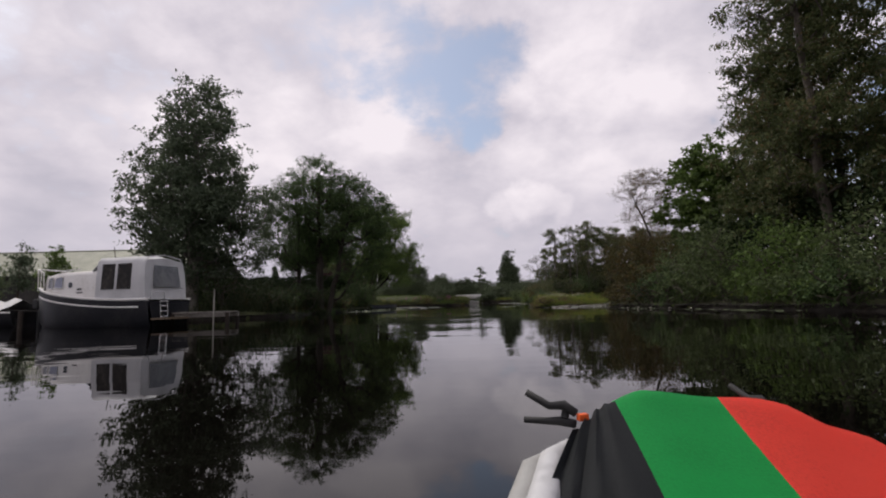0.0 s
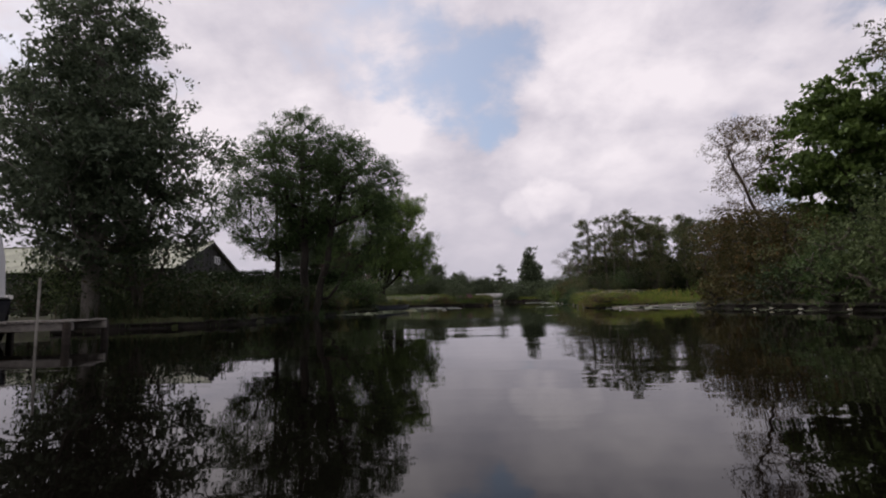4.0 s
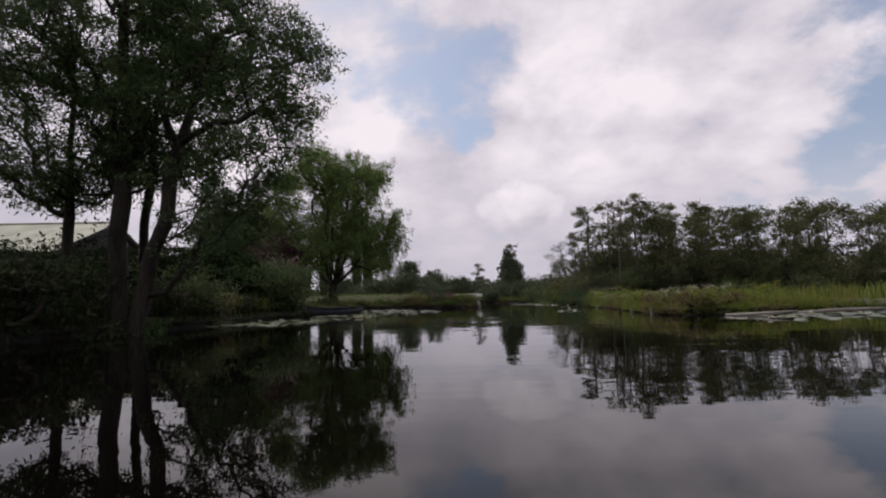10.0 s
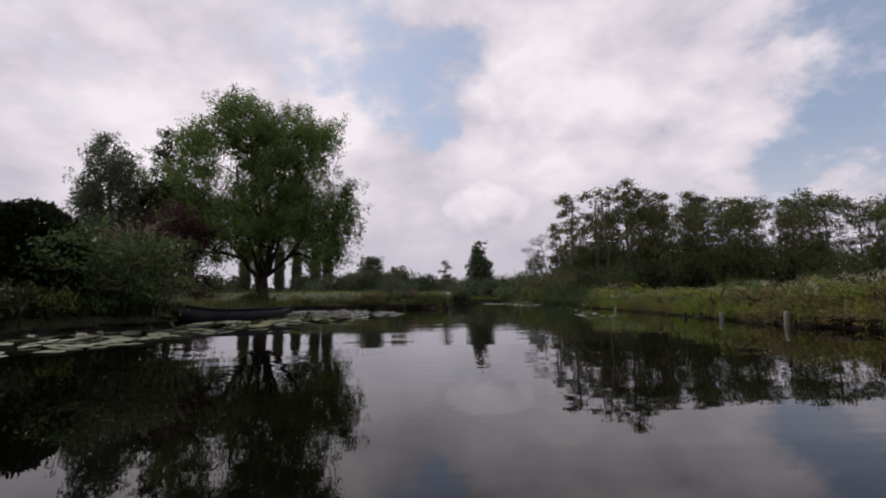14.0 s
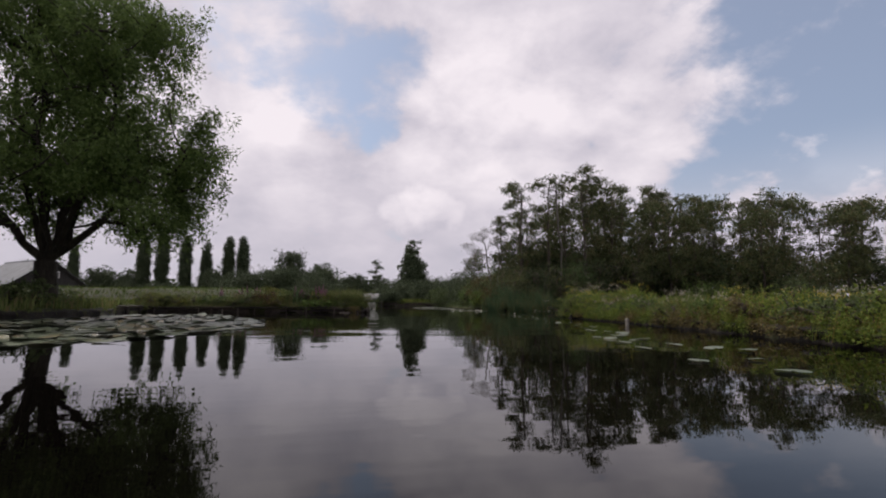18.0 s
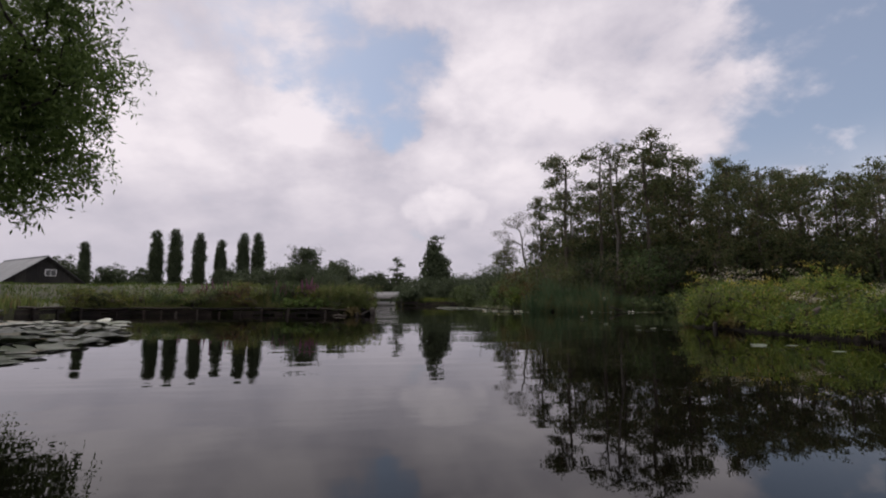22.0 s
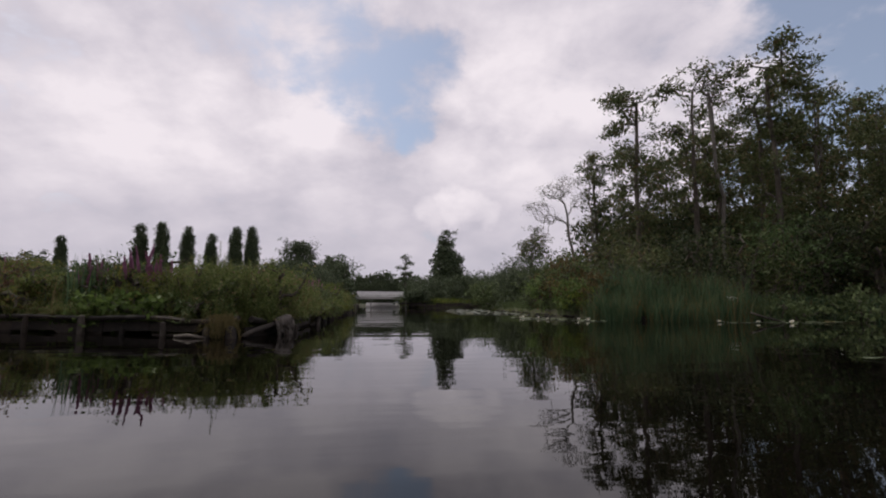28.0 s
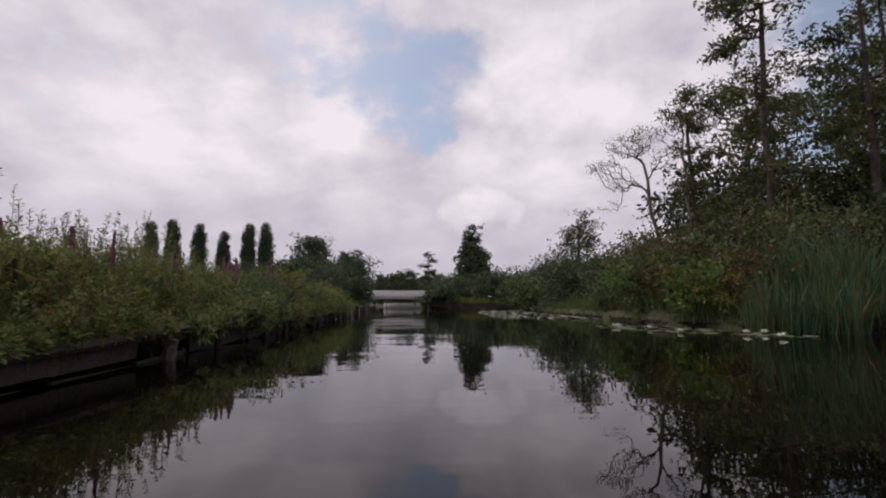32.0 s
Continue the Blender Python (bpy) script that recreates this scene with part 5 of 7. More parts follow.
def loosestrife(x, y, h, seed):
    """Purple loosestrife: stalks, leaves and flower spikes."""
    r = np.random.default_rng(seed)
    root = thing("purple_loosestrife", "purple loosestrife with upright flower spikes", "flowers", pose(*at(x, y)), "loosestrife")
    n = 4
    h *= 0.9 if x < 1 else 0.76
    base = np.column_stack([r.normal(size=(n, 2)) * 0.10, np.zeros(n)])
    top = base + np.column_stack([r.normal(size=(n, 2)) * 0.12, h * r.uniform(0.8, 1.1, n)])
    V, F = frusta(base, top, np.full(n, 0.006), np.full(n, 0.003), 4)
    np_part("stalks", V, F, WEED, root)
    t = r.uniform(0.15, 0.75, (n, 16))
    C = (base[:, None] + (top - base)[:, None] * t[..., None]).reshape(-1, 3)
    V, F = leaf_mesh(C, 0.08, r, 3.4, -0.2, 0.3)
    np_part("leaves", V, F, WEED, root)
    for k in range(n):
        d = top[k] - base[k]
        rings = [(base[k] + d * f) for f in (0.64, 0.68, 0.74, 0.80, 0.86, 0.92, 0.97, 1.0)]
        bm = tube(rings, [0.004, 0.018, 0.024, 0.023, 0.019, 0.015, 0.011, 0.003], 8)
        for v in bm.verts:
            v.co += Vector((r.normal(), r.normal(), r.normal())) * 0.008
        part("flower_spike", bm, LOOSESTRIFE, root, "purple flower spike")


for k, (x, y, h) in enumerate([(-4.6, 63.4, 1.2), (-3.2, 62.8, 1.3), (-2.6, 63.1, 1.2), (-0.45, 61.9, 1.25), (-0.2, 61.8, 1.2), (0.0, 62.0, 1.15), (0.62, 61.3, 1.3), (0.80, 61.1, 1.35), (1.0, 61.3, 1.3), (0.9, 61.6, 1.3), (1.5, 61.2, 1.05), (1.75, 61.4, 1.0),
                                (2.2, 61.5, 1.1), (2.45, 61.7, 1.1), (2.3, 62.9, 1.2), (2.5, 64.2, 1.25), (2.6, 65.6, 1.3), (2.45, 65.9, 1.3), (2.65, 67.4, 1.35), (2.7, 67.8, 1.4), (2.5, 70.6, 1.5), (2.8, 70.9, 1.5), (2.8, 73.5, 1.4), (2.8, 76.0, 1.4)]):
    loosestrife(x, y, h, 300 + k)

# sedge bank between the two inlets
p = strip(BANK_B, 16000, rg, (0.0, 4.5), -1)
blades(p, 0.38 * patchy(p, 1.5, 6, 0.2) * rg.uniform(0.6, 1.2, len(p)), rg, BANK_GREEN, "sedge", "fresh green sedge and grass on the bank", 0.012, 0.6)
p = strip(BANK_B, 2000, rg, (-0.06, 4.0), -1)
weeds("water_mint", "leafy green bank herbs", p, 0.40 * patchy(p, 1.4, 7, 0.12) * rg.uniform(0.5, 1.2, len(p)), rg, BANK_GREEN, 0.058, 34, 2.6)
p = strip(BANK_B, 900, rg, (-0.1, 3.0), -1)
p = p[patchy(p, 1.9, 3, 0.0) > 0.52]
weeds("meadowsweet", "fresh green leafy tussocks on the sedge bank", p, 0.46 * rg.uniform(0.5, 1.2, len(p)), rg, BANK_GREEN, 0.062, 44, 2.2)
p = strip(BANK_B, 900, rg, (-0.12, 2.4), -1)
p = p[patchy(p, 2.2, 8, 0.0) > 0.56]
weeds("yellow_herbs", "yellowing ochre herbs in clumps on the bank", p, 0.42 * rg.uniform(0.4, 1.15, len(p)), rg, GRASS_DRY, 0.055, 40, 3.0)
p = strip(BANK_B, 1700, rg, (-0.30, 0.3), -1, 0.32)
p[:, 2] = np.maximum(p[:, 2] - 0.1, 0.03)
half = patchy(p, 2.6, 5, 0.0) > 0.45
weeds("bank_herbs", "green herbs spilling over the peat edge", p[~half], 0.34 * rg.uniform(0.5, 1.3, int((~half).sum())), rg, BANK_GREEN, 0.055, 26, 2.8)
p = p[half]
weeds("bank_herbs", "straw-brown herbs spilling over the peat edge", p, 0.30 * rg.uniform(0.5, 1.3, len(p)), rg, GRASS_DRY, 0.055, 26, 2.8)
p = strip(BANK_B, 220, rg, (0.3, 4.0), -1)
p = p[patchy(p, 0.9, 2, 0.0) > 0.52]
tall = rg.uniform(0.38, 0.66, len(p))
weeds("hemp_agrimony", "tall herbs with faded cream flower heads", p, tall, rg, WEED, 0.10, 20)
C = np.repeat(p + np.column_stack([np.zeros((len(p), 2)), tall]), 22, axis=0) + rg.normal(size=(len(p) * 22, 3)) * [0.07, 0.07, 0.04]
V, F = leaf_mesh(C, 0.026, rg, 1.4, 0)
tagged(np_part("flower_heads", V, F, CREAM_BLOOM), "faded cream flower heads on tall herbs", "flowers", kind="stuff")
p = strip([(60, 36), (30, 36), (12, 36)], 7000, rg, (0, 20), -1)
blades(p, 0.7 * rg.uniform(0.5, 1.2, len(p)), rg, GRASS, "meadow_grass", "rank grass behind the reed bank", 0.035, 0.4)

for k in range(30):
    g = random.Random(900 + k)
    q = strip(BANK_B, 40, np.random.default_rng(900 + k), (0.1, 2.6), -1)[0]
    bush("leafy tussock of herbs on the sedge bank", (float(q[0]), float(q[1]), float(q[2]) - 0.05), g.uniform(0.3, 0.6), g.uniform(0.3, 0.6), g.uniform(0.3, 0.52), (BANK_GREEN, LEAF_WILLOW, GRASS, GRASS_DRY, BANK_GREEN)[k % 5], 900 + k, 0.07, 0.45, "bank tussocks", elong=2.8)
lumps("rounded clump of bank herbs above the peat edge", BANK_B[1:9], 34, 1800, (-1.0, -0.1), (0.35, 0.62), (0.42, 0.72), (WEED, BANK_GREEN, LEAF_BUSH, HERB_OLIVE, BANK_GREEN, GRASS_DRY), "bank tussocks")
YELLOW_BLOOM = leafy("yellow_bloom", (0.30, 0.24, 0.04), (0.55, 0.46, 0.10))
CLUMPS = [(9.9, 50.1, 0.55, 0.95), (10.3, 50.9, 0.6, 1.05), (11.1, 51.5, 0.65, 1.1), (12.2, 51.9, 0.7, 1.1), (9.8, 49.1, 0.5, 0.85), (9.6, 47.9, 0.5, 0.8), (10.9, 50.0, 0.6, 1.0), (13.4, 52.3, 0.7, 1.0), (9.6, 46.4, 0.5, 0.85),
          (9.3, 44.6, 0.5, 0.8), (9.9, 43.2, 0.6, 1.0), (8.8, 42.6, 0.5, 0.8), (9.6, 40.8, 0.55, 0.95), (8.4, 40.0, 0.45, 0.75), (9.0, 38.2, 0.6, 1.0), (7.8, 37.4, 0.5, 0.8), (8.6, 35.6, 0.55, 1.0), (7.3, 34.6, 0.5, 0.85), (8.2, 33.4, 0.5, 0.9), (10.2, 34.4, 0.6, 1.0), (10.6, 37.4, 0.6, 1.0), (11.2, 46.6, 0.6, 1.05), (11.6, 49.2, 0.6, 1.05)]
for k, (x, y, r_, h) in enumerate(CLUMPS):
    h *= 0.66 if y < 48 else 0.95
    r_ *= 1.0 if y < 48 else 1.25
    bloom = (CREAM_BLOOM, YELLOW_BLOOM, CREAM_BLOOM)[k % 3]
    clump = bush(("tall herb clump with faded cream flower heads", "tall ragwort clump with yellow flower heads", "tall herb clump with faded cream flower heads")[k % 3], at(x, y, -0.05), r_, r_, h, (WEED, BANK_GREEN, LEAF_WILLOW)[k % 3], 1300 + k, 0.060, 1.3, "flowering clumps", name="herb_clump", category="plant", elong=2.8)
    r = np.random.default_rng(1300 + k)
    c = np.column_stack([r.normal(size=(9, 2)) * r_ * 0.45, h * r.uniform(0.86, 1.12, 9)])
    C = np.repeat(c, 16, axis=0) + r.normal(size=(144, 3)) * [0.05, 0.05, 0.025]
    V, F = leaf_mesh(C, 0.026, r, 1.4, 0)
    tagged(np_part("bloom", V, F, bloom, clump), kind="stuff")
for k in range(9):
    g = random.Random(980 + k)
    q = strip(PEN_FRONT[:3], 40, np.random.default_rng(980 + k), (0.0, 1.4))[0]
    bush("low dark tuft of rushes at the meadow's edge", (float(q[0]), float(q[1]), float(q[2]) - 0.05), g.uniform(0.3, 0.6), g.uniform(0.3, 0.5), g.uniform(0.5, 0.85), (LEAF_ASH, GRASS, WEED)[k % 3], 980 + k, 0.08, 0.5, "meadow tufts", elong=4)
for k in range(22):
    g = random.Random(950 + k)
    q = strip(PEN_TIP if k % 2 else PEN_SIDE[:3], 40, np.random.default_rng(950 + k), (0.2, 1.6))[0]
    bush("tall clump of weeds on the peninsula", (float(q[0]), float(q[1]), float(q[2]) - 0.05), g.uniform(0.3, 0.6), g.uniform(0.3, 0.6), g.uniform(0.6, 0.95), (WEED, LEAF_ASH, HERB_OLIVE, WEED)[k % 4], 950 + k, 0.065, 0.45, "weed clumps", elong=3)

lumps("bushy clump of tall herbs on the old plank bank", PEN_SIDE[:3], 13, 1500, (0.4, 0.8), (0.42, 0.6), (0.6, 0.95), (WEED, HERB_OLIVE, LEAF_BUSH, WEED, GRASS), "weed clumps")
lumps("bushy clump of tall herbs on the old plank bank", PEN_SIDE[2:4], 16, 1540, (0.1, 0.6), (0.5, 0.75), (0.85, 1.25), (WEED, HERB_OLIVE, LEAF_BUSH, WEED, GRASS), "weed clumps")
lumps("leafy herbs hanging over the old planks", [(3.16, 64.2), (3.2, 66.7), (3.38, 80)], 20, 1700, (-0.10, 0.12), (0.34, 0.50), (0.42, 0.66), (WEED, HERB_OLIVE, LEAF_BUSH, WEED), "weed clumps")
lumps("bushy clump of tall herbs on the old plank bank", PEN_TIP, 16, 1580, (0.2, 1.1), (0.42, 0.65), (0.8, 1.25), (LEAF_ASH, HERB_OLIVE, WEED, WEED, LEAF_BUSH), "weed clumps")
lumps("dark rounded clump of rushes and herbs at the meadow's edge", PEN_FRONT[:3], 13, 1620, (0.1, 0.9), (0.4, 0.8), (0.45, 0.95), (LEAF_SHADE_TINT, HERB_RUST, LEAF_ASH, WEED, HERB_OLIVE), "meadow tufts")
for k, (x, y, r_, h) in enumerate(((0.25, 61.2, 0.5, 0.62), (0.8, 60.95, 0.5, 0.58), (1.2, 60.8, 0.4, 0.5), (-0.5, 61.5, 0.45, 0.5))):
    bush("low bramble with broad mid-green leaves over the planks", at(x, y, -0.05), r_, r_ * 0.8, h, LEAF_MAPLE, 1660 + k, 0.10, 0.9, "brambles", name="bramble", category="bush", elong=1.7)
p = np.column_stack([rg.normal(-0.25, 0.30, 90), rg.normal(61.9, 0.25, 90), np.full(90, 0.15)])
blades(p, rg.uniform(0.8, 1.35, 90), rg, REED, "reeds", "tuft of tall dark sword-shaped reeds on the tip", 0.018, 0.22)

# tall reeds before the alder wood
p = strip([(16.4, 66.6), (15.5, 66.6), (13.4, 67.0), (12.5, 68.4)], 2600, rg, (-0.85, 1.0), -1, 0.9)
p[:, 2] = np.where(shore_distance(p[:, 0], p[:, 1]) < 0.15, -0.1, p[:, 2])
blades(p, 1.8 * patchy(p, 1.9, 8, 0.45) * rg.uniform(0.5, 1.12, len(p)), rg, REED, "reeds", "tall blue-green bulrush reeds standing in the water", 0.012, 0.42)
p = strip([(16.4, 66.6), (15.5, 66.6), (13.4, 67.0), (12.5, 68.4)], 520, rg, (-0.85, 0.6), -1, 0.9)
p[:, 2] = np.where(shore_distance(p[:, 0], p[:, 1]) < 0.15, -0.1, p[:, 2])
blades(p, 0.9 * rg.uniform(0.4, 1.2, len(p)), rg, GRASS_DRY, "dead_reeds", "withered straw-brown reed leaves among the green", 0.010, 0.9)
p = strip([(34, 61.7), (25, 64.8), (19, 66.8), (17, 66.7)], 3000, rg, (-0.5, 0.9), -1, 0.9)
p[:, 2] = np.where(shore_distance(p[:, 0], p[:, 1]) < 0.15, -0.1, p[:, 2])
blades(p, 0.95 * patchy(p, 1.3, 9, 0.6) * rg.uniform(0.7, 1.1, len(p)), rg, REED, "reeds", "tall green reeds along the inlet", 0.018, 0.22)
p = strip(BANK_C[2:7], 5200, rg, (-0.15, 1.0), -1)
blades(p, 0.6 * patchy(p, 1.6, 13, 0.3) * rg.uniform(0.5, 1.2, len(p)), rg, LEAF_BUSH, "sedge", "sedge at the foot of the reeds", 0.010, 0.6)
p = strip([(11.9, 70.5), (13.0, 78), (14.2, 89), (16.2, 96)], 3000, rg, (0, 1.2), -1)
blades(p, 0.5 * rg.uniform(0.5, 1.2, len(p)), rg, LEAF_BUSH, "sedge", "sedge at the foot of the far bushes", 0.012, 0.5)
p = strip([(20, 113.2), (8.6, 114.2)], 2500, rg, (0, 3), -1)
blades(p, 0.9 * rg.uniform(0.5, 1.2, len(p)), rg, GRASS, "meadow_grass", "grass on the far timbered bank", 0.05, 0.4)

# left bank undergrowth; grass and nettles carry the bank's shade in their colour
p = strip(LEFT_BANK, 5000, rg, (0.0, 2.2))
blades(p, 0.6 * patchy(p, 1.3, 10, 0.4) * rg.uniform(0.5, 1.2, len(p)), rg, LEAF_SHADE_TINT, "bank_grass", "grass on the shaded bank, shade put into its colour", 0.016, 0.5)
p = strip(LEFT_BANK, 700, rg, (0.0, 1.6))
weeds("nettles", "nettles on the shaded bank, shade put into their colour", p, 1.15 * patchy(p, 1.0, 11, 0.4) * rg.uniform(0.6, 1.15, len(p)), rg, LEAF_SHADE_TINT, 0.065, 38, 2.4)
p = strip(LEFT_BANK[2:6], 170, rg, (-0.10, 0.5))
weeds("water_dock", "reddish brown withered dock at the waterline", p, 0.42 * rg.uniform(0.4, 1.2, len(p)), rg, LEAF_BROWN, 0.06, 22, 2.6)
p = strip(LEFT_BANK[1:5], 110, rg, (0.0, 1.4))
weeds("withered_stalks", "withered brown stalks on the shaded bank", p, 0.9 * rg.uniform(0.5, 1.2, len(p)), rg, LEAF_BROWN, 0.05, 26, 3.0)
p = strip(WILLOW_BANK, 5200, rg, (0.0, 3.0))
blades(p, 0.50 * patchy(p, 1.3, 12, 0.3) * rg.uniform(0.5, 1.2, len(p)), rg, WEED, "bank_grass", "green grass round the willow", 0.018, 0.45)
# bank shrubs: darker leaf colours stand in for the shade they grow in
for k, (x, y, rx, h, mt) in enumerate([(-9.6, 21.4, 1.6, 4.1, LEAF_SHADE_TINT), (-11.4, 22.0, 1.6, 4.3, LEAF_BUSH), (-8.0, 22.4, 1.0, 1.7, LEAF_SHADE_TINT), (-7.9, 24.0, 0.9, 1.5, LEAF_ASH), (-8.4, 25.6, 1.1, 1.9, LEAF_SHADE_TINT), (-9.6, 23.6, 1.3, 2.4, LEAF_DARK), (-8.2, 30.6, 1.1, 1.6, LEAF_DARK),
                                      (-7.2, 31.6, 0.8, 1.3, LEAF_SHADE_TINT), (-7.5, 33.2, 0.7, 1.1, LEAF_DARK), (-6.9, 34.6, 0.7, 1.0, LEAF_SHADE_TINT), (-12.4, 22.6, 1.5, 2.4, LEAF_DARK), (-14.5, 23.2, 1.4, 2.2, LEAF_SHADE_TINT), (-10.8, 26.5, 1.5, 2.4, LEAF_DARK), (-9.4, 30.2, 1.4, 2.5, LEAF_DARK), (-11.5, 29.4, 1.6, 2.4, LEAF_DARK), (-8.6, 32.4, 1.1, 1.5, LEAF_DARK), (-8.9, 34.4, 1.0, 1.2, LEAF_DARK), (-7.9, 28.9, 1.0, 1.7, LEAF_SHADE_TINT), (-13.4, 27.0, 1.6, 2.2, LEAF_SHADE_TINT), (-16, 25.5, 1.6, 2.0, LEAF_SHADE_TINT)]):
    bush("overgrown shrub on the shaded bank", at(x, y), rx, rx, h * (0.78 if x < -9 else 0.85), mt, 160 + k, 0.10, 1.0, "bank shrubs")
buddleia = bush("butterfly bush with pale drooping flower spikes", at(-6.2, 37.3), 1.5, 1.3, 2.35, LEAF_BUSH, 180, 0.10, 1.4, elong=3)
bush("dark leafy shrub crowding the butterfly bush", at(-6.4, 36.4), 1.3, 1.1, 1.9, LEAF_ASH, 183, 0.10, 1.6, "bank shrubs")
bush("dark leafy shrub crowding the butterfly bush", at(-6.6, 37.6), 1.2, 1.0, 2.1, LEAF_SHADE_TINT, 184, 0.10, 1.6, "bank shrubs")
for k in range(26):
    g = random.Random(700 + k)
    a, r_ = g.uniform(0, 6.28), g.uniform(0.2, 1.15)
    x, y, z = r_ * math.cos(a), r_ * math.sin(a), 2.1 - 0.45 * r_ + g.uniform(-0.15, 0.1)
    u, v = 0.07 * math.cos(a), 0.07 * math.sin(a)
    part("flower_spike", tube([(x, y, z - 0.30), (x, y, z), (x + u, y + v, z + 0.10), (x + 2 * u, y + 2 * v, z + 0.12)], [0.006, 0.022, 0.026, 0.008], 6), FADED_BLOOM, buddleia, "faded pinkish flower spike")
for k, (x, y, h, r_) in enumerate(((-7.0, 32.6, 1.0, 0.5), (-6.9, 33.9, 0.8, 0.45), (-6.7, 35.2, 0.7, 0.5))):
    bush("tuft of yellow-green grass and herbs at the water", at(x, y), r_, r_, h, (GRASS, WEED, GRASS)[k], 190 + k, 0.12, 0.8, "bank tufts", elong=4)
bush("rounded grey-green shrub at the water's edge", at(-6.9, 31.0), 1.05, 1.0, 1.45, LEAF_BUSH, 193, 0.10, 1.2, "bank tufts", elong=3)
bush("tuft of straw-coloured herbs at the water's edge", at(-6.5, 32.4), 0.5, 0.5, 0.8, GRASS_DRY, 194, 0.09, 0.8, "bank tufts", elong=4)
# shrubs under the ashes, the crowns' shade coloured into their leaves
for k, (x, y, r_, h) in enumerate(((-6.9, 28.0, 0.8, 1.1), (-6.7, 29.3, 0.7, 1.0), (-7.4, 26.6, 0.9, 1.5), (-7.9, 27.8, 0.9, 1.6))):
    bush("dark leafy shrub at the foot of the ashes", at(x, y), r_, r_, h, (LEAF_SHADE_TINT, LEAF_ASH)[k % 2], 195 + k, 0.09, 1.3, "bank shrubs")
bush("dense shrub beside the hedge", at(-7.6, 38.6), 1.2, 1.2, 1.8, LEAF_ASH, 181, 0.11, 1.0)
bush("low sedge tussock at the willow", at(-7.3, 51.0), 1.0, 1.2, 0.9, LEAF_BUSH, 182, 0.12, 1.0)


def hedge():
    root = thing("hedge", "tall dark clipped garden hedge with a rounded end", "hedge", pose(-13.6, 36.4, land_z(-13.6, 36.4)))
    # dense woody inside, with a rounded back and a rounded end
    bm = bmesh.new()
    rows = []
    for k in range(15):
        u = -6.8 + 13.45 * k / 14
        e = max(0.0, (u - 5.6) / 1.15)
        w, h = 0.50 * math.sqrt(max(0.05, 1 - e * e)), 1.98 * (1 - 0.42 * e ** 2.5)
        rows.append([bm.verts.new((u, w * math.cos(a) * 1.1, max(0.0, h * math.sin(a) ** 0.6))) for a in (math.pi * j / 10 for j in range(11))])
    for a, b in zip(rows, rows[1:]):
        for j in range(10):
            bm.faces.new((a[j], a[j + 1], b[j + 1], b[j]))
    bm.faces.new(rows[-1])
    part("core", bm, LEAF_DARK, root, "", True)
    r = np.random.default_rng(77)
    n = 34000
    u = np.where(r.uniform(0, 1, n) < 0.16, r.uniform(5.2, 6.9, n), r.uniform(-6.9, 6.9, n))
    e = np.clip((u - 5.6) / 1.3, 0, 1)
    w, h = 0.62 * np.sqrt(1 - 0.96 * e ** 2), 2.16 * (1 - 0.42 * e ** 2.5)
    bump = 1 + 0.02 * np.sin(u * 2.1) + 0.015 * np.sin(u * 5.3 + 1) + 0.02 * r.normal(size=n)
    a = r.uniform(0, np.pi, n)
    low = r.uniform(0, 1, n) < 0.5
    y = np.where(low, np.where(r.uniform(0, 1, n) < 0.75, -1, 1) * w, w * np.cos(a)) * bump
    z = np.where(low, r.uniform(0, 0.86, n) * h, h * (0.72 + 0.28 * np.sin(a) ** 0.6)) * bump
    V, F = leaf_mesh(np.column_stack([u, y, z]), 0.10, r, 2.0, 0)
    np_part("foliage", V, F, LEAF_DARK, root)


hedge()


# ------------------------------------------------------------------ cabin cruiser at its mooring
HULL_BLACK = varied("hull_black", [(0.010, 0.011, 0.014), (0.018, 0.019, 0.023), (0.035, 0.035, 0.036)], 1.5, 20, 0.4, 0.05, 0.002, spec=0.15)
GEL_WHITE = varied("gelcoat_white", [(0.58, 0.56, 0.52), (0.72, 0.70, 0.66), (0.78, 0.77, 0.74)], 1.2, 14, 0.35, 0.03, 0.002)
CANVAS = varied("canvas_grey", [(0.44, 0.44, 0.44), (0.55, 0.55, 0.55), (0.62, 0.62, 0.61)], 1.6, 60, 0.85, 0.25, 0.006)
CLEAR_FOIL = varied("clear_foil", [(0.010, 0.010, 0.010), (0.022, 0.020, 0.018), (0.07, 0.06, 0.05)], 2, 9, 0.3, 0.1, 0.004, spec=0.12)
FOIL_PALE = varied("hazy_foil", [(0.07, 0.07, 0.07), (0.13, 0.13, 0.13), (0.19, 0.19, 0.185)], 2, 9, 0.2, 0.1, 0.004, spec=0.6)
PORT_GLASS = material("tinted_glass", (0.02, 0.025, 0.035), 0.06, 0, 0.7)
CURTAINED = material("curtained_glass", (0.14, 0.16, 0.24), 0.12, 0, 0.7)
STEEL = varied("stainless", [(0.45, 0.45, 0.45), (0.6, 0.6, 0.6)], 5, 40, 0.25, 0.02, 0.001, metal=1.0)
PAINT_WHITE = varied("white_paint", [(0.55, 0.54, 0.52), (0.70, 0.69, 0.67), (0.76, 0.75, 0.73)], 2, 25, 0.5, 0.1, 0.004)
TEAK = varied("deck_wood", [(0.10, 0.07, 0.045), (0.19, 0.14, 0.09)], 3, 30, 0.6, 0.3, 0.004, stretch=(0.3, 1, 1))
RUBBER = varied("black_rubber", [(0.012, 0.012, 0.012), (0.025, 0.025, 0.025)], 4, 40, 0.7, 0.2, 0.003)


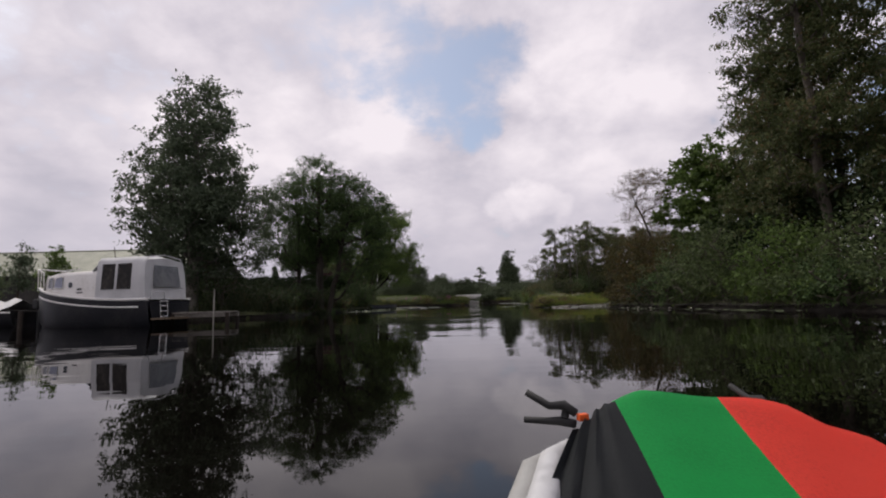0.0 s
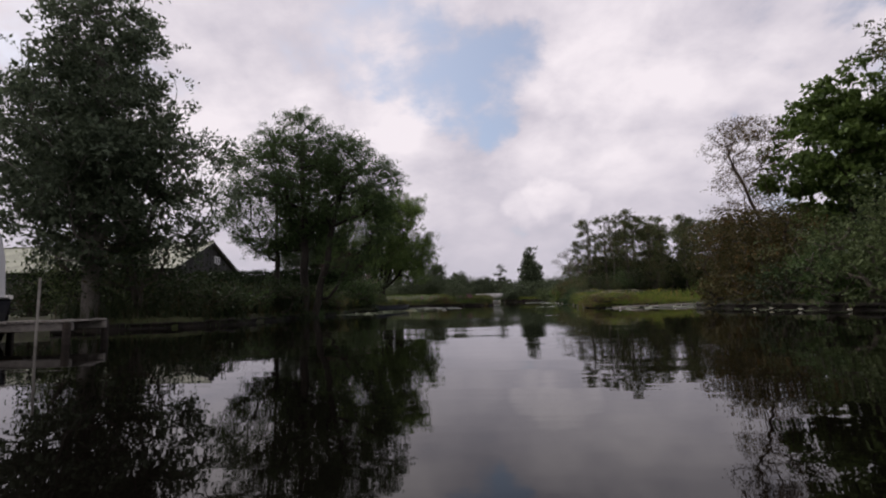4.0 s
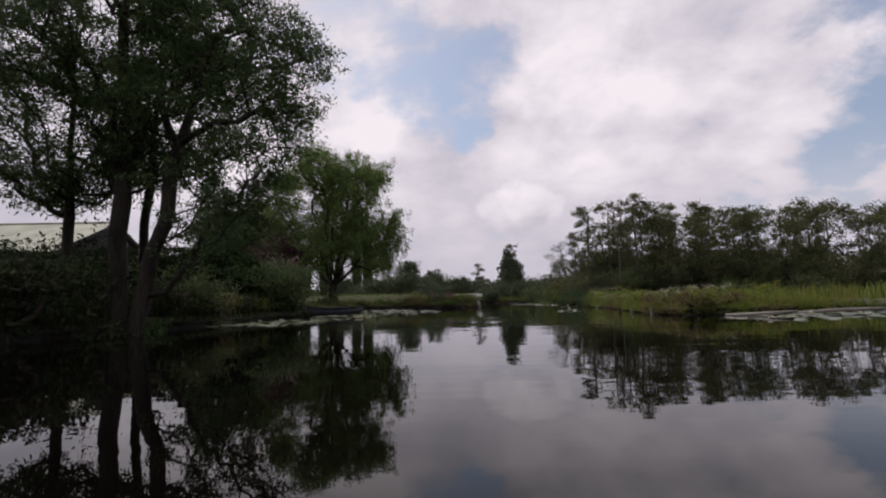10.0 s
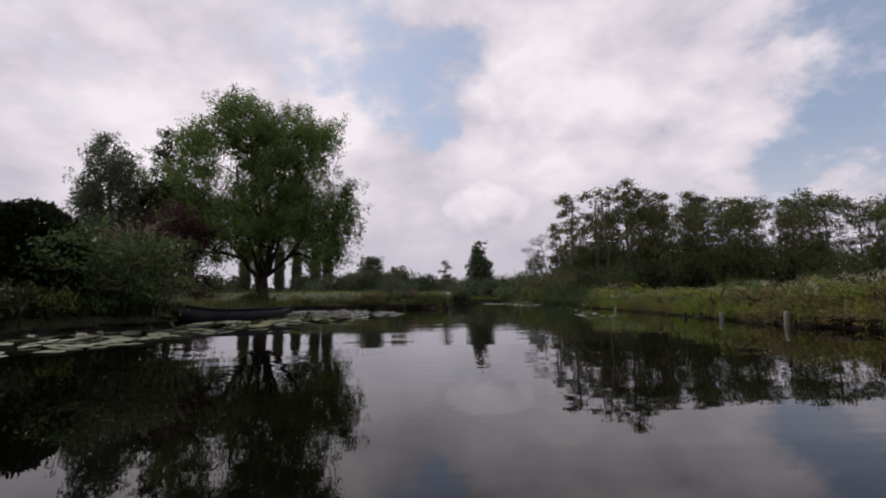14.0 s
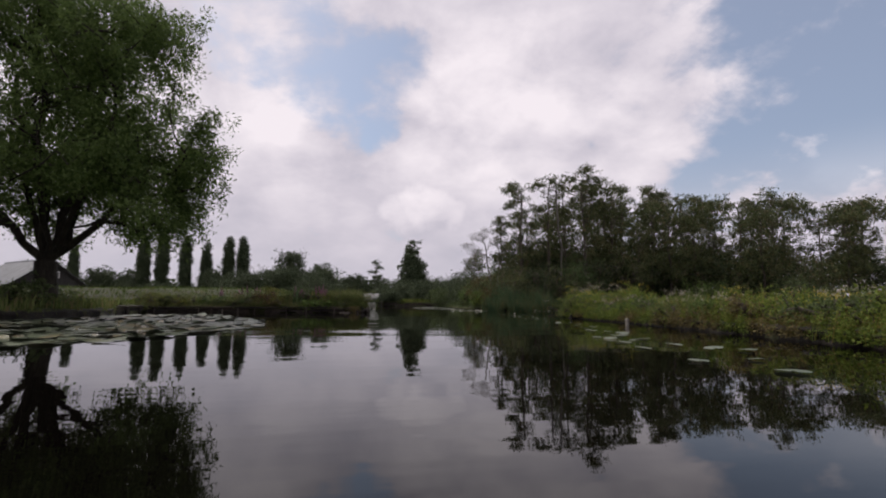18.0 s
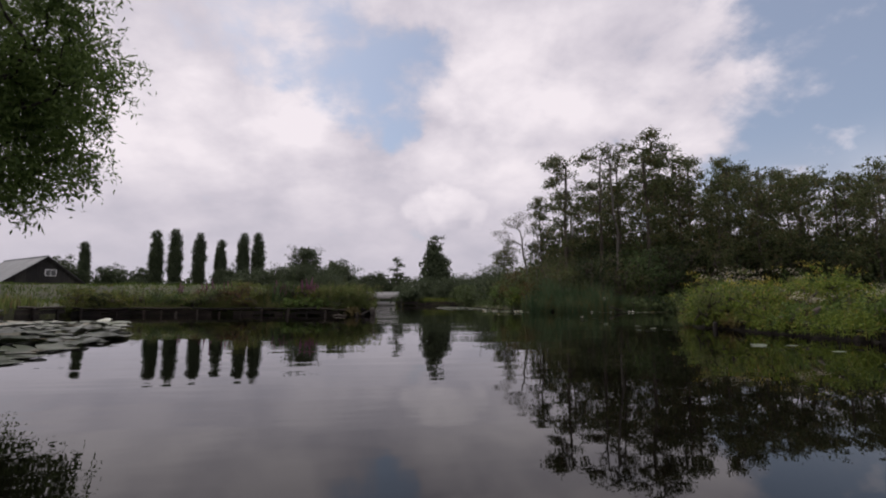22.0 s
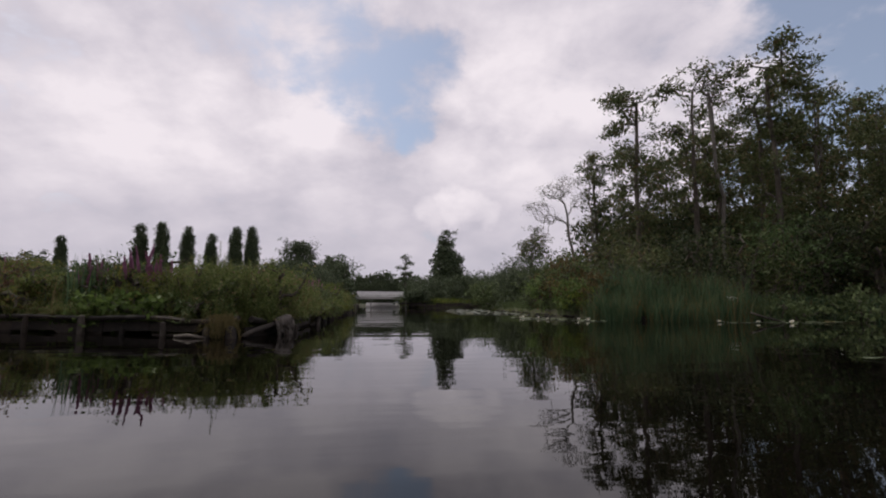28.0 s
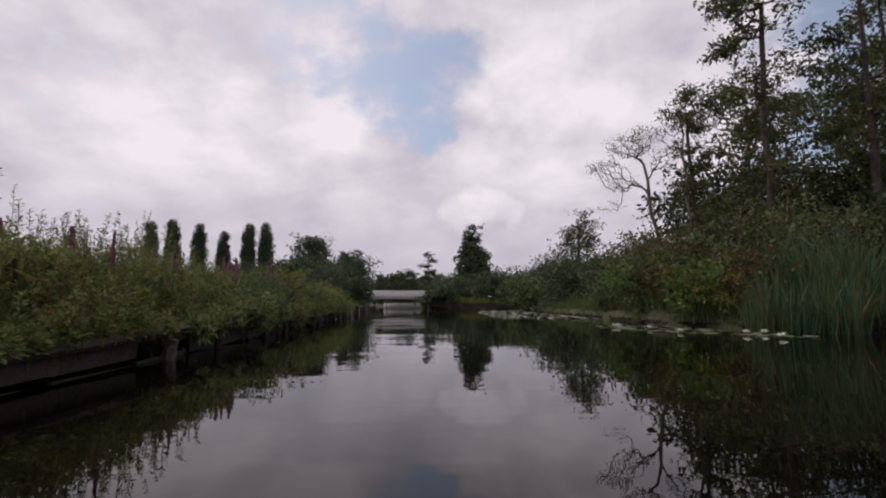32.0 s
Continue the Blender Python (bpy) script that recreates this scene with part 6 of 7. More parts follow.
def loft(sections, mirror=True):
    """Skin over cross sections, each a list of (x, y, z) from keel to rail."""
    bm = bmesh.new()
    full = [[(x, -y, z) for x, y, z in s[::-1]][:-1] + list(s) for s in sections] if mirror else sections
    rows = [[bm.verts.new(p) for p in s] for s in full]
    for a, b in zip(rows, rows[1:]):
        for k in range(len(a) - 1):
            bm.faces.new((a[k], a[k + 1], b[k + 1], b[k]))
    bmesh.ops.remove_doubles(bm, verts=bm.verts, dist=0.0005)
    bmesh.ops.recalc_face_normals(bm, faces=bm.faces)
    return bm, rows


def panel(corners, thick, bm=None):
    """A plate over four corners, thickened along its normal."""
    bm = bm or bmesh.new()
    c = [Vector(p) for p in corners]
    n = (c[1] - c[0]).cross(c[3] - c[0]).normalized() * thick
    a, b = [bm.verts.new(p) for p in c], [bm.verts.new(p + n) for p in c]
    k = len(c)
    bm.faces.new(a[::-1])
    bm.faces.new(b)
    for i in range(k):
        bm.faces.new((a[i], a[(i + 1) % k], b[(i + 1) % k], b[i]))
    return bm


def cruiser(m):
    root = thing("cabin_cruiser", "white cabin cruiser with a black hull and grey canvas tent, moored", "boat", m)

    def beam(x):
        f = (x + 3.0) / 6.1
        return 1.16 * (1 - max(0, (f - 0.45) / 0.55) ** 2.4) * (0.93 + 0.07 * min(1, f * 4))

    def sheer(x):
        f = (x + 3.0) / 6.1
        return 0.78 + 0.62 * max(0, f - 0.15) ** 1.7

    xs = [-3.0 + 6.1 * k / 16 for k in range(17)]
    sec = []
    for x in xs:
        b, s = max(beam(x), 0.012), sheer(x)
        rake = max(0, (x - 1.5) / 1.6) ** 2
        sec.append([(x - 0.35 * rake, 0, -0.32 + 0.3 * rake), (x - 0.25 * rake, b * 0.72, -0.22 + 0.25 * rake), (x - 0.12 * rake, b * 0.93, 0.18), (x, b * 0.985, s * 0.7), (x, b, s)])
    bm, rows = loft(sec)
    hull = part("hull", bm, HULL_BLACK, root, "glossy black hull", True)
    bm = panel([(-3.0, -beam(-3) * 0.98, 0.74), (-3.0, beam(-3) * 0.98, 0.74), (-3.0, beam(-3) * 0.7, -0.2), (-3.0, -beam(-3) * 0.7, -0.2)], 0.03)
    part("transom", bm, HULL_BLACK, hull)
    for s in (1, -1):
        part("rub_rail", tube([(x, s * (beam(x) + 0.012), sheer(x) - 0.20) for x in xs[1:-1]], 0.028, 6), GEL_WHITE, hull, "white rubbing strake")
        part("gunwale", tube([(x, s * max(beam(x), 0.01), sheer(x) + 0.02) for x in xs], 0.04, 8), GEL_WHITE, hull, "white gunwale rail")
    bm = bmesh.new()
    a = [[bm.verts.new((x, s * max(beam(x), 0.01) * 0.99, sheer(x) + 0.01)) for x in xs] for s in (-1, 1)]
    for k in range(16):
        bm.faces.new((a[0][k], a[0][k + 1], a[1][k + 1], a[1][k]))
    part("deck", bm, GEL_WHITE, root)
    # coach roof
    xs2 = [-0.75 + 2.9 * k / 8 for k in range(9)]
    sec = []
    for x in xs2:
        b = min(beam(x) * 0.86, 0.98)
        top = 1.72 - 0.10 * max(0, (x - 1.2)) ** 1.2
        sec.append([(x, b, sheer(x) - 0.02), (x, b * 0.95, top - 0.14), (x, b * 0.84, top - 0.02), (x, 0, top + 0.05)])
    bm, rows = loft([[(x, y, z) for x, y, z in s[::-1]] for s in sec])
    cabin = part("cabin", bm, GEL_WHITE, root, "", True)
    xf, bf = xs2[-1], min(beam(xs2[-1]) * 0.86, 0.98)
    tf = 1.72 - 0.10 * (xf - 1.2) ** 1.2
    part("cabin_front", panel([(xf + 0.28, -bf * 0.8, sheer(xf)), (xf + 0.28, bf * 0.8, sheer(xf)), (xf, bf * 0.86, tf), (xf, -bf * 0.86, tf)], 0.03), GEL_WHITE, cabin)
    for s in (1, -1):
        for x0, x1, mt in ((0.95, 1.45, CURTAINED), (1.58, 1.95, PORT_GLASS)):
            y0, y1 = min(beam(x0) * 0.86, 0.98) * 0.975, min(beam(x1) * 0.86, 0.98) * 0.975
            win = part("cabin_window", panel([(x0, s * (y0 + 0.02), 1.22), (x1, s * (y1 + 0.02), 1.26), (x1 - 0.05, s * (y1 + 0.005), 1.52), (x0 + 0.02, s * (y0 + 0.005), 1.55)], 0.012 * -s), mt, cabin)
            part("window_frame", tube([(x0, s * (y0 + 0.03), 1.21), (x1, s * (y1 + 0.03), 1.25), (x1 - 0.05, s * (y1 + 0.012), 1.53), (x0 + 0.02, s * (y0 + 0.012), 1.56), (x0, s * (y0 + 0.03), 1.21)], 0.014, 6), STEEL, win)
        bm = bmesh.new()
        bmesh.ops.create_cone(bm, cap_ends=True, segments=18, radius1=0.085, radius2=0.085, depth=0.03)
        bmesh.ops.transform(bm, matrix=pose(0.55, s * 0.955, 1.30, 90), verts=bm.verts)
        part("porthole", bm, PORT_GLASS, cabin, "round dark porthole")
        # plain bars stand for the painted name
        part("name_bar", box(0.22, 0.008, 0.05, 0.12, s * 0.972, 1.16), HULL_BLACK, cabin)
        part("name_bar", box(0.28, 0.008, 0.035, 0.10, s * 0.972, 1.06), HULL_BLACK, cabin)
    part("grab_rail", tube([(0.3, 0.75, 1.78), (1.7, 0.62, 1.76)], 0.015, 6), STEEL, cabin)
    # windscreen
    ws = part("windscreen", panel([(-0.36, -0.88, 1.68), (-0.36, 0.88, 1.68), (-0.74, 0.80, 2.04), (-0.74, -0.80, 2.04)], 0.015), PORT_GLASS, root, "dark raked windscreen")
    for y in (-0.86, -0.28, 0.28, 0.86):
        part("mullion", tube([(-0.34, y, 1.70), (-0.74, y * 0.92, 2.06)], 0.018, 6), STEEL, ws)
    # canvas tent
    xa, xb = -2.75, -0.70
    sec = []
    for k in range(7):
        x = xa + (xb - xa) * k / 6
        sag = 0.03 * math.sin(math.pi * k / 6 * 2) ** 2
        t = 2.10 - sag - (0.10 if k == 0 else 0)
        b = 1.06
        sec.append([(x - (0.10 if k == 0 else 0), b, 0.80), (x - (0.05 if k == 0 else 0), b * 0.99, 1.45), (x, b * 0.93, t - 0.14), (x, b * 0.80, t - 0.02), (x, 0, t + 0.06)])
    bm, rows = loft([[p for p in s[::-1]] for s in sec])
    tent = part("canvas_tent", bm, CANVAS, root, "grey canvas cockpit tent", True)
    rear = [(xa - 0.10, -1.06, 0.80), (xa - 0.10, 1.06, 0.80), (xa - 0.05, 1.05, 1.45), (xa, 0.98, 1.86), (xa, 0.85, 1.98), (xa, 0, 2.06), (xa, -0.85, 1.98), (xa, -0.98, 1.86), (xa - 0.05, -1.05, 1.45)]
    bm = bmesh.new()
    bm.faces.new([bm.verts.new(p) for p in rear])
    part("rear_flap", bm, CANVAS, tent)
    for s in (1, -1):
        for x0, x1 in ((-1.50, -0.94), (-2.22, -1.62)):
            part("side_window", panel([(x0, s * 1.068, 1.12), (x1, s * 1.068, 1.12), (x1, s * 1.015, 1.88), (x0, s * 1.015, 1.88)], 0.006 * -s), CLEAR_FOIL, tent, "clear foil window")
    part("rear_window", panel([(xa - 0.115, -0.72, 1.16), (xa - 0.115, 0.70, 1.16), (xa - 0.03, 0.60, 1.82), (xa - 0.03, -0.62, 1.82)], -0.006), FOIL_PALE, tent, "hazy foil window")
    for x in (-2.72, -1.56, -0.74):
        part("tent_hoop", tube([(x, -1.03, 1.45), (x, -0.94, 1.95), (x, -0.8, 2.07), (x, 0, 2.155), (x, 0.8, 2.07), (x, 0.94, 1.95), (x, 1.03, 1.45)], 0.017, 6), CANVAS, tent)
    # bow rail
    rail = [(1.9, 0.85, 1.30), (2.0, 0.80, 1.72), (2.6, 0.52, 1.84), (3.05, 0, 1.90), (2.6, -0.52, 1.84), (2.0, -0.80, 1.72), (1.9, -0.85, 1.30)]
    br = part("bow_rail", tube(rail, 0.022, 8), GEL_WHITE, root, "white tubular bow rail")
    for x, y in ((2.6, 0.5), (2.6, -0.5), (3.0, 0.06)):
        part("stanchion", tube([(x, y, sheer(x)), (x, y, 1.86)], 0.018, 6), GEL_WHITE, br)
    # swim platform and ladder
    plat = part("swim_platform", box(0.55, 1.9, 0.05, -3.28, 0.0, 0.22, 0.015), TEAK, root)
    part("platform_edge", box(0.03, 1.94, 0.06, -3.565, 0.0, 0.225), TEAK, plat)
    lad = part("boarding_ladder", tube([(-3.10, 0.55, 0.20), (-3.06, 0.55, 0.78)], 0.016, 6), STEEL, root)
    part("ladder_side", tube([(-3.10, 0.20, 0.20), (-3.06, 0.20, 0.78)], 0.016, 6), STEEL, lad)
    for z in (0.28, 0.44, 0.60, 0.74):
        part("rung", tube([(-3.09, 0.20, z), (-3.09, 0.55, z)], 0.014, 6), STEEL, lad)
    part("stern_rail", tube([(-2.98, 0.95, 0.8), (-3.0, 0.9, 1.02), (-3.0, 0.3, 1.02), (-2.98, 0.25, 0.8)], 0.014, 6), STEEL, root)
    part("mast_light", tube([(-0.62, 0.1, 1.9), (-0.50, 0.1, 2.50)], [0.02, 0.014], 6), TIMBER, root)
    return root


cruiser(pose(-10.65, 15.45, 0, 0, 0, 167) @ Matrix.Diagonal((0.82, 0.76, 0.99, 1)))


def covered_boat(m):
    root = thing("covered_boat", "small dark open boat under a pale grey tarpaulin", "boat", m)
    xs = [-2.0 + 4.0 * k / 10 for k in range(11)]
    sec = []
    for x in xs:
        f = (x + 2) / 4
        b, s = max(0.82 * (1 - max(0, (f - 0.4) / 0.6) ** 2.3), 0.01), 0.48 + 0.22 * f ** 2
        sec.append([(x, 0, -0.15), (x, b * 0.8, -0.05), (x, b, s)])
    bm, rows = loft(sec)
    hull = part("hull", bm, HULL_BLACK, root, "", True)
    part("gunwale", tube([(x, max(0.82 * (1 - max(0, ((x + 2) / 4 - 0.4) / 0.6) ** 2.3), 0.01), 0.50 + 0.22 * ((x + 2) / 4) ** 2) for x in xs], 0.03, 6), GEL_WHITE, hull)
    sec = []
    for k in range(7):
        x = -1.2 + 2.6 * k / 6
        f = (x + 2) / 4
        b, s = 0.80 * (1 - max(0, (f - 0.4) / 0.6) ** 2.3), 0.50 + 0.22 * f ** 2
        top = 0.95 + 0.10 * math.sin(k * 2.1)
        sec.append([(x, 0, top), (x, b * 0.5, (top + s) / 2 - 0.02), (x, b * 1.03, s + 0.02)])
    bm, rows = loft(sec)
    part("tarpaulin", bm, CANVAS, root, "sagging pale tarpaulin", True)
    motor = part("outboard_motor", box(0.26, 0.30, 0.36, -2.12, 0, 0.78, 0.06), RUBBER, root, "black outboard motor")
    part("motor_leg", box(0.12, 0.10, 0.7, -2.16, 0, 0.3, 0.02), RUBBER, motor)


covered_boat(pose(-16.3, 18.2, 0, 0, 0, 160))


def plank_dock(m):
    root = thing("landing_stage", "small weathered grey plank landing stage", "jetty", m)
    for k in range(9):
        part("plank", box(0.15, 1.1, 0.035, -0.72 + 0.18 * k, 0, 0.36 + 0.004 * (k % 3), 0.006), TIMBER_GREY, root)
    for y in (-0.45, 0.45):
        part("beam", box(1.7, 0.08, 0.12, 0, y, 0.28), TIMBER_GREY, root)
    for x, y, h in ((-0.8, -0.5, 0.40), (0.8, -0.5, 0.40), (-0.8, 0.5, 0.40), (0.8, 0.5, 0.4)):
        part("post", tube([(x, y, -0.9), (x, y, h - 0.05)], 0.06, 8), TIMBER, root)
    part("mooring_pole", tube([(0.42, -0.62, -0.9), (0.44, -0.62, 1.06)], [0.022, 0.020], 8), TIMBER_GREY, root)


plank_dock(pose(-7.45, 15.55, 0, 0, 0, 6))
for x, y, h in ((-13.6, 15.9, 0.55),):
    root = thing("mooring_post", "dark wooden mooring post standing in the water", "post", pose(x, y, 0), "mooring posts")
    part("pole", tube([(0, 0, -0.9), (0.01, 0, h)], [0.075, 0.07], 9), TIMBER, root)

# ------------------------------------------------------------------ farm buildings
ROOF_GREEN = varied("green_grey_roof", [(0.13, 0.135, 0.095), (0.20, 0.21, 0.15), (0.26, 0.265, 0.20)], 0.6, 8, 0.7, 0.1, 0.01)
ROOF_SLATE = varied("slate_roof", [(0.07, 0.075, 0.085), (0.11, 0.115, 0.13), (0.15, 0.155, 0.17)], 0.8, 9, 0.6, 0.2, 0.01)
BOARD_DARK = varied("tarred_boards", [(0.014, 0.013, 0.012), (0.028, 0.026, 0.024), (0.05, 0.046, 0.04)], 1.0, 18, 0.8, 0.4, 0.01, stretch=(1, 1, 0.15), obj=0.2)


def barn(label, m, width, length, eaves, ridge, roof_mat, window_x=0.5):
    root = thing("barn", label, "building", m)
    w, hl = width / 2, length
    for nm, y in (("gable_wall", 0.0), ("back_wall", hl - 0.2)):
        bm = bmesh.new()
        pts = [(-w, y, 0), (w, y, 0), (w, y, eaves), (0, y, ridge), (-w, y, eaves)]
        a = [bm.verts.new(p) for p in pts]
        b = [bm.verts.new((x, yy + 0.2, z)) for x, yy, z in pts]
        bm.faces.new(a)
        bm.faces.new(b[::-1])
        for k in range(5):
            bm.faces.new((a[k], b[k], b[(k + 1) % 5], a[(k + 1) % 5]))
        bmesh.ops.recalc_face_normals(bm, faces=bm.faces)
        wall = part(nm, bm, BOARD_DARK, root)
        if nm == "gable_wall":
            n = int(width / 0.5)
            for k in range(n):
                x = -w + (k + 0.5) * width / n
                top = eaves + (ridge - eaves) * (1 - abs(x) / w)
                part("board", box(width / n - 0.05, 0.03, top - 0.25, x, -0.018, (top - 0.25) / 2 + 0.05), BOARD_DARK, wall)
            z = eaves + (ridge - eaves) * 0.42
            win = part("window_frame", box(1.25, 0.06, 0.85, window_x, -0.05, z), PAINT_WHITE, wall, "white window frame")
            for s in (-1, 1):
                part("pane", box(0.5, 0.03, 0.68, window_x + s * 0.28, -0.075, z), FOIL_PALE, win)
    for s in (-1, 1):
        part("side_wall", box(0.2, hl - 0.4, eaves, s * (w - 0.1), hl / 2, eaves / 2), BOARD_DARK, root)
        slope = math.hypot(w + 0.4, (ridge - eaves) * (w + 0.4) / w)
        ang = math.atan2(ridge - eaves, w)
        bm = box(slope, hl + 0.8, 0.08, 0, 0, 0)
        bm.transform(Matrix.Translation((s * (w + 0.4) / 2, hl / 2, ridge + 0.06 - (w + 0.4) / 2 * math.tan(ang))) @ Matrix.Rotation(s * ang, 4, "Y"))
        part("roof_slope", bm, roof_mat, root)
        bb = panel([(0, -0.42, ridge + 0.08), (s * (w + 0.42), -0.42, ridge + 0.08 - (w + 0.42) * math.tan(ang)), (s * (w + 0.42), -0.42, ridge - 0.16 - (w + 0.42) * math.tan(ang)), (0, -0.42, ridge - 0.16)], 0.03)
        part("barge_board", bb, BOARD_DARK, root)
    part("ridge_cap", tube([(0, -0.4, ridge + 0.10), (0, hl + 0.4, ridge + 0.10)], 0.12, 8), roof_mat, root)
    return root


barn("long dark barn with a pale green-grey roof behind the hedge", pose(-27.2, 59.4, 0.3, 0, 0, 90), 13.4, 46, 4.2, 7.3, ROOF_GREEN, 1.4)
barn("dark tarred farmhouse with a white gable window", pose(-36.5, 112, 0.3, 0, 0, 48), 9, 14, 2.5, 5.95, ROOF_SLATE)
root = thing("shed", "low brown shed in the meadow", "building", pose(-33, 132, 0.35, 0, 0, 5))
part("walls", box(9, 4, 1.7, 0, 0, 0.85, 0.03), BOARD_DARK, root)
part("roof", box(9.6, 4.6, 0.18, 0, 0, 1.80, 0.03, turn=Matrix.Rotation(0.03, 4, "X")), varied("rust_roof", [(0.09, 0.05, 0.04), (0.16, 0.09, 0.07)], 1, 12, 0.8), root)

# ------------------------------------------------------------------ bridge at the far end
root = thing("bridge", "low white-railed bridge over the canal", "bridge", pose(6.2, 121, 0))
part("deck", box(11.5, 3.0, 0.35, 0, 0, 1.30, 0.03), varied("concrete", [(0.26, 0.25, 0.24), (0.36, 0.35, 0.33)], 1, 14, 0.8, 0.3, 0.01), root)
for y in (-1.45, 1.45):
    par = part("parapet", box(11.8, 0.10, 0.46, 0, y, 1.92, 0.01), PAINT_WHITE, root, "white parapet board")
    part("lower_rail", box(11.6, 0.06, 0.08, 0, y, 1.56), PAINT_WHITE, par)
    for k in range(8):
        part("rail_post", box(0.10, 0.09, 0.65, -5.25 + 1.5 * k, y * 0.97, 1.78), PAINT_WHITE, par)
for x in (-4.6, 4.6):
    part("abutment", box(1.6, 3.2, 2.0, x, 0, 0.2, 0.03), varied("brick_grey", [(0.10, 0.085, 0.075), (0.17, 0.145, 0.125)], 2, 20, 0.85, 0.4, 0.02), root)
root = thing("work_boat", "pale flat boat lying under the bridge", "boat", pose(6.6, 117.5, 0))
bm, rows = loft([[(x, 0, -0.1), (x, 0.75, 0), (x, 0.9 * (1 - abs(x / 2.2) ** 4) + 0.02, 0.62)] for x in (-2.2, -1.6, -0.8, 0, 0.8, 1.6, 2.2)])
part("hull", bm, GEL_WHITE, root, "", True)
part("thwart", box(0.3, 1.5, 0.04, 0, 0, 0.45), TEAK, root)


# ------------------------------------------------------------------ timbered banks
def revetment(name, label, line, step, top, seed, proud=0.05, planks=2, rail=True):
    """Worn posts, a sagging rail on them and rotted planks behind, along a shore."""
    r = random.Random(seed)
    root = thing(name, label, "bank timbering", pose(0, 0, 0), kind="structure")
    for (ax, ay), (bx, by) in zip(line, line[1:]):
        length = math.hypot(bx - ax, by - ay)
        n = max(1, round(length / step))
        ang = math.atan2(by - ay, bx - ax)
        nx, ny = math.sin(ang) * proud, -math.cos(ang) * proud
        for k in range(n):
            f = (k + r.uniform(0.25, 0.75)) / n
            x, y = ax + (bx - ax) * f, ay + (by - ay) * f
            h = top + r.uniform(-0.16, 0.03)
            dx, dy = r.uniform(-0.05, 0.05), r.uniform(-0.05, 0.05)
            if r.random() < 0.9:
                w = r.uniform(0.04, 0.06)
                part("post", tube([(x + nx * 1.5, y + ny * 1.5, -0.7), (x + nx * 1.5 + dx * 0.6, y + ny * 1.5 + dy * 0.6, h * 0.6), (x + nx * 1.5 + dx, y + ny * 1.5 + dy, h), (x + nx * 1.5 + dx, y + ny * 1.5 + dy, h + 0.015)], [w, w * 0.95, w * 0.8, w * 0.35], 7), r.choice((TIMBER, TIMBER, TIMBER_WORN)), root)
            f = (k + 0.5) / n
            x, y = ax + (bx - ax) * f, ay + (by - ay) * f
            for j in range(planks):
                if r.random() < 0.12 + 0.2 * j:
                    continue
                z = top - 0.13 - 0.17 * j + r.uniform(-0.04, 0.02)
                t = Matrix.Rotation(ang, 4, "Z") @ Matrix.Rotation(r.uniform(-0.04, 0.04), 4, "Y") @ Matrix.Rotation(r.uniform(-0.2, 0.05), 4, "X")
                part("plank", box(length / n * r.uniform(0.9, 1.1), 0.03, 0.15, x - nx * 0.6, y - ny * 0.6, z, 0.005, turn=t), TIMBER, root)
        m = max(1, round(length / (step * 2.6))) if rail else 0
        for k in range(m):
            pts = []
            sag = r.uniform(0.01, 0.05)
            for q in range(6):
                f = (k + 0.02 + 0.96 * q / 5) / m
                pts.append((ax + (bx - ax) * f + nx * 0.5, ay + (by - ay) * f + ny * 0.5, top + 0.01 - sag * math.sin(math.pi * q / 5) + r.uniform(-0.012, 0.012)))
            part("rail", tube(pts, [r.uniform(0.036, 0.050) for _ in pts], 7), TIMBER, root, "sagging half-rotten top rail")
    return root


revetment("bank_timbers_front", "dark rotting plank wall with posts along the peninsula", [(-7.6, 61.3), (-6, 62.15), (-1.3, 61.35), (1.2, 60.45), (2.72, 59.75)], 0.8, 0.26, 1)
revetment("bank_timbers_side", "dark rotting plank wall with posts along the canal", [(2.80, 59.78), (3.18, 60.9), (3.33, 66.7), (3.52, 80)], 0.9, 0.24, 2)
revetment("bank_timbers_far", "dark plank wall along the canal towards the bridge", [(3.52, 80), (3.4, 100), (3.35, 118)], 1.6, 0.4, 3, planks=1, rail=False)
revetment("bank_timbers_east", "weathered plank wall of the far bank", [(8.5, 113.8), (20, 112.8)], 1.1, 0.62, 4, planks=3)
revetment("bank_timbers_willow", "low dark plank edge under the willow bank", [(-8.2, 59.3), (-7.7, 61.1)], 0.8, 0.30, 5)


def log(label, pts, radii, mat=TIMBER, sides=10, name="log"):
    root = thing(name, label, "log", pose(0, 0, 0))
    part("trunk", tube(pts, radii, sides), mat, root, "", True)
    return root


lg = log("mossy driftwood log lying along the bank's corner", [(2.78, 59.56, 0.03), (2.88, 59.76, 0.09), (3.04, 60.10, 0.16), (3.26, 60.58, 0.25)], [0.030, 0.042, 0.040, 0.032], TIMBER_WORN)
part("stub", tube([(3.16, 60.40, 0.20), (3.26, 60.38, 0.02), (3.30, 60.36, -0.2)], [0.04, 0.035, 0.03], 7), TIMBER, lg)
stump = thing("tree_stump", "rounded dark weathered stump at the bank's corner", "stump", pose(2.62, 59.52, 0))
part("trunk", tube([(0, 0, -0.5), (0.01, 0, 0.04), (0, 0.01, 0.12), (-0.01, 0.01, 0.16), (-0.01, 0.01, 0.17)], [0.085, 0.08, 0.07, 0.05, 0.015], 11), TIMBER, stump, "", True)
log("pale sunken driftwood at the plank wall's foot", [(1.78, 59.82, 0.015), (2.0, 59.70, 0.035), (2.28, 59.55, 0.01)], [0.018, 0.030, 0.014], TIMBER_WORN)
rg2 = np.random.default_rng(9)
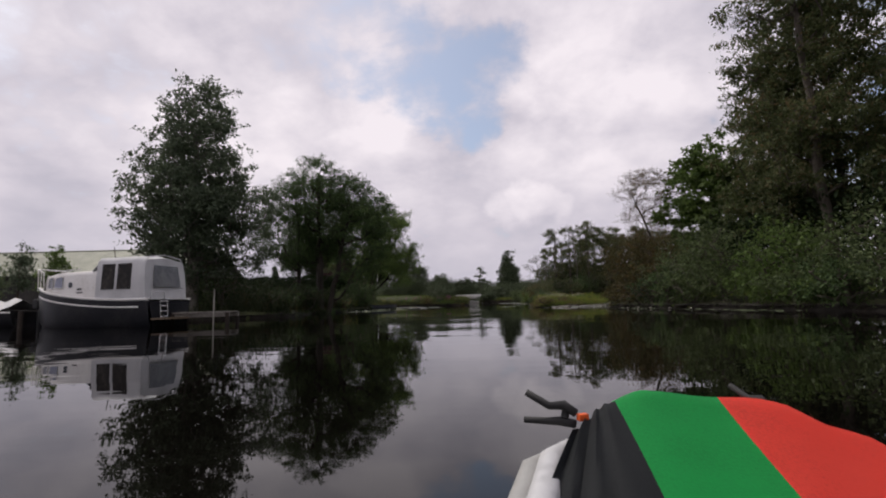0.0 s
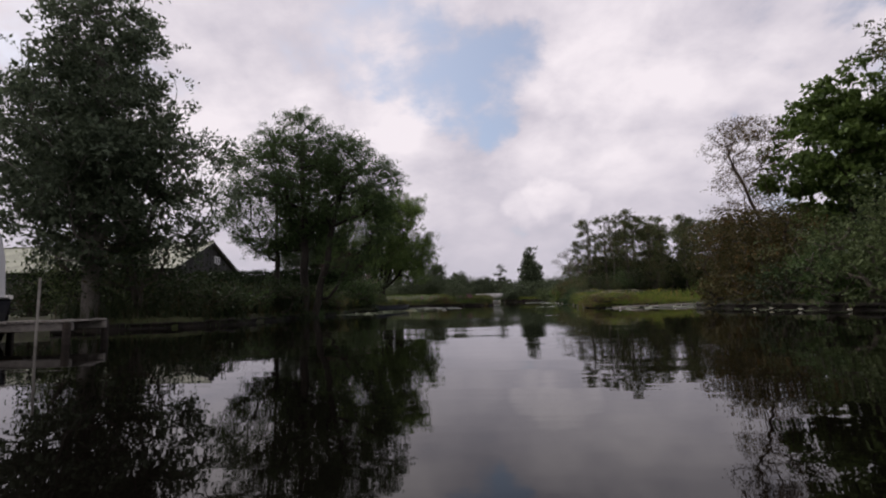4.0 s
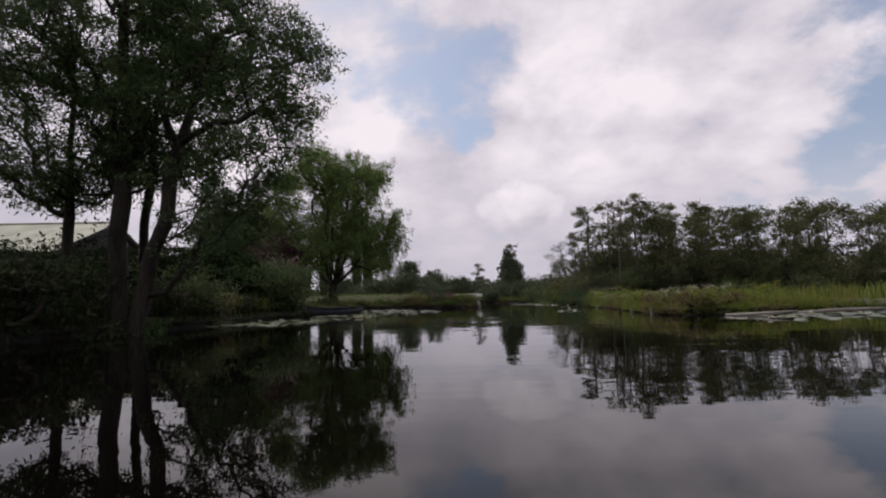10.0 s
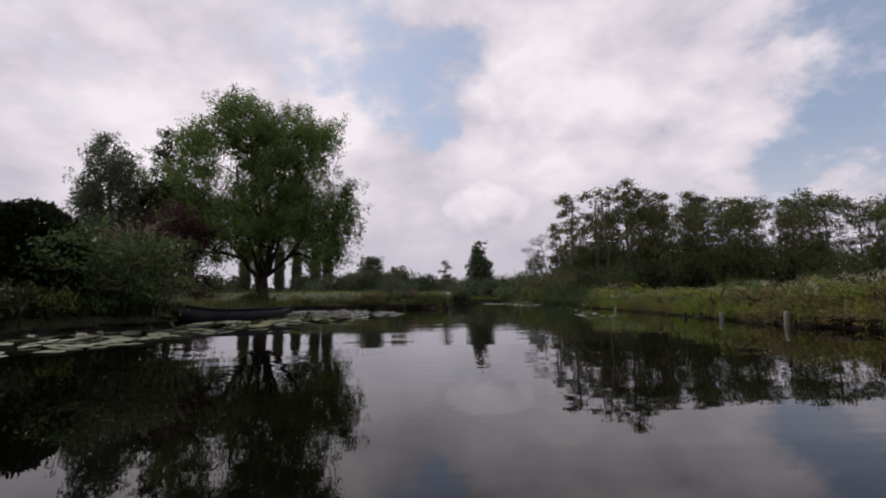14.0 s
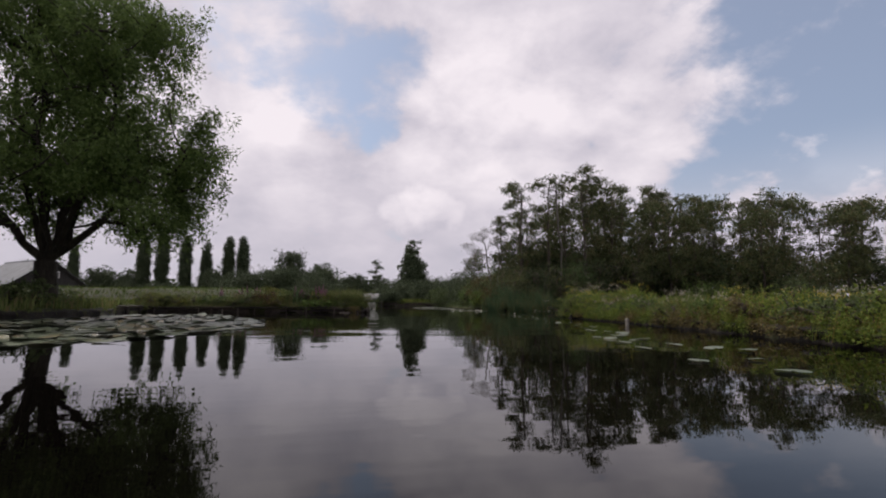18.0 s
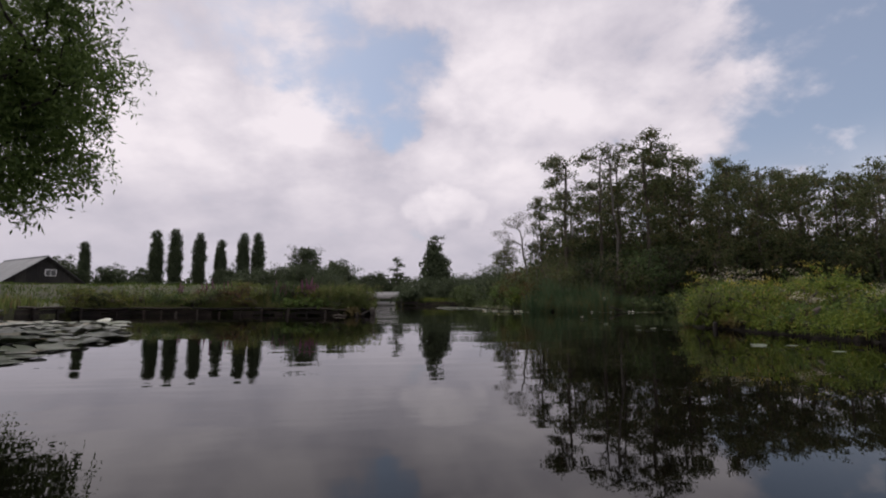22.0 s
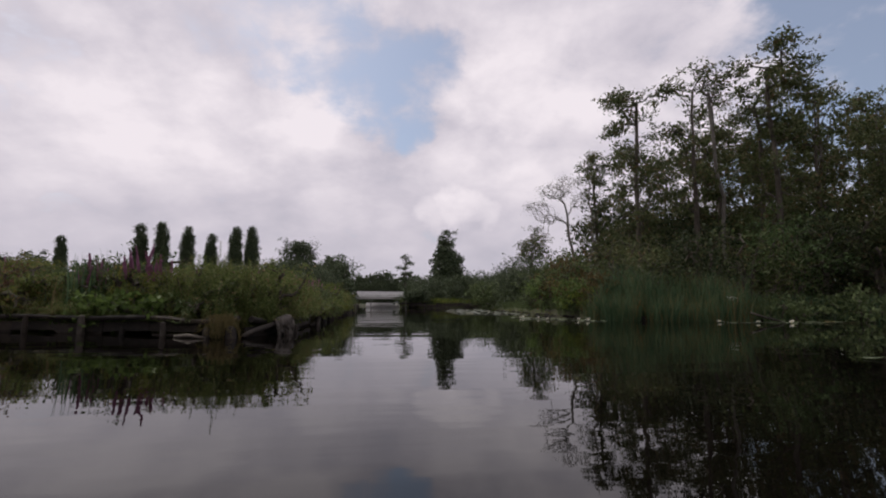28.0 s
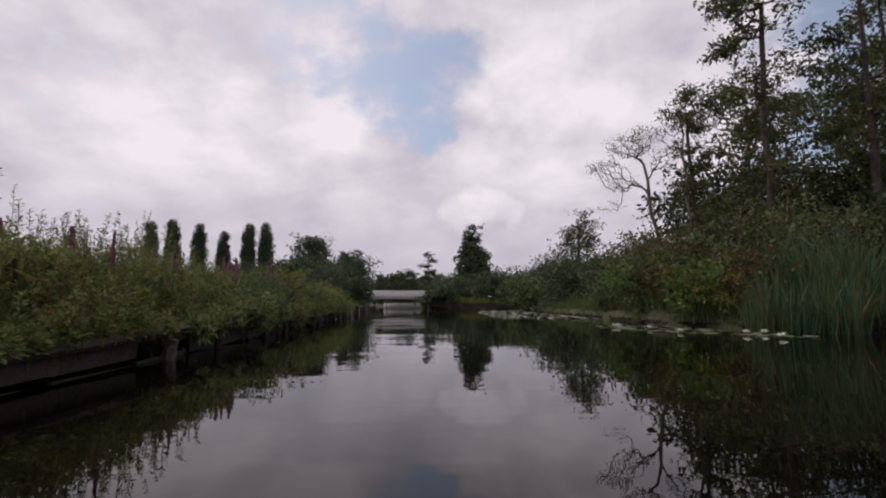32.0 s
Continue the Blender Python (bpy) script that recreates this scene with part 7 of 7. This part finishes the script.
sack = thing("old_sacking", "ragged grey-brown sacking draped over the log", "cloth", pose(3.16, 60.34, 0.225, 0, -12, 64))
bm = bmesh.new()
g = []
for j in range(13):
    s = (j - 4) / 8
    row = []
    for i in range(19):
        x = 0.40 * (i / 18 - 0.5)
        fold = 0.035 * math.sin(i * 1.15 + 0.4) * min(1, abs(s) * 2.2)
        drop = max(0, abs(s) - 0.12) * (0.30 + 0.11 * math.sin(i * 0.85 + 1) + 0.04 * math.sin(i * 2.7))
        side = -1 if s > 0 else 1
        row.append(bm.verts.new((x + 0.012 * math.sin(j * 1.7 + i), side * (0.055 * min(1, abs(s) * 4) + fold), 0.05 - 0.01 * math.sin(i * 1.9) - drop)))
    g.append(row)
for j in range(12):
    for i in range(18):
        if not (j > 7 and i in (6, 12)):
            bm.faces.new((g[j][i], g[j][i + 1], g[j + 1][i + 1], g[j + 1][i]))
bmesh.ops.delete(bm, geom=[v for v in bm.verts if not v.link_faces], context="VERTS")
bmesh.ops.solidify(bm, geom=bm.faces[:], thickness=0.008)
part("cloth", bm, varied("sacking", [(0.045, 0.038, 0.032), (0.10, 0.087, 0.074), (0.17, 0.15, 0.13)], 9, 70, 0.95, 0.6, 0.01), sack, "", True)
p = np.column_stack([2.50 + rg2.normal(size=260) * 0.09, 59.62 + rg2.normal(size=260) * 0.06, np.full(260, 0.30) + rg2.normal(size=260) * 0.03])
q = p + np.column_stack([rg2.normal(size=260) * 0.10, -0.06 + rg2.normal(size=260) * 0.06, -rg2.uniform(0.12, 0.32, 260)])
V, F = frusta(p, q, np.full(260, 0.004), np.full(260, 0.002), 3)
tagged(np_part("dry_grass_tuft", V, F, GRASS_DRY), "straw-yellow tuft of dead grass hanging over the bank", "plants", kind="stuff")


def punt(m, length):
    """A flat black canal punt with a raised square prow."""
    root = thing("punt", "old black wooden punt moored among the lilies", "boat", m)
    n = 14
    xs = [-length / 2 + length * k / n for k in range(n + 1)]

    def half(x):
        f = abs(2 * x / length)
        return 0.62 * (1 - 0.45 * f ** 3)

    def rim(x):
        f = 2 * x / length
        return 0.34 + 0.05 * f * f + 0.16 * max(0, -f) ** 4

    bm, rows = loft([[(x, 0, -0.12 + 0.30 * abs(2 * x / length) ** 5), (x, half(x) * 0.8, -0.10 + 0.30 * abs(2 * x / length) ** 5), (x, half(x), rim(x)), (x, half(x) - 0.05, rim(x)), (x, half(x) * 0.78 - 0.03, 0.06 + 0.25 * abs(2 * x / length) ** 5), (x, 0, 0.05 + 0.25 * abs(2 * x / length) ** 5)][:4] for x in xs])
    hull = part("hull", bm, HULL_BLACK, root, "tarred black hull", True)
    bm = bmesh.new()
    a = [[bm.verts.new((x, s * (half(x) * 0.8), 0.05 + 0.26 * abs(2 * x / length) ** 5)) for x in xs] for s in (-1, 1)]
    for k in range(n):
        bm.faces.new((a[0][k], a[0][k + 1], a[1][k + 1], a[1][k]))
    part("floor_boards", bm, TIMBER, root)
    for s in (-1, 1):
        part("gunwale", tube([(x, s * half(x), rim(x) + 0.01) for x in xs], 0.03, 6), TIMBER, hull)
    for x in (-length * 0.22, length * 0.18):
        part("thwart", box(0.2, half(x) * 1.85, 0.03, x, 0, rim(x) - 0.06, 0.004), TIMBER, root)
    for x in (-length / 2, length / 2):
        part("end_board", box(0.05, half(x) * 2, 0.26, x, 0, rim(x) - 0.10, 0.01), TIMBER, hull)
    part("prow_post", tube([(-length / 2, 0, rim(-length / 2) - 0.1), (-length / 2 - 0.04, 0, rim(-length / 2) + 0.10)], [0.04, 0.03], 7), TIMBER, hull)


punt(pose(-5.35, 41.3, 0, 0, 0, 60), 4.3)
log("pale floating driftwood in the inlet", [(8.6, 30.9, 0.03), (10.0, 31.1, 0.06), (11.6, 31.7, 0.05), (13, 32.0, 0.0)], [0.05, 0.08, 0.07, 0.03], TIMBER_GREY)
log("pale floating driftwood in the inlet", [(6.9, 31.0, 0.02), (7.8, 30.6, 0.05), (8.4, 30.5, 0.1)], [0.04, 0.06, 0.03], TIMBER_GREY)
log("brown root sticking out of the reeds", [(15.8, 65.3, 0.3), (16.1, 65.1, 0.16), (16.6, 64.9, 0.02)], [0.03, 0.035, 0.02], TIMBER)
for k, (x, y, h, mt) in enumerate([(6.2, 33.7, 0.24, TIMBER_GREY), (6.35, 35.6, 0.16, TIMBER_GREY), (6.65, 37.4, 0.13, TIMBER), (8.2, 44.7, 0.16, TIMBER_GREY), (9.3, 49.6, 0.14, TIMBER),
                                   (4.9, 100, 0.9, TIMBER_GREY), (9.2, 112, 1.0, TIMBER_GREY)]):
    root = thing("wooden_post", "short weathered post standing in the water at the bank", "post", pose(x, y, 0, 2.0 * math.sin(k * 2.3), 3.0 * math.cos(k * 1.7), 0), "bank posts")
    part("pole", tube([(0, 0, -0.7), (0, 0, h * 0.9), (0, 0, h)], [0.045, 0.042, 0.03], 8), mt, root)
root = thing("nest_box", "small pale wooden nest box on a post in the reeds", "nest box", pose(16.1, 66.3, -0.06, 0, 0, 20))
part("pole", tube([(-0.07, 0, -0.6), (-0.02, 0, 0.70)], 0.018, 8), TIMBER, root)
part("pole", tube([(0.09, 0, -0.6), (0.03, 0, 0.70)], 0.018, 8), TIMBER, root)
part("box", box(0.27, 0.18, 0.10, 0, 0, 0.75, 0.01, turn=Matrix.Rotation(0.12, 4, "Y")), TIMBER_GREY, root)
part("roof", box(0.31, 0.22, 0.02, 0, 0, 0.815, 0.005, turn=Matrix.Rotation(0.12, 4, "Y")), PAINT_WHITE, root)

# ------------------------------------------------------------------ water lilies
PAD_FLAT = []
for k in range(4):
    n = 14
    V = [(0, 0, 0.004)] + [((1 + 0.06 * math.sin(3 * a + k)) * math.cos(a), (1 + 0.05 * math.cos(2 * a + k)) * math.sin(a), 0.03 * math.sin(2 * a + k) * (k % 2)) for a in (0.22 + (2 * math.pi - 0.44) * j / n for j in range(n + 1))]
    F = [(0, j + 1, j + 2) for j in range(n)]
    PAD_FLAT.append((np.array(V), np.array(F)))
PAD_MESH = [np_mesh("lily_pad", V, F, PAD) for V, F in PAD_FLAT]


def in_polygon(n, poly, rng):
    P = np.array(poly, float)
    lo, hi = P.min(0), P.max(0)
    out = []
    while len(out) < n:
        q = rng.uniform(lo, hi)
        inside = False
        for (ax, ay), (bx, by) in zip(P, np.roll(P, -1, 0)):
            if (ay > q[1]) != (by > q[1]) and q[0] < (bx - ax) * (q[1] - ay) / (by - ay) + ax:
                inside = not inside
        if inside:
            out.append(q)
    return np.array(out)


def lily_bed(label, poly, n, seed, size=0.13, clump=0.6):
    """A mat of pads in one mesh."""
    rng = np.random.default_rng(seed)
    C = in_polygon(n, poly, rng)
    keep = np.sin(C[:, 0] * 2.3 + seed) + np.sin(C[:, 1] * 2.9) + np.sin((C[:, 0] - C[:, 1]) * 1.7) > -1.5 + clump
    C = C[keep]
    VV, FF = [], []
    o = 0
    for c in C:
        V, F = PAD_FLAT[rng.integers(4)]
        s, a = size * rng.uniform(0.55, 1.3), rng.uniform(0, 6.28)
        R = np.array([[math.cos(a), -math.sin(a), 0], [math.sin(a), math.cos(a), 0], [rng.normal() * 0.10, rng.normal() * 0.10, 1]])
        W = (V * s) @ R.T
        W[:, 2] = np.maximum(W[:, 2], -0.004) + 0.008 + rng.uniform(0, 0.02)
        VV.append(W + [c[0], c[1], 0])
        FF.append(F + o)
        o += len(V)
    tagged(np_part("lily_bed", np.concatenate(VV), np.concatenate(FF), PAD), label, "water lilies", kind="stuff")


def lily_flower(x, y, s, parent):
    bm = bmesh.new()
    for ring, (n, tilt, ln) in enumerate(((8, 0.5, 1.0), (7, 0.95, 0.8))):
        for k in range(n):
            a = 2 * math.pi * k / n + ring * 0.4
            d = Vector((math.cos(a) * math.cos(tilt), math.sin(a) * math.cos(tilt), math.sin(tilt)))
            side = Vector((-math.sin(a), math.cos(a), 0))
            v = [bm.verts.new(p) for p in (d * 0.008, d * 0.05 * s / 0.1 * ln * 0.6 + side * 0.016, d * 0.09 * s / 0.1 * ln, d * 0.05 * s / 0.1 * ln * 0.6 - side * 0.016)]
            bm.faces.new(v)
    f = part("lily_flower", bm, PETAL, parent, "white open flower")
    f.location = (x, y, 0.02)
    bm = bmesh.new()
    bmesh.ops.create_cone(bm, cap_ends=True, segments=8, radius1=0.014, radius2=0.02, depth=0.03)
    h = part("flower_heart", bm, STAMEN, f)
    h.location = (0, 0, 0.03)


def lilies(label, poly, n, seed, flowers=0, size=0.15):
    """Pads that can be told apart, each one its own part."""
    rng = np.random.default_rng(seed)
    root = thing("water_lilies", label, "water lilies", pose(0, 0, 0))
    placed = []
    for c in in_polygon(n * 3, poly, rng):
        s = size * rng.uniform(0.6, 1.25)
        if all(math.hypot(c[0] - p[0], c[1] - p[1]) > (s + p[2]) * 0.85 for p in placed) and len(placed) < n:
            placed.append((c[0], c[1], s))
            ob = new("lily_pad", PAD_MESH[rng.integers(4)])
            ob.parent = root
            ob.matrix_basis = pose(c[0], c[1], 0.010 + rng.uniform(0, 0.012), rng.normal() * 3, rng.normal() * 3, rng.uniform(0, 360)) @ Matrix.Scale(s, 4)
    for c in in_polygon(flowers, poly, rng) if flowers else ():
        lily_flower(c[0], c[1], rng.uniform(0.09, 0.13), root)


lilies("grey-green lily pads floating by the shaded bank", [(-6.3, 31.3), (-4.4, 30.9), (-3.5, 33), (-3.2, 35.2), (-4.8, 36.8), (-6.0, 35)], 120, 1, 4)
lily_bed("dense bed of grey-green lily pads before the willow", [(-5.2, 37), (-3.4, 36), (-2.2, 39), (-0.6, 43.4), (-0.2, 45.2), (-0.7, 49.2), (-3, 54.6), (-6.0, 55), (-6.2, 50), (-7.2, 46), (-7.2, 43), (-5.6, 40)], 2800, 2, 0.16)
lilies("white-flowering lilies before the willow", [(-2.9, 38), (-2.2, 40), (-1.0, 45), (-1.4, 49.6), (-3.2, 48), (-3.2, 42)], 60, 3, 12, 0.16)
lilies("scattered lily pads beside the sedge bank", [(5.0, 34.5), (5.4, 37), (6.2, 41), (7.8, 46), (7.2, 46.5), (5.6, 43), (4.4, 38), (4.4, 34.5)], 26, 4, 0, 0.10)
lilies("lily pads in the mouth of the inlet", [(6.6, 28.2), (8.8, 28.4), (12, 30), (12, 31.4), (7.4, 30.6), (6, 30.2)], 90, 5, 6, 0.13)
lily_bed("mat of lily pads in the inlet", [(6.8, 28.8), (9.4, 29.6), (12, 30.4), (16, 31.4), (15, 32.4), (9, 30.8), (7.2, 30.6)], 420, 6, 0.13)
lilies("lily pads under the wooded bank", [(7.8, 25), (8.8, 25), (9.5, 20), (10.4, 13.5), (9.5, 13.5), (8.6, 20)], 60, 7, 5, 0.12)
lilies("white-flowering lilies before the reeds", [(10.6, 67.6), (11.6, 67.2), (11.8, 66.2), (11.0, 66.2)], 22, 8, 3, 0.12)
lilies("white-flowering lilies beside the nest box", [(14.4, 65.4), (17.5, 65.5), (18.5, 65.0), (17.5, 64.2), (15.2, 64.7)], 40, 13, 4, 0.12)
lilies("white-flowering lilies at the far bushes", [(10.2, 67.2), (11.6, 68.0), (11.3, 70), (9.6, 70)], 50, 9, 4, 0.12)
lily_bed("mat of lily pads along the inlet's shore", [(17.8, 65.6), (25, 63.8), (33, 60.8), (33, 60), (24, 62.4), (17.8, 64.8)], 500, 10, 0.14)
lily_bed("mat of lily pads off the far bushes", [(9.2, 76), (12.2, 75), (13.4, 88), (15.4, 95), (12, 95), (10, 86)], 900, 11, 0.16, 0.9)
lilies("a few lily pads drifting in the channel", [(6.8, 47.5), (8.4, 47.5), (9.2, 51), (10.6, 56), (9.4, 57.5), (8, 53)], 14, 12, 1, 0.085)


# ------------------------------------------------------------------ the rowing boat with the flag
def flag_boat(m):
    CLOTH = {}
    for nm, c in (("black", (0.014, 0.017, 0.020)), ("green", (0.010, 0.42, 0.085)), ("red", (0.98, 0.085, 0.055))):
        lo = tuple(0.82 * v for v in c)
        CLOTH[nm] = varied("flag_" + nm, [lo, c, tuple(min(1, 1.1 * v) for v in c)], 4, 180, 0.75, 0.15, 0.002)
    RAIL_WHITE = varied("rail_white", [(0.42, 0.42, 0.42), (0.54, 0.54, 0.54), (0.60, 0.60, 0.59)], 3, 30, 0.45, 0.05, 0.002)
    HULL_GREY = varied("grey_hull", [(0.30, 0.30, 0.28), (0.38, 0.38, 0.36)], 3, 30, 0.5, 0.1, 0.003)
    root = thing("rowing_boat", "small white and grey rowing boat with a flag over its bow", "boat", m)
    rim = [(0.24, -0.40, 0.31), (0.16, 0.0, 0.315), (0.13, 0.45, 0.33), (0.15, 0.70, 0.345), (0.18, 0.92, 0.37), (0.24, 1.08, 0.41), (0.36, 1.17, 0.43), (0.55, 1.21, 0.445), (0.75, 1.20, 0.43), (0.95, 1.14, 0.40), (1.10, 1.02, 0.39), (1.17, 0.80, 0.375), (1.19, 0.45, 0.36), (1.16, 0.0, 0.335), (1.10, -0.40, 0.32)]
    part("gunwale", tube(rim, 0.034, 10), RAIL_WHITE, root, "white rounded gunwale", True)
    part("rub_strip", tube([(0.66 + (x - 0.66) * 1.09, 0.4 + (y - 0.4) * 1.05, z - 0.03) for x, y, z in rim], 0.032, 8), HULL_GREY, root, "grey rubbing strip", True)
    bm = bmesh.new()
    rows = []
    for f, s in ((0, 1.04), (0.35, 1.0), (0.75, 0.9), (1.0, 0.72)):
        rows.append([bm.verts.new((0.66 + (x - 0.66) * s, 0.45 + (y - 0.45) * s, z * (1 - f) - 0.08 * f - 0.03)) for x, y, z in rim])
    for a, b in zip(rows, rows[1:]):
        for k in range(len(rim) - 1):
            bm.faces.new((a[k], a[k + 1], b[k + 1], b[k]))
    bm.faces.new(rows[-1])
    bmesh.ops.recalc_face_normals(bm, faces=bm.faces)
    part("hull", bm, HULL_GREY, root, "", True)
    part("transom", panel([(0.24, -0.40, 0.33), (1.10, -0.40, 0.34), (0.98, -0.30, -0.06), (0.36, -0.30, -0.06)], 0.03), HULL_GREY, root, "grey transom board")
    part("thwart", box(0.92, 0.22, 0.03, 0.66, 0.12, 0.22, 0.006), TEAK, root, "wooden seat board")
    # flag: three stripes along the boat, arched over the bow
    cols = [(0.17, 0.32), (0.375, 0.395), (0.61, 0.645), (1.06, 1.10)]
    flag = part("flag", tube([(0.40, 1.20, 0.44), (0.9, 1.17, 0.40)], 0.006, 5), CLOTH["black"], root, "black, green and red striped flag")
    for nm, (n0, f0), (n1, f1) in (("black", *cols[0:2]), ("green", *cols[1:3]), ("red", *cols[2:4])):
        bm = bmesh.new()
        grid = []
        for j in range(19):
            v = j / 18
            d = 0.62 + 0.72 * v
            row = []
            for i in range(15):
                u = i / 14
                xn, xf = n0 + (n1 - n0) * u, f0 + (f1 - f0) * u
                w = (d - 0.9) / 0.26
                x = xn + (xf - xn) * w
                arch = 0.13 * (1 - ((x - 0.52) / 0.55) ** 2)
                z = 0.318 + arch + 0.36 * (d - 0.9)
                edge = 1.19 - 0.55 * max(0.0, 0.50 - x) ** 1.2 - 0.30 * max(0.0, x - 0.75) ** 1.2
                if d > edge:
                    z -= 1.5 * (d - edge) ** 1.15
                z += 0.007 * math.sin(9 * x + 5 * d) + 0.004 * math.sin(23 * x - 8 * d)
                if nm == "black":
                    fold = (1 - u) ** 1.6
                    z += -0.03 * fold + 0.012 * math.sin(24 * u + 4 * v) * (1 - u)
                row.append(bm.verts.new((x, d, z)))
            grid.append(row)
        for a, b in zip(grid, grid[1:]):
            for i in range(14):
                bm.faces.new((a[i], a[i + 1], b[i + 1], b[i]))
        bmesh.ops.solidify(bm, geom=bm.faces[:], thickness=0.003)
        for e in bm.edges:
            e.smooth = len(e.link_faces) == 2 and e.calc_face_angle(0.0) < 0.8
        part("stripe", bm, CLOTH[nm], flag, nm + " stripe", True)
    for x, y, z, turn, s in ((0.30, 1.16, 0.50, 20, 0.8), (0.80, 1.23, 0.505, -25, 0.75)):
        clamp = thing("spring_clamp", "black plastic spring clamp holding the flag", "clamp", m @ pose(x, y, z, 0, 0, turn) @ Matrix.Scale(s, 4), "clamps")
        part("upper_handle", tube([(0, -0.02, 0.0), (-0.02, 0.01, 0.018), (-0.05, 0.04, 0.012), (-0.10, 0.085, 0.045)], [0.012, 0.014, 0.011, 0.010], 8), RUBBER, clamp, "", True)
        part("lower_handle", tube([(0, -0.02, -0.03), (-0.03, 0.01, -0.026), (-0.06, 0.04, -0.03), (-0.11, 0.08, -0.032)], [0.012, 0.013, 0.010, 0.009], 8), RUBBER, clamp, "", True)
        part("pivot", tube([(-0.025, 0.0, -0.02), (-0.005, 0.02, 0.008)], 0.012, 8), RUBBER, clamp)
        part("jaw_pad", box(0.03, 0.02, 0.02, 0.012, -0.035, -0.008, 0.004), material("orange_pad", (0.8, 0.12, 0.02), 0.6), clamp, "orange jaw pad")


# place, list and scale are fitted to the camera's view at the start
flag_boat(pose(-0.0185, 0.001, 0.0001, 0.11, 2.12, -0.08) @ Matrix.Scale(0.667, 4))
